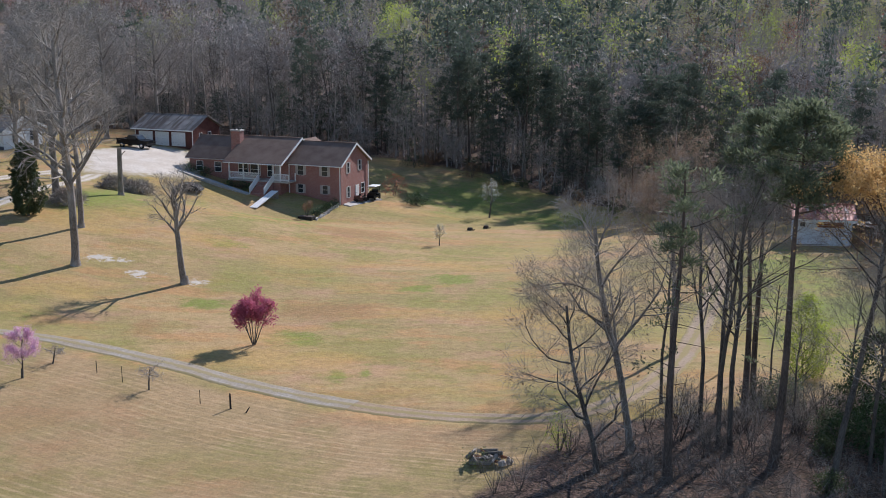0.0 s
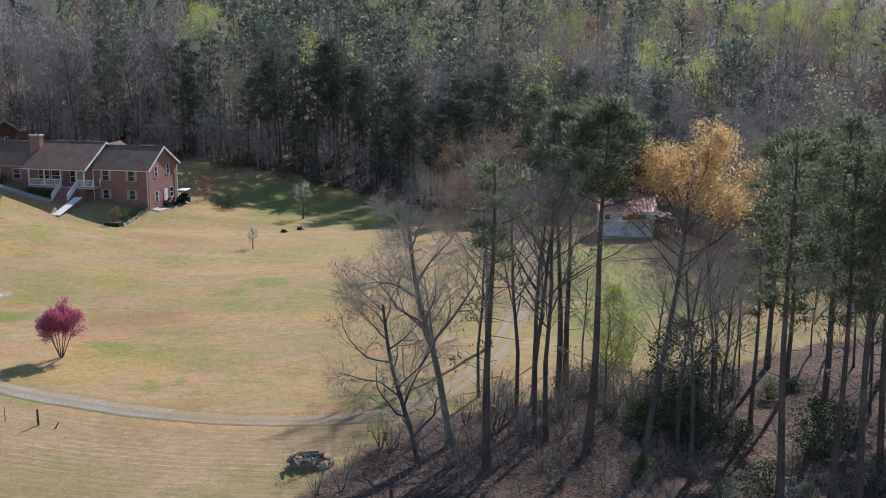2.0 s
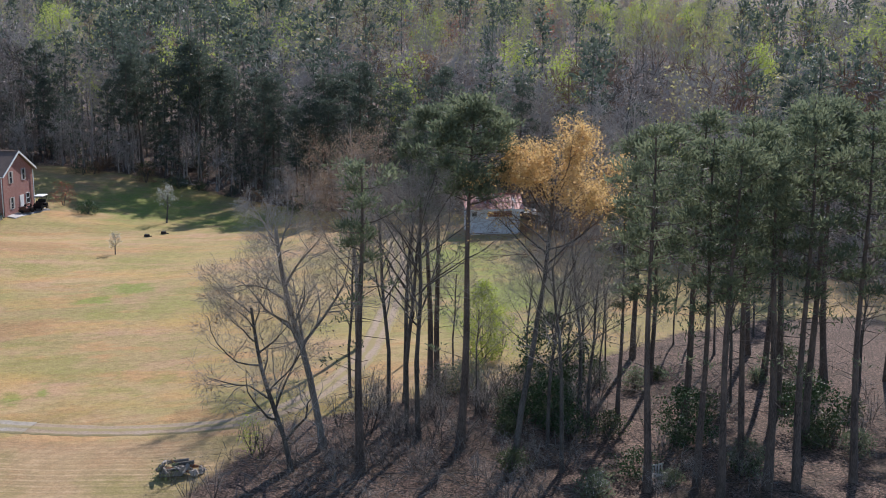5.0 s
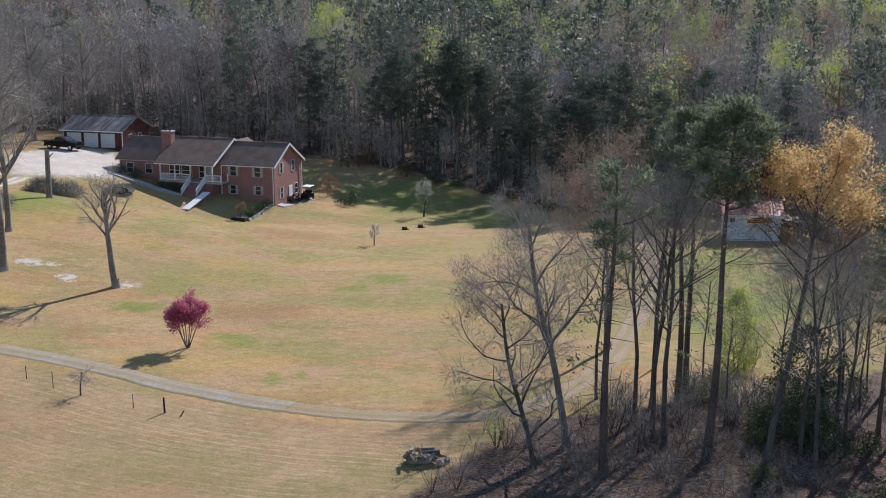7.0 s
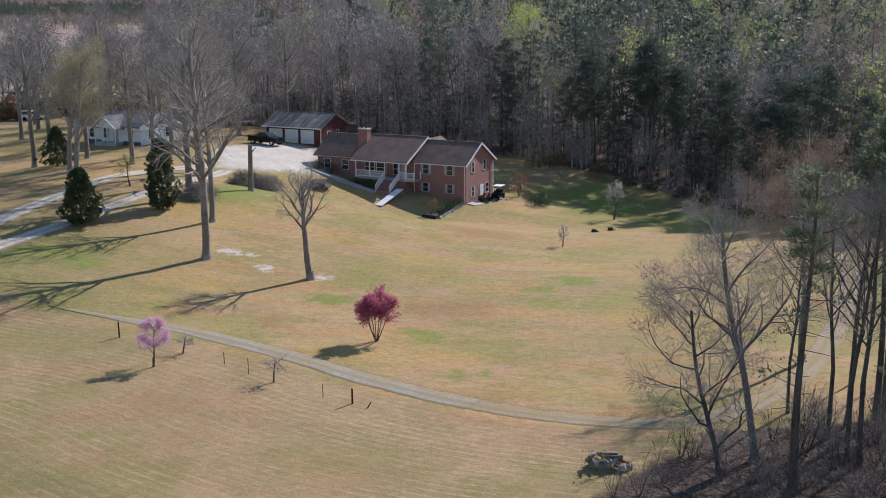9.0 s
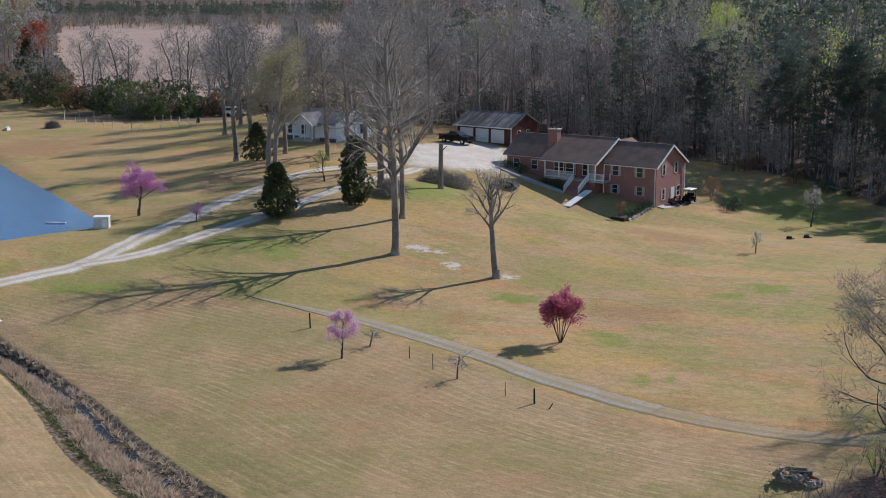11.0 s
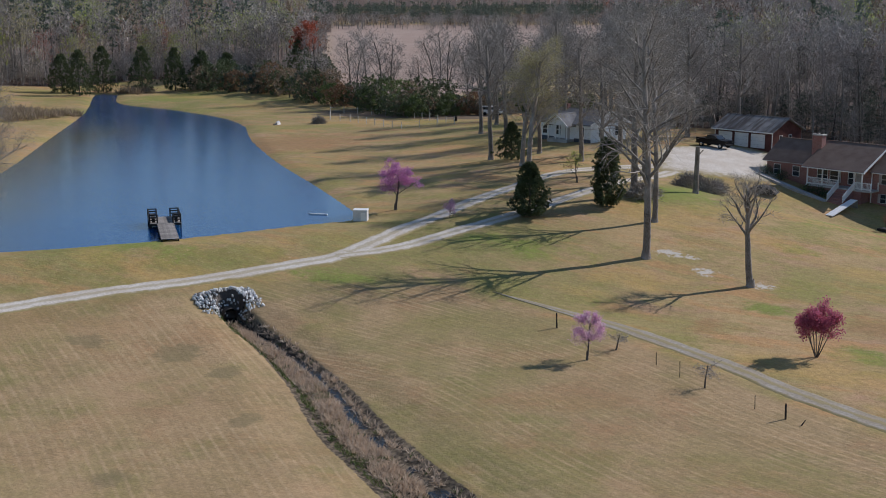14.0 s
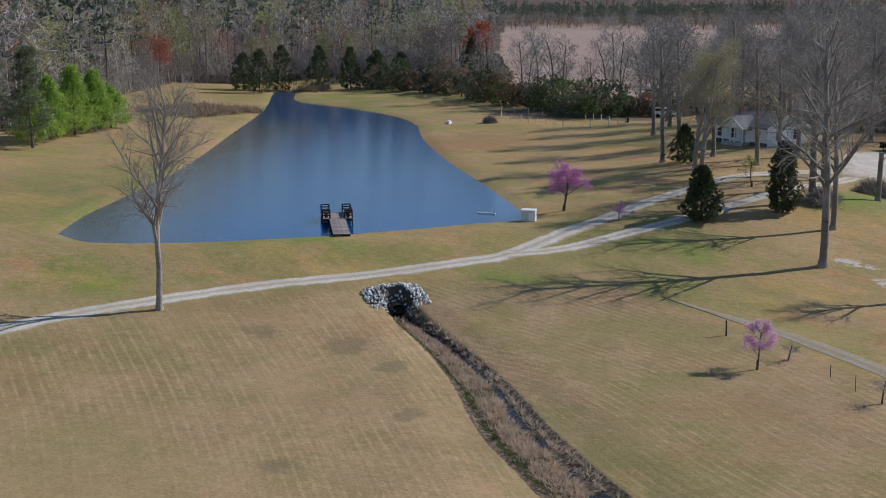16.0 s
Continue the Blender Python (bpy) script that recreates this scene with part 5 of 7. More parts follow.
for k in range(2):
    g = umbrella(185 + k, 19, 0.2, 0.38, 3.0, 30, 3, 36, 0.45, 0.13, 1.1, stubs=8)
    edge_kinds.append(tree_thing("edge_pine", pose(0, 0, -80), g, PINE_BARK, PINE_BARK, "dark pine at the edge of the woods", g.leaf, WOODS_NEEDLE, group="edge of the woods", sides=(6, 4, 3)))
used = set()
for a in np.arange(-33, 19.5, 0.85):
    a += rng.uniform(-0.35, 0.35)
    d = float(wood_edge(a)) + rng.uniform(0, 7)
    if d > 400:
        continue
    pick = int(rng.integers(3)) if rng.random() > np.interp(a, [-20, -8, 0, 6, 10], [0.2, 0.5, 0.55, 0.3, 0.05]) else 3 + int(rng.integers(2))
    x, y, s = -math.sin(radians(a)) * d, math.cos(radians(a)) * d, rng.uniform(0.65, 1.0)
    if pick in used:
        put(edge_kinds[pick], x, y, rng.uniform(0, 360), s)
    else:
        used.add(pick)
        edge_kinds[pick].matrix_basis = stand(x, y)
# a few more pines where the lawn beside the house meets the woods
for k in range(9):
    a = rng.uniform(-12.5, 0.5)
    d = float(wood_edge(a)) + rng.uniform(1, 12)
    put(edge_kinds[3 + k % 2], -math.sin(radians(a)) * d, math.cos(radians(a)) * d, rng.uniform(0, 360), rng.uniform(0.85, 1.1), 1.05)


def undergrowth(name, label, a0, a1, depth, count, h0, h1, mats):
    """Saplings and brush that fill the foot of the woods."""
    kinds = []
    for k in range(4):
        g = small_hardwood(190 + k, 5, (7, 3), 0.08, 6, 0.9, 0.04, finest=0.012)
        v, f, s = flat(g, g.spray, 0, (4, 3, 3, 3))
        lv, lf = leaves(g.rng, ends_of(g), 2, 0.4, 0.14)
        kinds.append((np.vstack([v, lv]), np.vstack([f, lf + len(v)]), np.concatenate([s, np.ones(len(lf), np.int32)])))
    places = []
    while len(places) < count:
        a = rng.uniform(a0, a1)
        d = float(wood_edge(a)) + abs(rng.normal(0, depth))
        if d < 500:
            s = rng.uniform(h0, h1)
            places.append((kinds[rng.integers(4)], -math.sin(radians(a)) * d, math.cos(radians(a)) * d, rng.uniform(0, 6.28), s * 1.2, s))
    ob = scatter(name, label, places)
    for i, m in enumerate(mats):
        ob.data.materials[i] = m
    return ob


undergrowth("woods_undergrowth", "brown leafless undergrowth along the woods", -38, 19.5, 13, 640, 0.5, 1.8, [WOODS_TWIG, HOLLY])
undergrowth("pond_undergrowth", "brown and green undergrowth beyond the pond", 33, 66, 14, 560, 0.7, 2.1, [WOODS_TWIG, WOODS_NEEDLE])

# far hedges and woods across the ploughed field
far = []
for k in range(330):
    a, d = rng.uniform(17, 36), rng.uniform(640, 700)
    far.append((young[rng.integers(3)], -math.sin(radians(a)) * d, math.cos(radians(a)) * d, rng.uniform(0, 6), 0.9, rng.uniform(0.25, 0.45)))
for k in range(260):
    a, d = rng.uniform(14, 46), rng.uniform(760, 1050)
    kind = back_pine[rng.integers(4)] if rng.random() < 0.6 else back_bare[rng.integers(5)]
    far.append((kind, -math.sin(radians(a)) * d, math.cos(radians(a)) * d, rng.uniform(0, 6), 1.6, rng.uniform(0.7, 1.0)))
for k in range(130):
    a, d = rng.uniform(24, 30), rng.uniform(660, 700)
    far.append((back_pine[rng.integers(4)], -math.sin(radians(a)) * d, math.cos(radians(a)) * d, rng.uniform(0, 6), 0.5, 0.22))
for k in range(1100):
    a, d = rng.uniform(17, 36), rng.uniform(600, 650) if k % 3 == 0 else rng.uniform(655, 790)
    kind = back_bare[rng.integers(5)] if d < 690 else back_pine[rng.integers(4)]
    far.append((kind, -math.sin(radians(a)) * d, math.cos(radians(a)) * d, rng.uniform(0, 6), 0.75, rng.uniform(0.22, 0.38)))
scatter("far_woods", "hazy hedges and pine woods beyond the ploughed field", far)


# ---------------------------------------------------------------- single trees of the lawn and the drive
def bush(seed, h, stems, spread, s=None, r=0.03):
    """Many stems from one root."""
    g = Growth(seed)
    s = s or dict(steps=(4, 3, 2, 1), wander=(0.1, 0.14, 0.18, 0.2), lift=(0.03, 0.08, 0.08, 0.06), kids=(5, 5, 4), first=(0.3, 0.2, 0.1), angle=(30, 36, 40), ratio=(0.5, 0.55, 0.55), thin=(0.6, 0.6, 0.6), finest=0.006)
    for k in range(stems):
        a = 6.283 * k / stems + g.rng.normal(0, 0.3)
        out = spread * g.rng.uniform(0.5, 1.1)
        d = unit(np.array([math.cos(a) * out, math.sin(a) * out, 1.0]))
        g.branch(np.array([math.cos(a), math.sin(a), 0]) * 0.08, d, h * g.rng.uniform(0.55, 0.8), r, 0, s)
    return g


def cloud(seed, n, low, top, radius, lumps=0.5):
    """Places for foliage in a crown: radius is a function of the height's share; denser to the outside, in lumps."""
    q = np.random.default_rng(seed)
    f = q.uniform(0, 1, n)
    a = q.uniform(0, 2 * np.pi, n)
    ph = q.uniform(0, 6.28, 4)
    rr = np.array([radius(v) for v in f]) * (1 + lumps * 0.5 * (np.sin(a * 3 + f * 7 + ph[0]) + np.sin(a * 5 - f * 11 + ph[1]))) * q.uniform(0.45, 1.05, n) ** 0.6
    c = np.stack([np.cos(a) * rr, np.sin(a) * rr, low + f * (top - low)], 1)
    d = np.stack([np.cos(a), np.sin(a), np.full(n, 0.5)], 1)
    return c, d / np.linalg.norm(d, axis=1)[:, None]


# the two tall bare trees and the topped one in front of the house
yard_tree = hardwood(3, 24.5, 0.40, kids=(17, 7, 5, 3), first=(0.33, 0.2, 0.15, 0.1), angle=(48, 42, 42, 42), thin=(0.6, 0.62, 0.6, 0.6), ratio=(0.37, 0.5, 0.5, 0.55), lift=(0.02, 0.045, 0.02, 0.0, -0.01), bole=0.88, lean=(0.01, 0.0))
tall = tree_thing("bare_tree", stand(-35, 111.6), yard_tree, GREY_BARK, TWIG, "tall bare hardwood with spreading grey limbs on the lawn", group="lawn trees", spray=1, spray_size=0.9, spray_width=0.022)
put(tall, -38, 123.8, 2.0, 0.8)
g = hardwood(5, 20.5, 0.27, kids=(20, 8, 6, 4), first=(0.30, 0.2, 0.15, 0.1), angle=(34, 38, 42, 42), ratio=(0.44, 0.5, 0.5, 0.5), thin=(0.66, 0.6, 0.58, 0.6), lift=(0.02, 0.07, 0.04, 0.02, 0.0), bole=0.84)
tree_thing("bare_tree", stand(-74.4, 64.5, 150), g, PALE_BARK, TWIG, "slender bare tree beside the dam drive", group="lawn trees", spray=2, spray_size=0.7)
g = hardwood(8, 12.8, 0.34, kids=(11, 6, 5, 4), first=(0.5, 0.25, 0.2, 0.1), angle=(52, 40, 40, 42), thin=(0.6, 0.6, 0.6, 0.6), ratio=(0.56, 0.45, 0.5, 0.5), lift=(0.02, 0.09, 0.05, 0.03, 0.02), bole=0.72, wander=(0.035, 0.13, 0.17, 0.2, 0.2))
tree_thing("pruned_tree", stand(-24.1, 108.9, 0.5), g, GREY_BARK, TWIG, "pruned bare tree with an upswept crown on the lawn", group="lawn trees", spray=2)

# topped trunk by the brush
t = thing("topped_trunk", stand(-38.2, 140.6), "bare topped tree trunk standing beside a brush pile", "trunk")
Shape().tube((0, 0, -0.3), (0, 0, 0.5), 0.48, 0.33, 12).tube((0, 0, 0.5), (0.05, 0, 5.6), 0.33, 0.27, 12).make("trunk", GREY_BARK, t)
Shape().tube((0.1, 0, 4.6), (0.8, -0.1, 5.3), 0.09, 0.04, 6).make("stub", GREY_BARK, t)

# crimson bush tree
g = bush(21, 4.5, 7, 0.38, dict(steps=(5, 3, 2, 1), wander=(0.05, 0.12, 0.16, 0.2), lift=(0.02, 0.1, 0.1, 0.08), kids=(8, 6, 4), first=(0.5, 0.2, 0.1), angle=(30, 38, 40), ratio=(0.42, 0.55, 0.55), thin=(0.6, 0.6, 0.6), finest=0.007), 0.045)
tree_thing("crimson_tree", stand(-14.8, 90.5), g, DARK_BARK, DARK_BARK, "small multi-stemmed tree in deep crimson leaf", leaves(g.rng, ends_of(g), 6, 0.28, 0.13), CRIMSON, split=1)


def ornamental(name, x, y, h, mat, label, seed, many=4, lean=(0.05, 0), skip=1):
    g = hardwood(seed, h, 0.035 * h / 2, kids=(9, 6, 5, 4), first=(0.35, 0.2, 0.1, 0.1), angle=(46, 42, 42, 42), ratio=(0.55, 0.55, 0.5, 0.5), lift=(0.03, 0.06, 0.05, 0.03, 0), bole=0.75, finest=0.006, lean=lean)
    return tree_thing(name, stand(x, y), g, DARK_BARK, DARK_BARK, label, leaves(g.rng, ends_of(g)[::skip], many, 0.25, 0.085), mat)


ornamental("redbud", -64.9, 114.6, 6.2, MAUVE, "purple-flowering redbud on the pond bank", 31, 8).scale = (1.35, 1.35, 1.0)
ornamental("redbud", -29.9, 81.7, 4.2, PINK, "pink-flowering redbud in the mown field", 34, 4, (-0.08, 0.02))
ornamental("redbud", -57, 112.4, 2.3, PINK, "young pale pink redbud beside the drive", 37, 1)
ornamental("dogwood", 6.3, 160.1, 6.0, WHITE_BLOOM, "white-flowering dogwood at the edge of the lawn", 41, 2, skip=2)
ornamental("sapling", -0.4, 132.2, 3.0, WHITE_BLOOM, "thin pale-flowering sapling on the lawn", 43, 1, skip=3)
ornamental("young_tree", -52, 137, 4.6, LIME, "young light-green tree beside the drive", 47, 1)


def evergreen(name, x, y, h, half, label, seed, n=900, mat=None, power=0.75, leaf=0.45):
    rad = lambda f: half * (1.02 - f) ** power * min(1, 0.55 + f * 3)
    c, d = cloud(seed, n, 0.25, h, rad)
    t = thing(name, stand(x, y), label, "tree")
    Shape().tube((0, 0, -0.3), (0, 0, h * 0.9), 0.16, 0.03, 8).make("trunk", DARK_BARK, t)
    link("crown", *blades(np.random.default_rng(seed), c, d, 20, leaf * 0.62, leaf * 0.15, 1.5), mat or CEDAR, t)
    return t


evergreen("cedar", -50.1, 117.8, 5.8, 2.05, "dense dark green cedar beside the drive", 51, 1300, power=0.55)
evergreen("cedar", -44.3, 126.2, 7.7, 1.6, "tall dense dark cedar beside the drive", 52, 1500, power=0.36)
evergreen("holly_tree", -67.5, 152, 5.2, 2.2, "dark evergreen under the tall trees", 53, 700)

# trees round the white house
oak = hardwood(61, 17.5, 0.36, kids=(14, 7, 6, 3), first=(0.3, 0.2, 0.15, 0.1), angle=(38, 42, 44, 42), ratio=(0.46, 0.5, 0.5, 0.5))
ot = tree_thing("budding_oak", stand(-60.9, 142.8), oak, PALE_BARK, TWIG, "tall oak with pale yellow-green buds by the drive", leaves(oak.rng, ends_of(oak), 3, 0.5, 0.15), PALE, group="trees round the farmhouse", spray=2)
put(ot, -63, 145.5, 1.3, 0.95)
shade = tree_thing("shade_tree", stand(-71.2, 153.2), hardwood(65, 20, 0.36, first=(0.35, 0.2, 0.15, 0.1), kids=(15, 6, 4, 3), thin=(0.6, 0.6, 0.6, 0.6), angle=(44, 42, 42, 42), ratio=(0.4, 0.5, 0.5, 0.5)), GREY_BARK, TWIG, "bare shade tree near the white farmhouse", group="trees round the farmhouse", spray=3, spray_size=1.2, spray_width=0.03)
for k, (x, y, s) in enumerate([(-57.4, 152.6, 0.95), (-52.5, 147.5, 0.9), (-47.5, 149.5, 1.0), (-44.5, 141.5, 1.1), (-66, 158.5, 0.9), (-76.5, 170, 1.0), (-55.5, 163, 1.05), (-52, 185, 1.05), (-64, 188, 1.1), (-76, 190, 1.1), (-86, 181, 1.0),
                               (-46, 193, 1.0), (-58, 197, 1.1), (-70, 200, 1.1), (-43.5, 133, 1.2), (-81, 204, 1.0), (-90, 196, 0.95), (-69, 176, 0.9), (-96, 208, 1.0), (-88, 214, 0.95), (-76, 214, 1.05), (-62, 208, 1.1)]):
    put(shade, x, y, k * 1.7, s)

# tree line along the far side of the pasture
line_trees = []
for k, (x, y) in enumerate([(-141.6, 273.8), (-120, 245), (-160, 268)]):
    g = hardwood(67 + k * 9, 18, 0.2, kids=(15, 6, 4), steps=(7, 4, 3, 1), wander=(0.07, 0.14, 0.18, 0.2), lift=(0.03, 0.06, 0.03, 0.02), first=(0.22, 0.2, 0.1), angle=(44, 42, 44), ratio=(0.36, 0.5, 0.5), thin=(0.42, 0.5, 0.6), finest=0.018)
    line_trees.append(tree_thing("hedgerow_tree", stand(x, y), g, DARK_BARK, TWIG, "bare hedgerow tree beyond the pasture", group="hedgerow trees", spray=3, spray_size=1.3, spray_width=0.04))
hq = np.random.default_rng(12)
for k in range(26):
    a = 20 + k * 0.55 + hq.uniform(-0.5, 0.5)
    d = 258 + hq.uniform(-6, 14) + max(0, a - 30) * 9.0
    size = hq.uniform(0.55, 1.05)
    put(line_trees[k % 3], -math.sin(radians(a)) * d, math.cos(radians(a)) * d, hq.uniform(0, 360), size, size * hq.uniform(0.8, 1.3))
orange = hardwood(71, 17, 0.28, kids=(12, 6, 5, 3), first=(0.4, 0.2, 0.1, 0.1))
ends = ends_of(orange)
tree_thing("maple", stand(-178.1, 268), orange, DARK_BARK, RED_TWIG, "red-orange maple above dark cedars beyond the pond", leaves(orange.rng, ends[ends[:, 2] > 9.5], 3, 0.6, 0.45), RUST)
for x, y, h, w in ((-225.4, 233.4, 11.5, 4.0), (-220.6, 251.8, 11.8, 3.6), (-212, 255, 11.2, 3.5), (-179, 266, 12.5, 4.4), (-173, 268, 8, 4.0), (-200, 262, 9, 3.8), (-236, 238, 10, 3.9), (-229, 246, 12, 3.8), (-206, 259, 10, 3.6)):
    evergreen("cedar", x, y, h, w, "dark cedar at the far end of the pond", int(-x), 420, power=0.6, leaf=0.85)

# fresh green row on the pond's left bank
for k, (x, y, h) in enumerate([(-169.5, 122, 9.2), (-172.5, 127.5, 10.5), (-175, 134.5, 12), (-177.5, 141, 11), (-180.5, 147, 7.5)]):
    t = thing("green_tree", stand(x, y), "upright tree in fresh bright green leaf", "tree", "green row by the pond")
    Shape().tube((0, 0, -0.3), (0, 0, h * 0.8), 0.2, 0.04, 8).make("trunk", DARK_BARK, t)
    c, d = cloud(80 + k, 520, 1.0, h, lambda f: 3.8 * (1.03 - f) ** 0.68 * min(1, 0.7 + 3 * f))
    link("crown", *leaves(np.random.default_rng(k), c, 18, 0.6, 0.30), FRESH, t)
g = umbrella(95, 16, 0.22, 0.12, 4.4, 46, 4, 30, 0.55, 0.16, 1.5, 0)
t = tree_thing("white_pine", stand(-164.5, 118), g, PINE_BARK, PINE_BARK, "large dark green pine on the pond bank", g.leaf, NEEDLE)
put(t, -172, 116, 1.0, 1.1)

# ---------------------------------------------------------------- the stand of trees on the right
P = []
for k, (x, y, seed, h, r, low, half, limbs, label) in enumerate([
        (19.0, 65.0, 201, 21.0, 0.27, 0.70, 3.2, 30, "tall loblolly pine with a clear straight trunk and a domed crown"),
        (34.4, 66.6, 202, 20.0, 0.25, 0.55, 2.8, 27, "tall dark-trunked pine in the stand"),
        (27.1, 56.6, 203, 20.3, 0.23, 0.50, 2.6, 24, "tall pine with a deep green crown in the stand"),
        (12.6, 63.5, 204, 17.8, 0.27, 0.66, 2.3, 13, "pine with a sparse top and tufts along its trunk")]):
    g = umbrella(seed, h, r, low, half, limbs + (8 if k == 0 else 0), (5, 4, 4, 3)[k], (48, 46, 46, 54)[k], 0.36, 0.09, 1.05, stubs=12 if k < 3 else 22)
    P.append(tree_thing("pine", stand(x, y), g, PINE_BARK, PINE_BARK, label, g.leaf, NEEDLE, group="pine stand", sides=(9, 5, 3)))
for k, (x, y, kind, s, wide, turn) in enumerate([(20.8, 76.5, 0, 0.93, 0.85, 2), (19.9, 75.4, 3, 0.98, 0.9, 3), (30.2, 56.4, 2, 0.95, 0.9, 3), (30.6, 54.8, 1, 0.97, 0.9, 5), (33.3, 57.6, 2, 0.99, 0.95, 0), (35.5, 73.9, 2, 0.86, 0.8, 2), (44.1, 73.2, 1, 0.92, 0.95, 1),
                                                 (33.5, 54.7, 3, 1.05, 1.0, 2.5), (35.1, 54.4, 2, 1.04, 1.0, 4.4), (47.5, 71.1, 0, 0.95, 1.0, 3), (30.2, 67.3, 2, 0.72, 0.7, 3.3), (39.5, 60.5, 0, 0.98, 0.95, 1.2), (41, 66.5, 3, 1.05, 1.0, 2.2), (38.6, 54.5, 2, 1.02, 1.0, 5.5),
                                                 (44, 58.5, 1, 1.0, 1.0, 0.4), (48.5, 63, 0, 1.0, 1.0, 3.6), (41.5, 50.5, 2, 1.0, 1.0, 0.9), (52, 70, 2, 1.0, 1.0, 2.8), (37, 80, 1, 0.85, 0.9, 1.8), (50, 55, 1, 1.05, 1.0, 4.0), (46, 79, 2, 0.9, 0.9, 5.0)]):
    put(P[kind], x, y, math.degrees(turn), s, wide)

# bare hardwoods in front of them
vase = dict(first=(0.28, 0.2, 0.15, 0.1), angle=(42, 40, 42, 42), ratio=(0.5, 0.5, 0.5, 0.55), finest=0.007)
g = hardwood(211, 12.3, 0.17, kids=(13, 7, 6, 4), **{**vase, "angle": (52, 42, 42, 42), "ratio": (0.55, 0.5, 0.5, 0.5), "wander": (0.06, 0.2, 0.24, 0.22, 0.2), "thin": (0.55, 0.6, 0.6, 0.6), "first": (0.2, 0.2, 0.15, 0.1)}, lean=(-0.02, 0))
tree_thing("bare_tree", stand(8.8, 64.7), g, DARK_BARK, TWIG, "bare young hardwood with low spreading limbs and a few dead leaves", leaves(g.rng, ends_of(g)[::5], 1, 0.2, 0.11), DEAD, group="stand edge", spray=3, spray_size=0.7)
g = hardwood(213, 18, 0.24, kids=(12, 8, 6, 4), **{**vase, "first": (0.36, 0.2, 0.15, 0.1), "wander": (0.06, 0.18, 0.22, 0.2, 0.2), "thin": (0.6, 0.6, 0.6, 0.6)}, bole=0.78, lean=(-0.07, 0))
b = tree_thing("bare_tree", stand(11.2, 67.8), g, GREY_BARK, TWIG, "bare hardwood leaning slightly, with an upswept crown", group="stand edge", spray=3, spray_size=0.7)
g = hardwood(217, 19, 0.17, kids=(12, 6, 4, 4), **{**vase, "first": (0.45, 0.2, 0.15, 0.1)}, lean=(0.03, 0))
c2 = tree_thing("bare_tree", stand(17.1, 67.6), g, DARK_BARK, TWIG, "slender bare hardwood in the stand", group="stand edge", spray=3, spray_size=0.7)
for x, y, s, turn in ((16.6, 68.4, 0.95, 40), (17.9, 74.5, 0.95, 130), (16.2, 72, 0.9, 200), (24.2, 64.1, 0.75, 80), (27.4, 65.5, 0.66, 10), (23.7, 60.4, 0.8, 300), (29, 71, 0.8, 220), (14.6, 76.5, 0.7, 20), (38, 68, 0.7, 99), (43, 55, 0.75, 66)):
    put(c2, x, y, turn, s)
g = hardwood(219, 19.0, 0.2, kids=(17, 8, 7, 4), first=(0.68, 0.2, 0.15, 0.1), angle=(52, 42, 42, 42), ratio=(0.44, 0.5, 0.5, 0.5), lean=(0.165, 0.05), bole=0.88)
e = ends_of(g)
tree_thing("golden_tree", stand(21.2, 61.7), g, DARK_BARK, RED_TWIG, "tall hardwood in golden-orange young leaf", leaves(g.rng, np.vstack([e[e[:, 2] > 15.0 + 1.2 * (e[:, 0] < 2.2)], e[(e[:, 2] > 12.5) & (e[:, 2] < 15)][::14]]), 9, 0.45, 0.125), GOLD)
g = hardwood(223, 18, 0.2, kids=(15, 8, 6, 4), first=(0.4, 0.2, 0.15, 0.1), lean=(0.0, 0.02))
e = ends_of(g)
tree_thing("budding_tree", stand(17.5, 88, 1), g, GREY_BARK, RED_TWIG, "hardwood with reddish-brown spring buds behind the stand", leaves(g.rng, e[e[:, 2] > 9.0], 9, 0.45, 0.048), BUD)

# undergrowth
twiggy = tree_thing("bare_shrub", stand(7.5, 67.6), bush(231, 3.2, 6, 0.4, dict(steps=(4, 3, 2, 1), wander=(0.1, 0.16, 0.2, 0.2), lift=(0.03, 0.05, 0.05, 0.04), kids=(3, 3, 2), first=(0.3, 0.2, 0.1), angle=(32, 38, 42), ratio=(0.5, 0.55, 0.55), thin=(0.55, 0.6, 0.6), finest=0.005), 0.022), DARK_BARK, TWIG, "leafless tangled shrub at the edge of the stand", split=1, category="shrub", group="undergrowth", spray=2, spray_size=0.5)
q = np.random.default_rng(5)
for k in range(34):
    f = q.uniform(0, 1)
    i = int(f * 10)
    a, b2 = EAST_WOODS[1 + i], EAST_WOODS[2 + i]
    w = f * 10 - i
    p = a * (1 - w) + b2 * w + q.normal(0, 1.6, 2) - np.array([0, 1.5])
    put(twiggy, p[0], p[1], q.uniform(0, 360), q.uniform(0.35, 0.95))
for k in range(22):
    put(twiggy, q.uniform(8, 24), q.uniform(58, 72), q.uniform(0, 360), q.uniform(0.3, 0.7))
for k in range(70):
    put(twiggy, q.uniform(8, 50), q.uniform(52, 75), q.uniform(0, 360), q.uniform(0.3, 0.9))
for k in range(46):
    put(twiggy, q.uniform(14, 31), q.uniform(66, 76), q.uniform(0, 360), q.uniform(0.7, 1.35))
for k in range(20):
    put(c2, q.uniform(20, 50), q.uniform(66, 88), q.uniform(0, 360), q.uniform(0.35, 0.6))


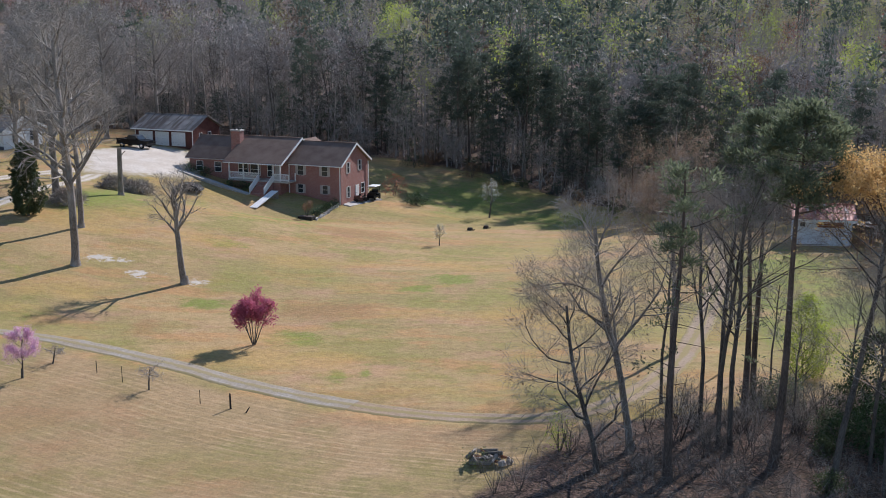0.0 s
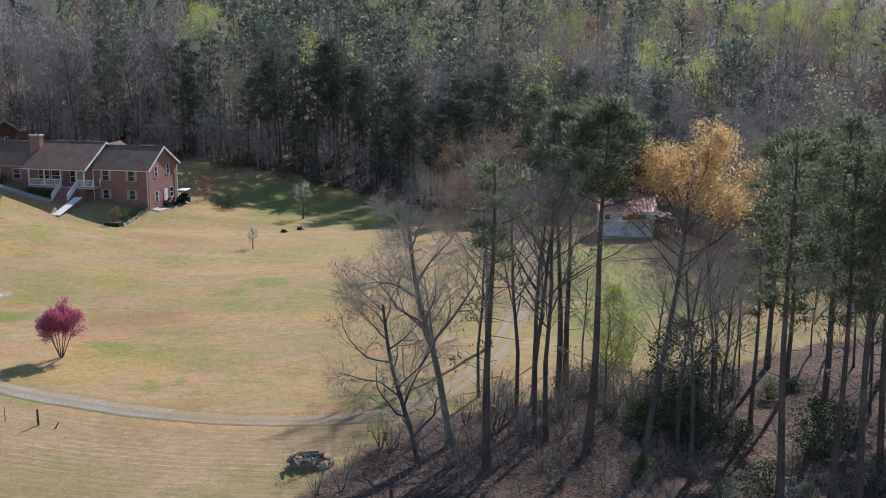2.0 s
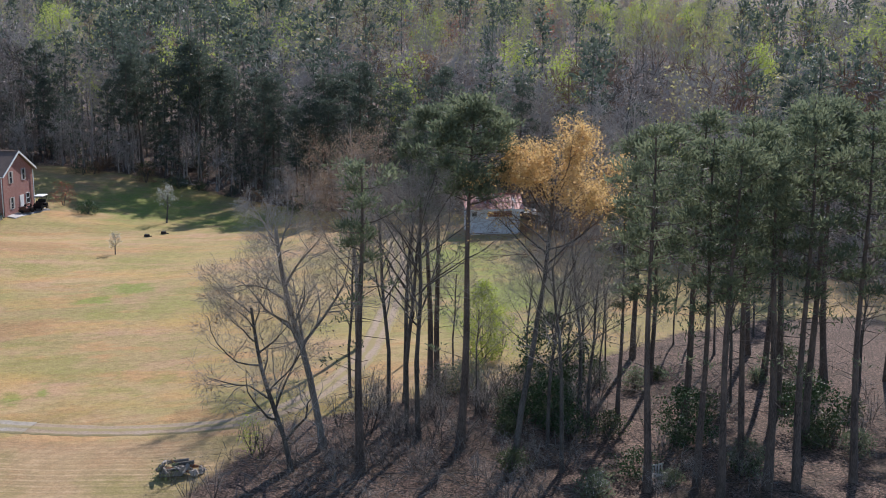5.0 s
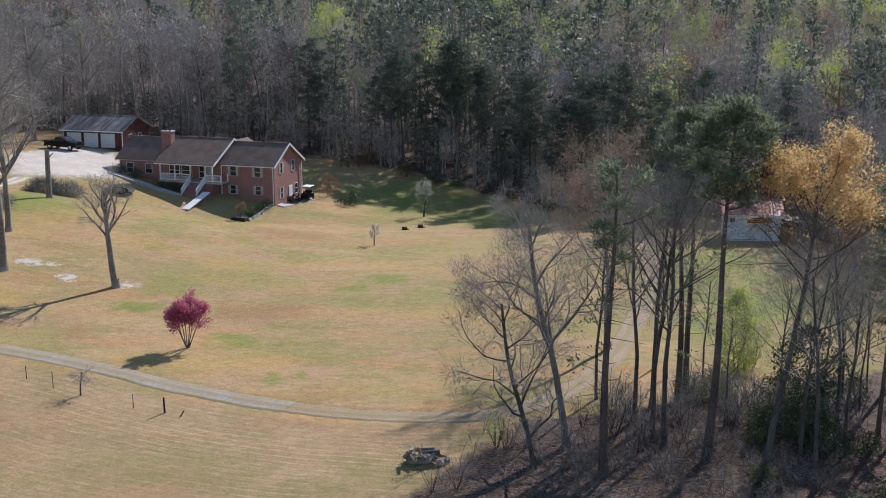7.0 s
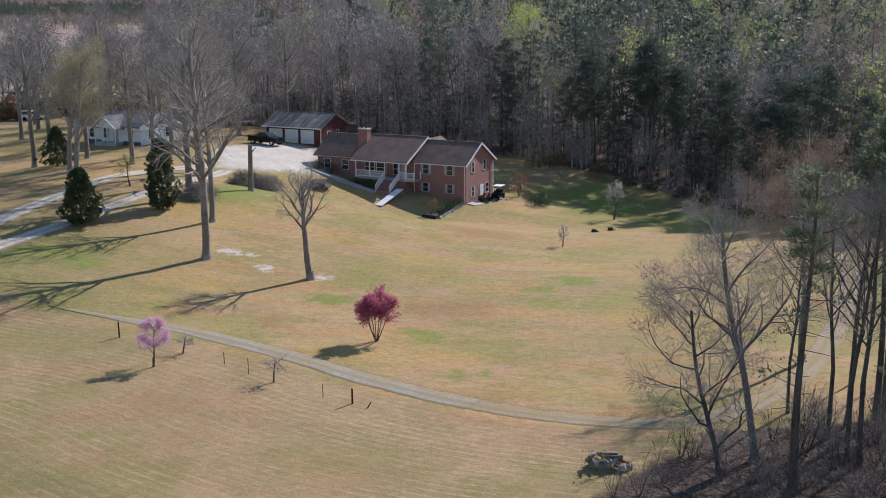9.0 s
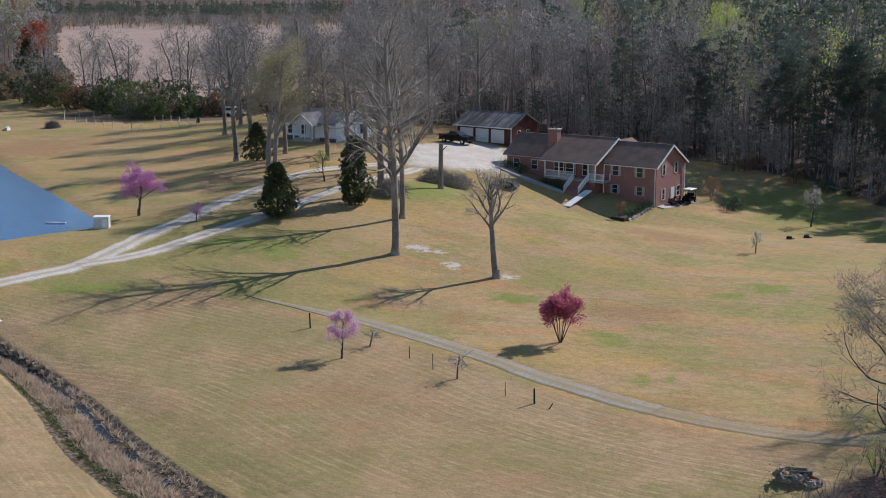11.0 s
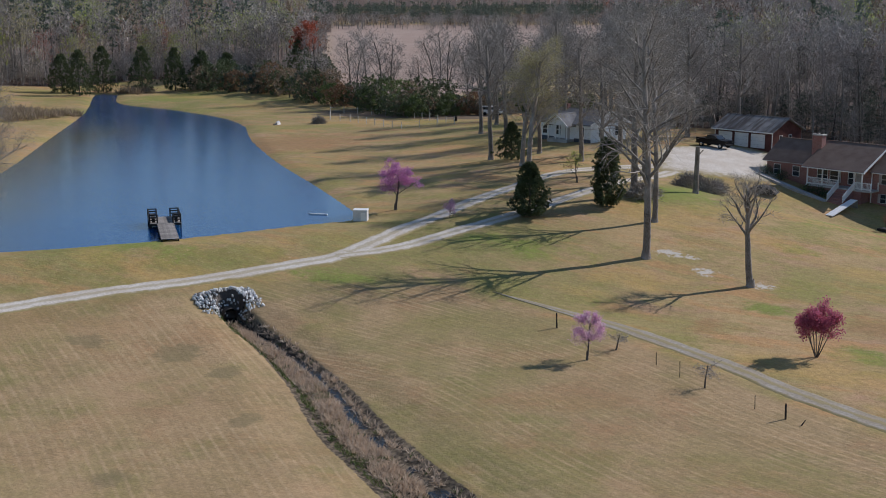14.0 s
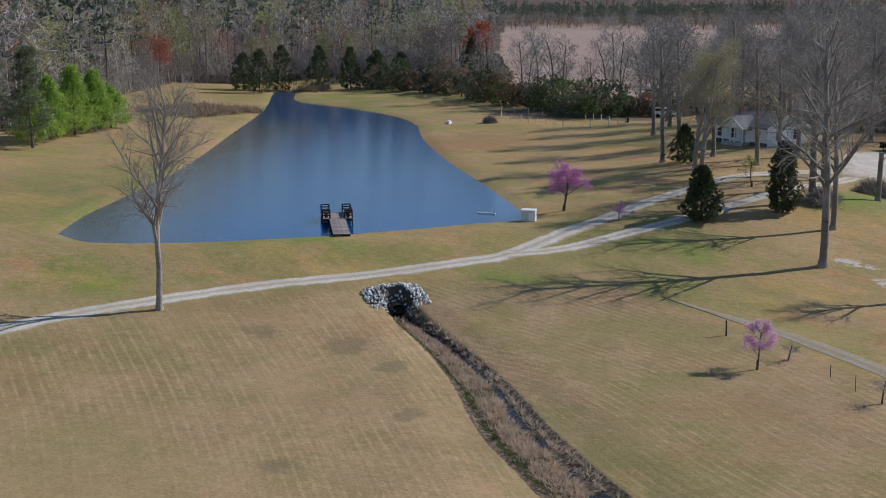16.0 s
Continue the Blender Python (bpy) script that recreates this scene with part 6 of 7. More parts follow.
def leafy_bush(name, x, y, h, half, mat, label, seed, n=260, size=0.13, many=9):
    t = thing(name, stand(x, y), label, "shrub")
    g = bush(seed, h, 6, 0.4, dict(steps=(4, 2, 1), wander=(0.1, 0.14, 0.2), lift=(0.03, 0.08, 0.06), kids=(4, 3), first=(0.3, 0.2), angle=(32, 40), ratio=(0.5, 0.55), thin=(0.6, 0.6), finest=0.008))
    link("stem", *g.wood((5, 3, 3, 3)), DARK_BARK, t)
    c, d = cloud(seed, n, 0.15, h, lambda f: half * (math.sin(math.pi * min(1, 0.15 + 0.85 * f)) ** 0.6 + 0.1), 0.5)
    link("crown", *leaves(np.random.default_rng(seed), c, many, 0.35, size), mat, t)
    return t


leafy_bush("lime_shrub", 25.8, 82, 6.0, 1.15, LIME, "tall bright yellow-green shrub behind the stand", 301, 620, 0.14, 9)
leafy_bush("lime_shrub", 27.4, 83, 4.0, 1.3, LIME, "bright yellow-green shrub behind the stand", 302, 160, 0.14, 6)
leafy_bush("lime_shrub", 7.0, 67.9, 2.3, 0.7, LIME, "small yellow-green shrub at the field edge", 303, 60, 0.1, 7)
leafy_bush("holly", 28, 73.6, 5.5, 2.1, HOLLY, "broad dark glossy evergreen shrub in the stand", 304, 520, 0.17)
leafy_bush("holly", 25.6, 67.6, 3.0, 1.4, HOLLY, "dark glossy evergreen shrub in the stand", 305, 260, 0.15)
leafy_bush("holly", 32.5, 62.6, 3.4, 1.6, HOLLY, "dark evergreen shrub under the pines", 306, 300, 0.15)
leafy_bush("holly", 41, 62, 3.2, 1.8, HOLLY, "dark evergreen shrub under the pines", 307, 260, 0.16)
for k in range(32):
    x, y, h = q.uniform(21, 48), q.uniform(55, 77), q.uniform(0.6, 2.0)
    leafy_bush("green_shrub", x, y, h, h * q.uniform(0.45, 0.7), (HOLLY, NEEDLE, CEDAR, NEEDLE)[int(q.integers(4))], "low evergreen shrub in the undergrowth of the stand", 700 + k, int(50 + h * 45), 0.12)
leafy_bush("green_shrub", 22.5, 75.5, 2.2, 1.4, NEEDLE, "dull green shrub at the edge of the stand", 308, 170, 0.12)
leafy_bush("green_shrub", 24, 70.5, 1.6, 1.2, NEEDLE, "dull green shrub under the pines", 309, 140, 0.12)
leafy_bush("green_shrub", 27.5, 58.6, 1.5, 1.2, HOLLY, "low dark shrub beside the garden benches", 310, 140, 0.12)
hq = np.random.default_rng(8)
for k in range(62):
    a = 20.5 + k * 0.3 + hq.uniform(-0.3, 0.3)
    d = 250 + 4 * math.sin(k * 2.3) + max(0, a - 29) * 8.5 + hq.uniform(-6, 4)
    h = hq.uniform(2.5, 5) if a < 27 else hq.uniform(4, 8)
    x, y = -math.sin(radians(a)) * d, math.cos(radians(a)) * d
    leafy_bush("hedge_shrub", x, y, h, h * hq.uniform(0.5, 0.75), (WOODS_NEEDLE, CEDAR, NEEDLE, BRUSH, CEDAR, DEAD, HEDGE)[int(hq.integers(7))], "dense shrub in the far hedgerow", 320 + k, 170, 0.30, 16)

# spring-green and budding crowns that stand out of the woods
for k, (x, y, h, mat, label) in enumerate([(139.1, 299.2, 27, LIME, "yellow-green"), (149.5, 294.2, 26, LIME, "yellow-green"), (74.6, 217.6, 20.5, LIME, "yellow-green"), (78.1, 200.3, 18.5, LIME, "yellow-green"), (122.6, 206.3, 20, LIME, "yellow-green"),
                                           (-11.3, 299.8, 22, LIME, "yellow-green"), (131.7, 313.5, 25, LIME, "yellow-green"), (-10.5, 280, 23, LIME, "yellow-green"), (52.4, 203.4, 18.6, DEAD, "tan-budded"), (92.7, 177.2, 17.6, PALE, "pale-budded"),
                                           (-305.8, 287.9, 16, LIME, "yellow-green"), (-260.5, 303.5, 15, RUST, "red-budded"), (-247.4, 218.4, 14, RUST, "red-budded")]):
    g = hardwood(600 + k, h, 0.22, steps=(6, 3, 2), wander=(0.05, 0.14, 0.2), lift=(0.03, 0.05, 0.03), kids=(14, 7), first=(0.4, 0.2), angle=(46, 46), ratio=(0.38, 0.55), thin=(0.45, 0.5), finest=0.02)
    tree_thing("spring_tree", stand(x, y), g, DARK_BARK, TWIG, label + " hardwood rising out of the woods", leaves(g.rng, ends_of(g), 30, 1.4, 0.27), mat)

# fallen sticks on the leaf litter
q = np.random.default_rng(77)
p = np.stack([q.uniform(4, 52, 1500), q.uniform(50, 84, 1500)], 1)
p = p[signed(p[:, 0], p[:, 1], EAST_WOODS) < -0.5]
d = q.normal(size=(len(p), 3)) * [1, 1, 0.08]
d /= np.linalg.norm(d, axis=1)[:, None]
ctr = np.stack([p[:, 0], p[:, 1], ground(p[:, 0], p[:, 1]) + 0.06], 1)
tagged(link("fallen_sticks", *blades(q, ctr, d, 1, 1.3, 0.035, 0.15), DEADWOOD), "fallen dead sticks scattered on the leaf litter", "sticks", kind="stuff")

# dark tangle of dead branches at the foot of the stand
p = np.concatenate([np.stack([q.normal(15, 5, 800), q.normal(65, 4.0, 800)], 1), np.stack([q.uniform(8, 50, 420), q.uniform(52, 78, 420)], 1)])
p = p[signed(p[:, 0], p[:, 1], EAST_WOODS) < 0.3]
ctr = np.stack([p[:, 0], p[:, 1], ground(p[:, 0], p[:, 1]) + q.uniform(0, 0.35, len(p))], 1)
d = q.normal(size=(len(p), 3)) * [1, 1, 0.45]
d /= np.linalg.norm(d, axis=1)[:, None]
tagged(link("brush_tangle", *blades(q, ctr, d, 6, 1.5, 0.035, 1.1), DEADWOOD), "low tangle of dead branches under the trees", "brush", kind="stuff")


# ---------------------------------------------------------------- dock, pump box, culvert and ditch
def dock():
    d = thing("dock", pose(-75.6, 89.2, WATER, 0, 0, 43), "weathered wooden fishing dock with railed platform and benches", "dock")
    top = 0.55
    plank = Shape().box(0, -0.065, -0.02, 1.7, 0.065, 0.02).make("plank", DOCKWOOD, d)
    plank.matrix_basis = pose(-0.85, 0.1, top)
    for k in range(1, 62):
        y = 0.1 + k * 0.142
        p = new("plank", plank.data)
        p.parent = d
        p.matrix_basis = pose(-0.85 + 0.02 * math.sin(k * 7), y, top, 0, 0, 0.4 * math.sin(k * 3))
    for k in range(30):
        wide = Shape() if k == 0 else None
        if wide:
            deck = wide.box(0, -0.065, -0.02, 3.24, 0.065, 0.02).make("deck_board", DOCKWOOD, d)
            deck.matrix_basis = pose(-1.62, 9.0, top)
        else:
            p = new("deck_board", deck.data)
            p.parent = d
            p.matrix_basis = pose(-1.62 + 0.02 * math.sin(k * 5), 9.0 + k * 0.142, top)
    for x in (-0.8, 0.8):
        Shape().box(x - 0.05, 0, top - 0.24, x + 0.05, 9.0, top - 0.025).make("beam", DARKWOOD, d)
    for y in (9.0, 13.2):
        Shape().box(-1.62, y - 0.05, top - 0.24, 1.62, y + 0.05, top - 0.025).make("beam", DARKWOOD, d)
    for x, y in ((-0.8, 2.5), (0.8, 2.5), (-0.8, 5.5), (0.8, 5.5), (-1.58, 9.1), (1.58, 9.1), (-1.58, 13.1), (1.58, 13.1), (-0.8, 9.05), (0.8, 9.05), (-0.72, 13.15), (0.72, 13.15)):
        Shape().tube((x, y, -1.6), (x, y, top + (0.9 if y > 8.5 else 0.0)), 0.08, 0.075, 8).make("post", DARKWOOD, d)
    for s in (-1, 1):
        for z in (0.35, 0.62, 0.88):
            Shape().box(s * 1.58 - 0.03, 9.1, top + z - 0.06, s * 1.58 + 0.03, 13.1, top + z + 0.06).make("rail", DARKWOOD, d)
            for y in (9.1, 13.13):
                Shape().box(s * 0.72, y - 0.03, top + z - 0.06, s * 1.58, y + 0.03, top + z + 0.06).make("rail", DARKWOOD, d)
        bench = Shape().box(s * 1.16 - 0.22, 9.5, top + 0.42, s * 1.16 + 0.22, 12.7, top + 0.47).make("bench", DARKWOOD, d, "dark built-in bench")
        for y in (9.7, 12.5):
            Shape().box(s * 1.16 - 0.15, y - 0.04, top + 0.02, s * 1.16 + 0.15, y + 0.04, top + 0.42).make("bench_leg", DARKWOOD, bench)
    return d


dock()


def pump_box():
    x, y = -65.2, 107.6
    b = thing("pump_box", pose(x, y, high(x, y), 0, 0, 22), "small pale metal pump box at the pond's corner", "box")
    Shape().box(-0.75, -0.6, -0.3, 0.75, 0.6, 1.15, 0.03).make("body", TIN_PALE, b)
    lid = Shape().box(-0.8, -0.65, 1.15, 0.8, 0.65, 1.22, 0.02).make("lid", WHITE, b)
    Shape().box(0.1, -0.63, 0.1, 0.6, -0.602, 0.95).make("hatch", WHITE, b)
    Shape().tube((-0.75, 0.2, 0.2), (-1.6, 0.6, -0.5), 0.06).make("pipe", TIN_PALE, b)


TIN_PALE = plain("pale_sheet_metal", (0.50, 0.51, 0.52), (0.64, 0.64, 0.63), 0.5, coarse=1.5, vary=0)
pump_box()
tagged(Shape().box(-1.1, -0.12, -0.05, 1.1, 0.12, 0.12, 0.03).make("floating_plank", WHITE, None, "", pose(-72.3, 110.2, WATER, 0, 0, 12)), "pale plank floating on the pond", "plank")


def culvert():
    cx, cy = -60.9, 79.2
    turn = math.degrees(math.atan2(-2.5, 3.5))
    z = high(cx, cy)
    c = thing("culvert", pose(cx, cy, z, 0, 0, turn), "dark corrugated culvert pipe in a bank of pale riprap", "culvert")
    n, rings_n = 20, 15
    v, f = [], []
    for k in range(rings_n):
        r = 0.60 + 0.03 * (k % 2)
        for i in range(n):
            a = 2 * math.pi * i / n
            v.append((-2.9 + k * 0.2, r * math.cos(a), 0.45 + r * math.sin(a)))
    f = [(k * n + i, k * n + (i + 1) % n, (k + 1) * n + (i + 1) % n, (k + 1) * n + i) for k in range(rings_n - 1) for i in range(n)]
    link("pipe", v, f, SOIL, c)
    tagged(c.children[-1], "dark corrugated pipe")

    def bank(lx, ly):
        """Height of the stone bank over the pipe's mouth."""
        return max(0.0, 1.0 - max(0.0, abs(ly) - 0.8) * 0.5) * (1 - smooth(-1.3, -0.5, lx) * (1 if abs(ly) < 1.0 else 0.0)) * (1 - smooth(-0.6, 1.2, lx)) * smooth(-4.2, -1.4, lx)

    nx, ny = 16, 22
    mv = [(-4.2 + 4.2 * i / (nx - 1), -3.6 + 7.2 * j / (ny - 1)) for i in range(nx) for j in range(ny)]
    mv = [(x, y, float(bank(x, y)) + high(*(c.matrix_basis @ Vector((x, y, 0))).xy) - z - 0.08) for x, y in mv]
    link("earth_bank", mv, [(i * ny + j, (i + 1) * ny + j, (i + 1) * ny + j + 1, i * ny + j + 1) for i in range(nx - 1) for j in range(ny - 1)], SOIL, c)
    # black disc added inside the pipe in place of its inner darkness
    Shape().tube((-1.2, 0, 0.45), (-1.0, 0, 0.45), 0.62, 0.62, 20).make("pipe_depth", RUBBER, c)
    kinds = []
    for k in range(6):
        bm = bmesh.new()
        bmesh.ops.create_icosphere(bm, subdivisions=1, radius=1)
        q = np.random.default_rng(400 + k)
        for p in bm.verts:
            p.co = Vector(np.array(p.co) * q.uniform(0.7, 1.15) * np.array([1, 0.8, 0.62]))
        me = bpy.data.meshes.new("stone")
        bm.to_mesh(me)
        bm.free()
        me.materials.append(STONE)
        kinds.append(me)
    q = np.random.default_rng(9)
    made = 0
    spots_for = [(-2.7 + i * 0.27 + q.uniform(-0.1, 0.1), -3.1 + j * 0.27 + q.uniform(-0.1, 0.1)) for i in range(15) for j in range(24) if abs(-3.1 + j * 0.27) < 2.75]
    for lx, ly in spots_for:
        if (abs(ly) < 0.8 and lx > -0.75) or abs(ly) > 3.2 - 0.3 * abs(lx + 0.6) or (lx > 0.2 and abs(ly) > 2.6):
            continue
        w = c.matrix_basis @ Vector((lx, ly, 0))
        s = q.uniform(0.11, 0.2)
        o = new("stone", kinds[made % 6])
        o.parent = c
        over = float(bank(lx, ly))
        o.matrix_basis = Matrix.LocRotScale((lx, ly, high(w.x, w.y) - z + 0.06 + over), Euler(q.uniform(0, 6, 3)), (s, s, s))
        made += 1


culvert()


def ditch_cover():
    """Dry reeds and green tufts along the ditch, and its thread of water."""
    q = np.random.default_rng(14)
    line = np.array(DITCH)
    line = line[(line[:, 1] > 44)]
    c, g = [], []
    for k in range(5200):
        f = q.uniform(0.03, 1)
        i = min(int(f * (len(line) - 1)), len(line) - 2)
        w = f * (len(line) - 1) - i
        d = unit(line[i + 1] - line[i])
        half = 1.2 + 0.9 * f
        off = q.normal(-0.1, 0.55) * half
        if abs(off) > half * 1.15 or 0.3 < off / half < 0.75:
            continue
        p = line[i] * (1 - w) + line[i + 1] * w + np.array([-d[1], d[0]]) * off
        patch = math.sin(f * 41 + 1.5 * math.sin(f * 97)) + q.normal(0, 0.5)
        (g if patch > 0.95 or off < -0.8 * half else c).append(p)
    for pts, name, mat, label, ln in ((c, "ditch_reeds", REED, "dry tan reeds filling the ditch", 0.5), (g, "ditch_weeds", DITCHGREEN, "dark green weeds along the ditch", 0.3)):
        p = np.array(pts)
        z = ground(p[:, 0], p[:, 1])
        ctr = np.stack([p[:, 0], p[:, 1], z], 1)
        v, f = blades(q, ctr, np.tile([0.0, 0.0, 1.0], (len(p), 1)), 9, ln, 0.05, 1.5)
        tagged(link(name, v, f, mat), label, "reeds", kind="stuff")
    d = np.gradient(line, axis=0)
    d /= np.hypot(d[:, 0], d[:, 1])[:, None]
    side = np.stack([-d[:, 1], d[:, 0]], 1)
    u = np.linspace(0, 1, len(line))
    mid = line + side * ((0.5 * (1.3 + 1.1 * u)) * smooth(0.03, 0.25, u))[:, None]
    half = 0.5 + 0.16 * np.sin(np.arange(len(line)) * 1.1)
    half = np.where(u < 0.12, 0.9, half)
    zz = ground(mid[:, 0], mid[:, 1])
    zz = np.minimum.accumulate(zz + 0.12)
    v = np.vstack([np.column_stack([mid + side * half[:, None], zz]), np.column_stack([mid - side * half[:, None], zz])])
    n = len(line)
    f = np.array([(i, i + 1, n + i + 1, n + i) for i in range(n - 1)])
    tagged(link("stream_water", v, f, water_material("stream_surface", (0.012, 0.013, 0.012), 0.6, 0.08)), "dark shallow stream in the ditch", "water", kind="structure")


DITCHGREEN = leafy("ditch_weed", (0.05, 0.075, 0.02), (0.20, 0.23, 0.075), 0.3)
ditch_cover()


# ---------------------------------------------------------------- posts, shrubs and small things of the field
def post(x, y, h, r=0.06):
    t = thing("fence_post", pose(x, y, high(x, y), 2, -1, 0), "old dark wooden fence post in the mown field", "post", "field posts")
    Shape().tube((0, 0, -0.3), (0, 0, h), r, r * 0.85, 8).make("post", DARKWOOD, t)
    Shape().tube((0, 0, h), (0, 0, h + 0.03), r * 0.85, r * 0.4, 8).make("cap", DARKWOOD, t)


for x, y, h, r in ((-14, 75.4, 1.05, 0.07), (-35, 88.3, 1.25, 0.07), (-25, 83.1, 0.95, 0.03), (-16.2, 76.4, 0.95, 0.025), (-22.6, 81.0, 1.2, 0.025)):
    post(x, y, h, r)
droop = dict(steps=(4, 4, 3, 1), wander=(0.1, 0.2, 0.22, 0.2), lift=(0.03, -0.06, -0.1, -0.1), kids=(11, 8, 6), first=(0.5, 0.2, 0.1), angle=(62, 46, 44), ratio=(0.95, 0.55, 0.5), thin=(0.6, 0.55, 0.6), finest=0.006)
for x, y, h, seed in ((-20.3, 79.2, 2.3, 441), (-28.9, 85.2, 1.7, 443)):
    g = Growth(seed)
    g.branch(np.array([0, 0, -0.1]), unit(np.array([0.15, 0, 1.0])), h * 0.75, 0.07, 0, droop)
    tree_thing("weeping_shrub", stand(x, y), g, DARK_BARK, TWIG, "small bare weeping shrub in the mown field", category="shrub", split=1)
t = thing("fallen_stick", pose(-12.9, 74.7, high(-12.9, 74.7), 0, 0, 40), "short dark stick standing askew in the grass", "stick")
Shape().tube((0, 0, -0.05), (0.3, 0.0, 0.35), 0.05, 0.03, 6).make("stick", DARKWOOD, t)


def debris():
    x, y = 2.7, 65.6
    d = thing("debris_pile", pose(x, y, high(x, y)), "pile of old stumps, roots and broken planks", "debris")
    q = np.random.default_rng(17)
    for k in range(22):
        a, r = q.uniform(0, 6.28), q.uniform(0, 0.9)
        p = np.array([math.cos(a) * r * 1.5, math.sin(a) * r * 0.7, q.uniform(0.1, 0.75)])
        w = q.normal(size=3) * [1, 0.6, 0.25]
        w = unit(w) * q.uniform(0.4, 1.3)
        Shape().tube(p - w / 2, p + w / 2, q.uniform(0.05, 0.17), q.uniform(0.03, 0.1), 7).make("log", (GREY_BARK, PALE_BARK, PALE_BARK, DARK_BARK, RUSTPANEL)[k % 5], d)
    for k in range(9):
        p = np.array([q.uniform(0.3, 1.8), q.uniform(-0.7, 0.4), q.uniform(0.0, 0.3)])
        bm = Shape()
        s = q.uniform(0.12, 0.28)
        bm.tube(p, p + np.array([q.normal(0, 0.1), q.normal(0, 0.1), s]), s, s * 0.6, 6)
        bm.make("stump_chunk", PALE_BARK, d)
    Shape().box(-1.2, -0.35, 0.1, 0.1, 0.4, 0.42, 0.06).make("rotten_box", DOCKWOOD, d, "collapsed grey timber frame")
    c, _ = cloud(18, 70, 0.1, 0.9, lambda f: 0.8)
    link("vine", *leaves(q, c[::2] + np.array([-0.9, -0.5, 0]), 6, 0.25, 0.08), HEDGE, d, "dull green creeping vine")


debris()


def garden_bench(x, y, turn):
    b = thing("garden_bench", pose(x, y, high(x, y), 0, 0, turn), "weathered slatted bench under the pines", "bench", "garden benches")
    for k in range(4):
        Shape().box(-0.7, -0.25 + k * 0.13, 0.42, 0.7, -0.16 + k * 0.13, 0.45).make("seat_slat", PALEWOOD, b)
    for k in range(7):
        px = -0.6 + k * 0.2
        Shape().box(px - 0.045, 0.27, 0.45, px + 0.045, 0.3, 0.88).make("back_slat", PALEWOOD, b)
    Shape().box(-0.7, 0.26, 0.84, 0.7, 0.31, 0.92).make("top_rail", PALEWOOD, b)
    for px in (-0.65, 0.65):
        for py in (-0.22, 0.28):
            Shape().box(px - 0.035, py - 0.035, 0, px + 0.035, py + 0.035, 0.44).make("leg", PALEWOOD, b)


PALEWOOD = plain("pale_weathered_wood", (0.36, 0.34, 0.30), (0.52, 0.50, 0.45), 0.8, vary=0.2)
garden_bench(24.6, 57.2, 25)
garden_bench(28.2, 57.6, 10)


# ---------------------------------------------------------------- beside the house
def pickup():
    x, y = -45.6, 177.3
    z = high(x, y) + 0.06
    p = thing("pickup_truck", pose(x, y, z, 0, 0, -28), "black crew-cab pickup parked in front of the garage", "truck")
    body = Shape()
    body.extrude([(-2.85, 0.5), (2.8, 0.5), (2.9, 0.75), (2.85, 1.15), (1.35, 1.25), (-0.85, 1.25), (-2.85, 1.25)], "y", -0.95, 0.95)
    body.make("body", CARBLACK, p)
    cab = Shape().extrude([(-1.0, 1.24), (1.4, 1.24), (0.65, 1.83), (-0.75, 1.86)], "y", -0.82, 0.82).make("cab", CARBLACK, p)
    for s in (-1, 1):
        Shape().extrude([(-0.85, 1.3), (1.15, 1.3), (0.6, 1.75), (-0.7, 1.77)], "y", s * 0.822, s * 0.835).make("side_window", GLASS, cab)
    Shape().hexa([(1.42, -0.72, 1.28), (1.43, -0.72, 1.28), (1.43, 0.72, 1.28), (1.42, 0.72, 1.28), (0.72, -0.68, 1.8), (0.73, -0.68, 1.8), (0.73, 0.68, 1.8), (0.72, 0.68, 1.8)]).make("windscreen", GLASS, cab)
    Shape().box(-2.8, -0.78, 1.22, -1.05, 0.78, 1.26).make("bed_liner", RUBBER, p)
    for s in (-1, 1):
        Shape().box(-2.85, s * 0.95 - 0.08, 1.25, -1.0, s * 0.95 + 0.0 if s > 0 else s * 0.95 + 0.08, 1.36).make("bed_rail", CARBLACK, p)
        Shape().box(2.86, s * 0.7 - 0.2, 0.85, 2.91, s * 0.7 + 0.2, 1.05).make("headlight", CHROME, p)
        Shape().box(0.95, s * 0.98 - 0.08, 1.25, 1.1, s * 0.98 + 0.08, 1.42).make("mirror", CARBLACK, p)
    Shape().box(2.8, -0.95, 0.45, 3.0, 0.95, 0.7, 0.03).make("front_bumper", RUBBER, p)
    Shape().box(-3.0, -0.95, 0.5, -2.84, 0.95, 0.72, 0.03).make("rear_bumper", RUBBER, p)
    for wx in (-1.85, 1.9):
        for s in (-1, 1):
            tyre = Shape().tube((wx, s * 0.72, 0.4), (wx, s * 0.98, 0.4), 0.4, 0.4, 18).make("wheel", RUBBER, p)
            Shape().tube((wx, s * 0.981, 0.4), (wx, s * 0.995, 0.4), 0.25, 0.2, 12).make("rim", CHROME, tyre)


pickup()


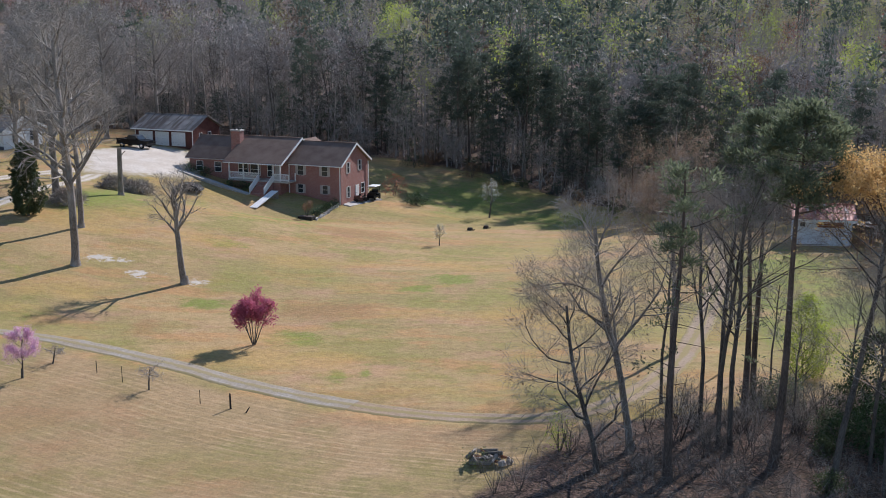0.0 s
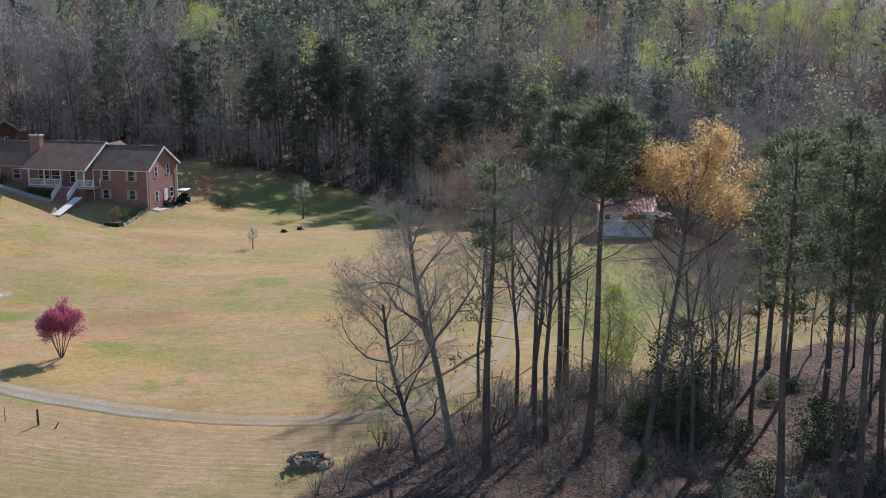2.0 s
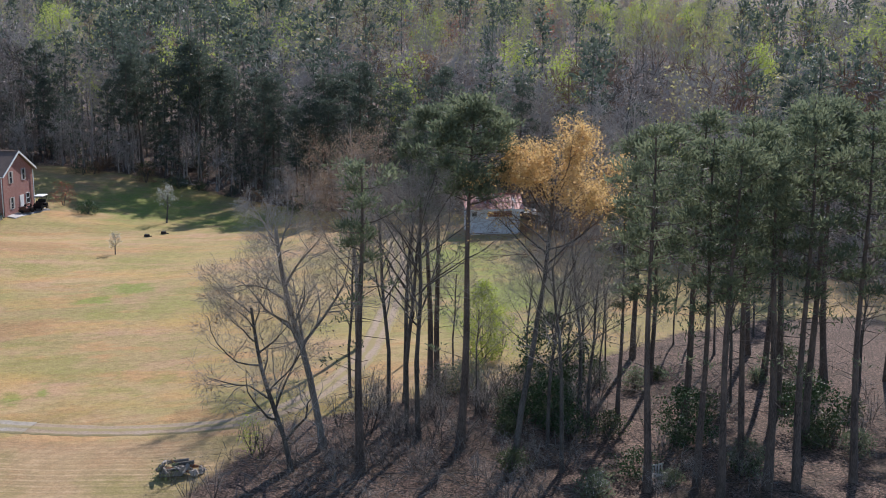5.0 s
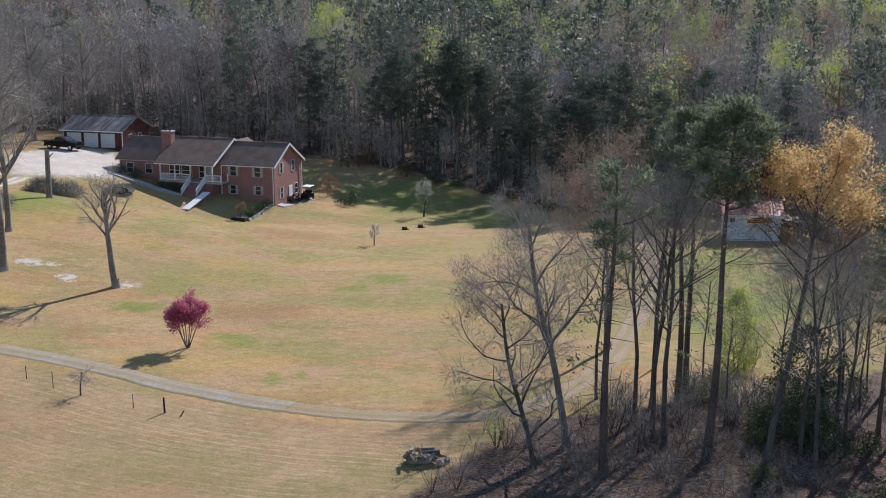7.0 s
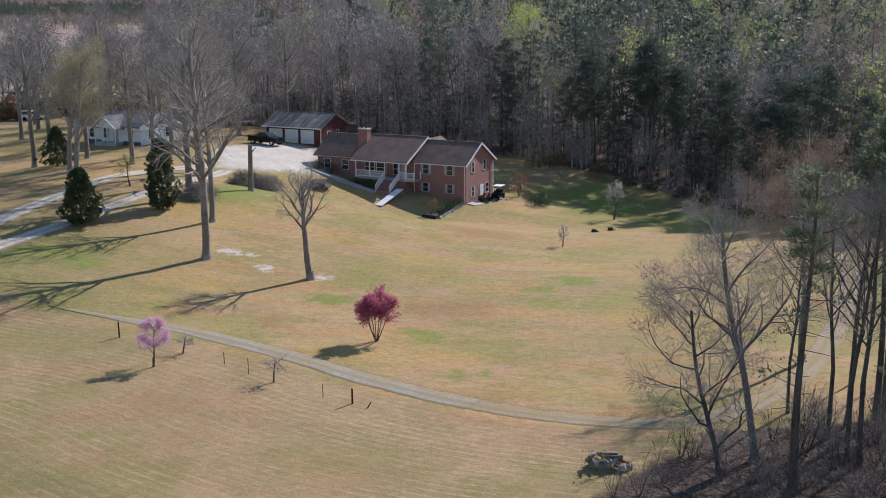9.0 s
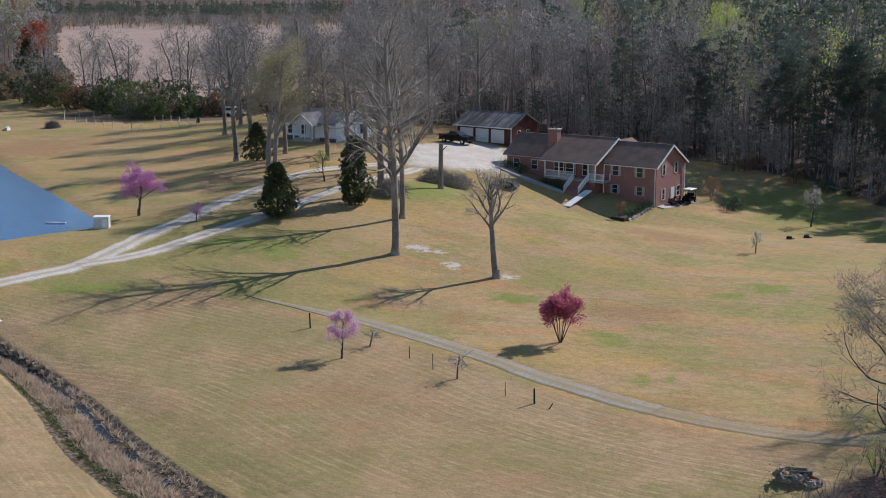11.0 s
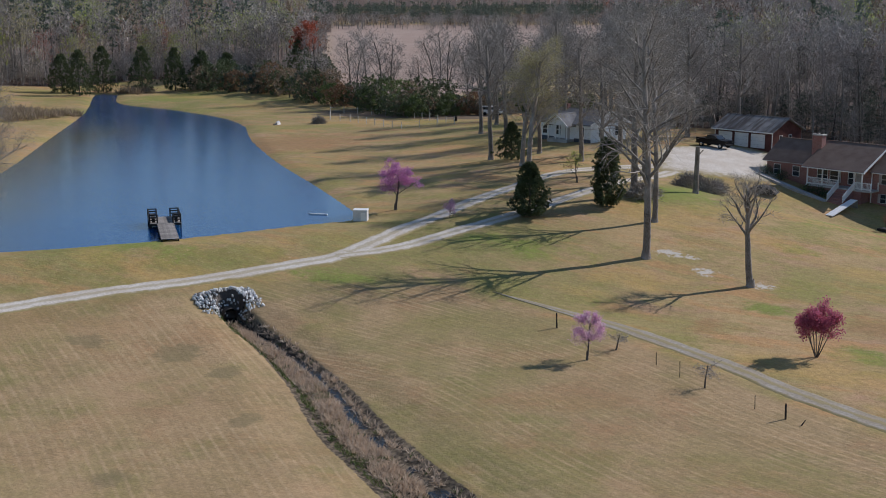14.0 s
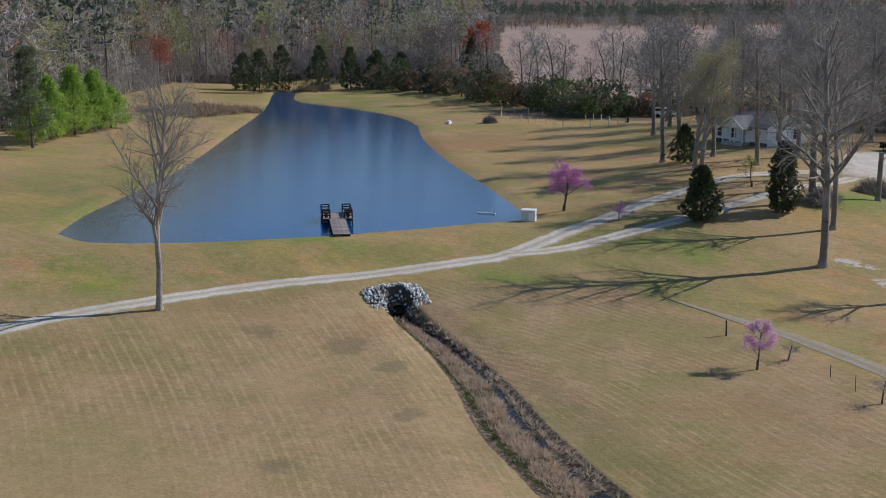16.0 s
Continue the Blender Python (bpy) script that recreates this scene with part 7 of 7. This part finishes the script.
def golf_cart():
    x, y = at_house(1.7, 6.4)
    c = thing("golf_cart", pose(x, y, high(x, y) + 0.12, 0, 0, -110), "dark golf cart with a white canopy on the patio", "cart")
    Shape().extrude([(-1.1, 0.28), (1.1, 0.28), (1.2, 0.6), (0.7, 0.95), (0.55, 0.5), (-0.4, 0.5), (-0.45, 0.75), (-1.15, 0.75)], "y", -0.55, 0.55).make("body", CARBLACK, c)
    Shape().box(-0.45, -0.52, 0.75, 0.05, 0.52, 0.87, 0.04).make("seat", RUBBER, c)
    Shape().box(-0.55, -0.52, 0.87, -0.42, 0.52, 1.3, 0.04).make("backrest", RUBBER, c)
    for px, py in ((-0.95, -0.5), (-0.95, 0.5), (0.75, -0.5), (0.75, 0.5)):
        Shape().tube((px, py, 0.7), (px * 0.85, py, 1.82), 0.025).make("canopy_post", DARKWOOD, c)
    Shape().box(-1.05, -0.62, 1.82, 0.85, 0.62, 1.9, 0.05).make("canopy", WHITE, c, "white roof canopy")
    Shape().tube((0.6, -0.25, 0.9), (0.4, -0.25, 1.15), 0.17, 0.17, 10).make("steering_wheel", RUBBER, c)
    for wx in (-0.8, 0.8):
        for s in (-1, 1):
            tyre = Shape().tube((wx, s * 0.42, 0.23), (wx, s * 0.62, 0.23), 0.23, 0.23, 14).make("wheel", RUBBER, c)
            Shape().tube((wx, s * 0.621, 0.23), (wx, s * 0.63, 0.23), 0.12, 0.1, 10).make("rim", CHROME, tyre)


golf_cart()


def mower():
    x, y = at_house(1.1, 3.6)
    c = thing("riding_mower", pose(x, y, high(x, y) + 0.12, 0, 0, 200), "dark riding mower parked at the basement wall", "mower")
    Shape().extrude([(-0.8, 0.3), (0.9, 0.3), (0.9, 0.75), (0.25, 0.8), (0.1, 0.45), (-0.35, 0.45), (-0.4, 0.65), (-0.8, 0.6)], "y", -0.32, 0.32).make("body", MOWER_DARK, c)
    Shape().box(-0.55, -0.25, 0.66, -0.15, 0.25, 0.74, 0.03).make("seat", RUBBER, c)
    Shape().box(-0.62, -0.25, 0.72, -0.54, 0.25, 1.05, 0.03).make("backrest", RUBBER, c)
    Shape().box(-0.3, -0.55, 0.1, 0.5, 0.55, 0.24, 0.04).make("deck", MOWER_DARK, c)
    Shape().tube((0.2, 0, 0.75), (0.05, 0, 1.0), 0.15, 0.15, 10).make("steering_wheel", RUBBER, c)
    for wx, r in ((-0.55, 0.27), (0.7, 0.19)):
        for s in (-1, 1):
            Shape().tube((wx, s * 0.34, r), (wx, s * 0.52, r), r, r, 14).make("wheel", RUBBER, c)


MOWER_DARK = plain("mower_dark_paint", (0.05, 0.014, 0.012), (0.09, 0.03, 0.025), 0.4, vary=0)
mower()


def planter():
    x, y = at_house(-0.9, -7.9)
    p = thing("planter_bed", pose(x, y, high(x, y), 0, 0, -22), "stone-edged planting bed with dark shrubs below the house", "planter")
    Shape().box(-1.0, -0.6, -0.3, 1.0, 0.6, 0.38, 0.05).make("tub", DARKWOOD, p, "dark timber tub")
    Shape().box(-0.9, -0.5, 0.3, 0.9, 0.5, 0.4).make("soil", SOIL, p)
    q = np.random.default_rng(3)
    for k in range(26):
        f = k / 25
        lx, ly = 1.1 - 0.5 * f + q.normal(0, 0.08), 0.2 + 7.4 * f
        w = p.matrix_basis @ Vector((lx, ly, 0))
        s = q.uniform(0.12, 0.24)
        Shape().tube((lx, ly, high(w.x, w.y) - high(x, y) - 0.1), (lx + 0.03, ly, high(w.x, w.y) - high(x, y) + s * 1.3), s * 1.3, s * 0.8, 7).make("stone", CONCRETE, p)
    g = bush(451, 2.3, 6, 0.4)
    t = tree_thing("planter_shrub", pose(x, y, high(x, y) + 0.35), g, DARK_BARK, RED_TWIG, "reddish twiggy shrub growing in the planting bed", leaves(g.rng, ends_of(g)[::2], 2, 0.25, 0.09), DEAD, category="shrub", split=1)
    for k in range(6):
        lx, ly = at_house(-0.7 + k * 0.06, -5.9 + k * 0.95)
        leafy_bush("low_shrub", lx, ly, 0.9, 0.6, HOLLY, "low dark evergreen shrub along the bed", 460 + k, 60, 0.1, 8)


planter()


def white_ramp():
    """A pale board lying down the bank."""
    a, b = at_house(-8.1, -3.6), at_house(-8.1, -9.1)
    za, zb = high(*a) + 0.7, high(*b) - 0.05
    r = thing("white_ramp", pose(*a, za), "pale wooden ramp lying down the grass bank", "ramp")
    dx, dy, dz = b[0] - a[0], b[1] - a[1], zb - za
    n = unit(np.array([-dy, dx]))
    for k in range(3):
        o = (k - 1) * 0.36
        q0 = np.array([n[0] * o, n[1] * o])
        w = n * 0.17
        s = Shape()
        s.hexa([(q0[0] - w[0], q0[1] - w[1], 0.22), (q0[0] + w[0], q0[1] + w[1], 0.22), (q0[0] + w[0] + dx, q0[1] + w[1] + dy, dz + 0.1), (q0[0] - w[0] + dx, q0[1] - w[1] + dy, dz + 0.1),
                (q0[0] - w[0], q0[1] - w[1], 0.32), (q0[0] + w[0], q0[1] + w[1], 0.32), (q0[0] + w[0] + dx, q0[1] + w[1] + dy, dz + 0.2), (q0[0] - w[0] + dx, q0[1] - w[1] + dy, dz + 0.2)])
        s.make("board", WHITE, r)
    Shape().box(-0.5, -0.15, -1.0, 0.5, 0.05, 0.22).make("support", DOCKWOOD, r)


white_ramp()
for k, (u, v, h) in enumerate([(-23, -1.2, 1.2), (-20.8, -1.0, 1.3), (-15.5, -2.6, 1.0), (-13.8, -2.6, 1.1), (-12.3, -2.7, 0.9)]):
    x, y = at_house(u, v)
    leafy_bush("foundation_shrub", x, y, h, 0.8, HOLLY, "clipped dark shrub along the house wall", 470 + k, 110, 0.1, 8)
x, y = at_house(2.5, 11.5)
leafy_bush("red_shrub", x, y, 3.2, 1.6, RUST, "dull red shrub behind the brick house", 480, 150, 0.09, 7)
hq = np.random.default_rng(21)
for k in range(16):
    a = hq.uniform(-12, 1.5)
    d = float(wood_edge(a)) + hq.uniform(-5, 4)
    h = hq.uniform(1.0, 2.6)
    leafy_bush("dark_shrub", -math.sin(radians(a)) * d, math.cos(radians(a)) * d, h, h * 0.7, (HOLLY, CEDAR, DEAD, WOODS_NEEDLE)[k % 4], "dark shrub at the foot of the woods", 900 + k, 110, 0.14, 7)
x, y = at_house(7, 9)
leafy_bush("dark_shrub", x, y, 1.6, 1.5, HOLLY, "low dark shrub at the woods' edge", 481, 160, 0.14, 7)


def brush_pile(x, y, w, h, label, seed):
    c, d = cloud(seed, 420, 0.0, h, lambda f: w * (1.05 - f) ** 0.5, 0.3)
    d[:, 2] = 0.15
    t = thing("brush_pile", pose(x, y, high(x, y)), label, "brush")
    link("twigwork", *blades(np.random.default_rng(seed), c, d, 7, 1.0, 0.035, 1.6), TWIG, t)
    link("foliage", *leaves(np.random.default_rng(seed), c[::3], 3, 0.3, 0.12), DEAD, t)


brush_pile(-40.6, 147, 2.2, 1.3, "long heap of dry cut branches beside the drive", 491)
brush_pile(-37.8, 146.5, 2.0, 1.2, "heap of dry cut branches beside the drive", 492)
brush_pile(-42.3, 132.9, 1.9, 1.4, "twiggy brush heap near the cedar", 493)
brush_pile(-128, 196, 1.0, 0.8, "small brush heap in the pasture", 494)
t = thing("tarp_heap", pose(-33.5, 155.5, high(-33.5, 155.5)), "dark tarpaulin-covered heap beside the drive", "tarp")
Shape().extrude([(-2, 0), (2, 0), (1.4, 0.6), (0.2, 0.95), (-1.3, 0.7)], "y", -1.2, 1.2).make("cover", RUBBER, t)


# ---------------------------------------------------------------- pasture beyond the pond
def camper():
    x, y = -101.5, 219
    c = thing("white_van", pose(x, y, high(x, y), 0, 0, 15), "white van parked beyond the trees", "van")
    Shape().extrude([(-2.2, 0.4), (2.2, 0.4), (2.3, 0.9), (1.6, 1.15), (1.0, 1.8), (-2.1, 1.85), (-2.25, 1.0)], "y", -0.9, 0.9).make("body", CARWHITE, c)
    for s in (-1, 1):
        Shape().extrude([(-1.9, 1.15), (1.2, 1.15), (0.85, 1.65), (-1.9, 1.68)], "y", s * 0.902, s * 0.915).make("side_window", GLASS, c)
    for wx in (-1.4, 1.4):
        for s in (-1, 1):
            Shape().tube((wx, s * 0.7, 0.33), (wx, s * 0.92, 0.33), 0.33, 0.33, 14).make("wheel", RUBBER, c)


camper()


def garden_fence():
    f = thing("garden_fence", pose(0, 0, 0), "thin wooden stakes and wires round a vegetable plot", "fence")
    corners = [(-129.5, 202.5), (-123.6, 200.5), (-106.1, 189.7), (-100, 199), (-120, 214), (-138, 216)]
    for (ax, ay), (bx, by) in zip(corners, corners[1:] + corners[:1]):
        n = max(2, int(math.hypot(bx - ax, by - ay) / 3.2))
        for k in range(n):
            x, y = ax + (bx - ax) * k / n, ay + (by - ay) * k / n
            z = high(x, y)
            Shape().box(x - 0.05, y - 0.05, z - 0.2, x + 0.05, y + 0.05, z + 1.35).make("stake", PALEWOOD, f)
        for h in (0.5, 1.1):
            Shape().tube((ax, ay, high(ax, ay) + h), (bx, by, high(bx, by) + h), 0.012, 0.012, 4).make("wire", PALEWOOD, f)


garden_fence()
t = thing("canoe", pose(-135, 192.3, high(-135, 192.3), 0, 0, 120), "overturned white rowing boat on the pond bank", "boat")
hull = Shape()
for k in range(6):
    x0, x1 = -2 + k * 4 / 6, -2 + (k + 1) * 4 / 6
    w0, w1 = 0.55 * (1 - (x0 / 2.05) ** 2) ** 0.5, 0.55 * (1 - (min(x1, 2.0) / 2.05) ** 2) ** 0.5
    hull.hexa([(x0, -w0, 0), (x1, -w1, 0), (x1, w1, 0), (x0, w0, 0), (x0, -w0 * 0.5, 0.45), (x1, -w1 * 0.5, 0.45), (x1, w1 * 0.5, 0.45), (x0, w0 * 0.5, 0.45)])
hull.make("hull", DULL_WHITE, t)
Shape().box(-1.9, -0.03, 0.45, 1.9, 0.03, 0.52).make("keel", DULL_WHITE, t)
for x, y, l, turn in ((-136, 238, 12, 20), (-128, 236, 8, 5)):
    t = thing("felled_log", pose(x, y, high(x, y), 0, 0, turn), "felled log lying along the pasture edge", "log")
    Shape().tube((-l / 2, 0, 0.35), (l / 2, 0.1, 0.3), 0.38, 0.28, 10).make("log", GREY_BARK, t)
t = thing("burn_barrel", pose(-102.6, 204.6, high(-102.6, 204.6)), "rusty dark burn barrel in the pasture", "barrel")
Shape().tube((0, 0, 0), (0, 0, 0.95), 0.32, 0.32, 14).make("drum", DARKWOOD, t)
for z in (0.32, 0.64):
    Shape().tube((0, 0, z), (0, 0, z + 0.04), 0.34, 0.34, 14).make("hoop", DARKWOOD, t)
for x, y in ((3.4, 148.5), (5.5, 151.0)):
    t = thing("dark_stump", pose(x, y, high(x, y)), "low dark stump in the lawn", "stump")
    Shape().tube((0, 0, -0.1), (0.02, 0, 0.35), 0.42, 0.3, 9).make("stump", DARKWOOD, t)
    Shape().tube((0.3, 0, -0.1), (0.6, 0.1, 0.1), 0.14, 0.05, 6).make("root", DARKWOOD, t)
# reeds at the inlet and on the left bank
for name, label, pts, ln in (("inlet_reeds", "tan reeds at the pond's inlet", [(-219 + 2.5 * math.sin(k * 2.4), 247 + 3 * math.cos(k * 1.7)) for k in range(120)], 2.0),
                             ("bank_brush", "grey-brown brush patch on the pond bank", [(-193 + 9 * math.sin(k * 2.4), 181 + 9 * math.cos(k * 1.37)) for k in range(420)], 1.7)):
    q = np.random.default_rng(len(pts))
    p = np.array(pts) + q.normal(0, 0.8, (len(pts), 2))
    v, f = blades(q, np.stack([p[:, 0], p[:, 1], ground(p[:, 0], p[:, 1])], 1), np.tile([0, 0, 1.0], (len(p), 1)), 9, ln, 0.12, 0.9)
    tagged(link(name, v, f, BRUSH), label, "reeds", kind="stuff")
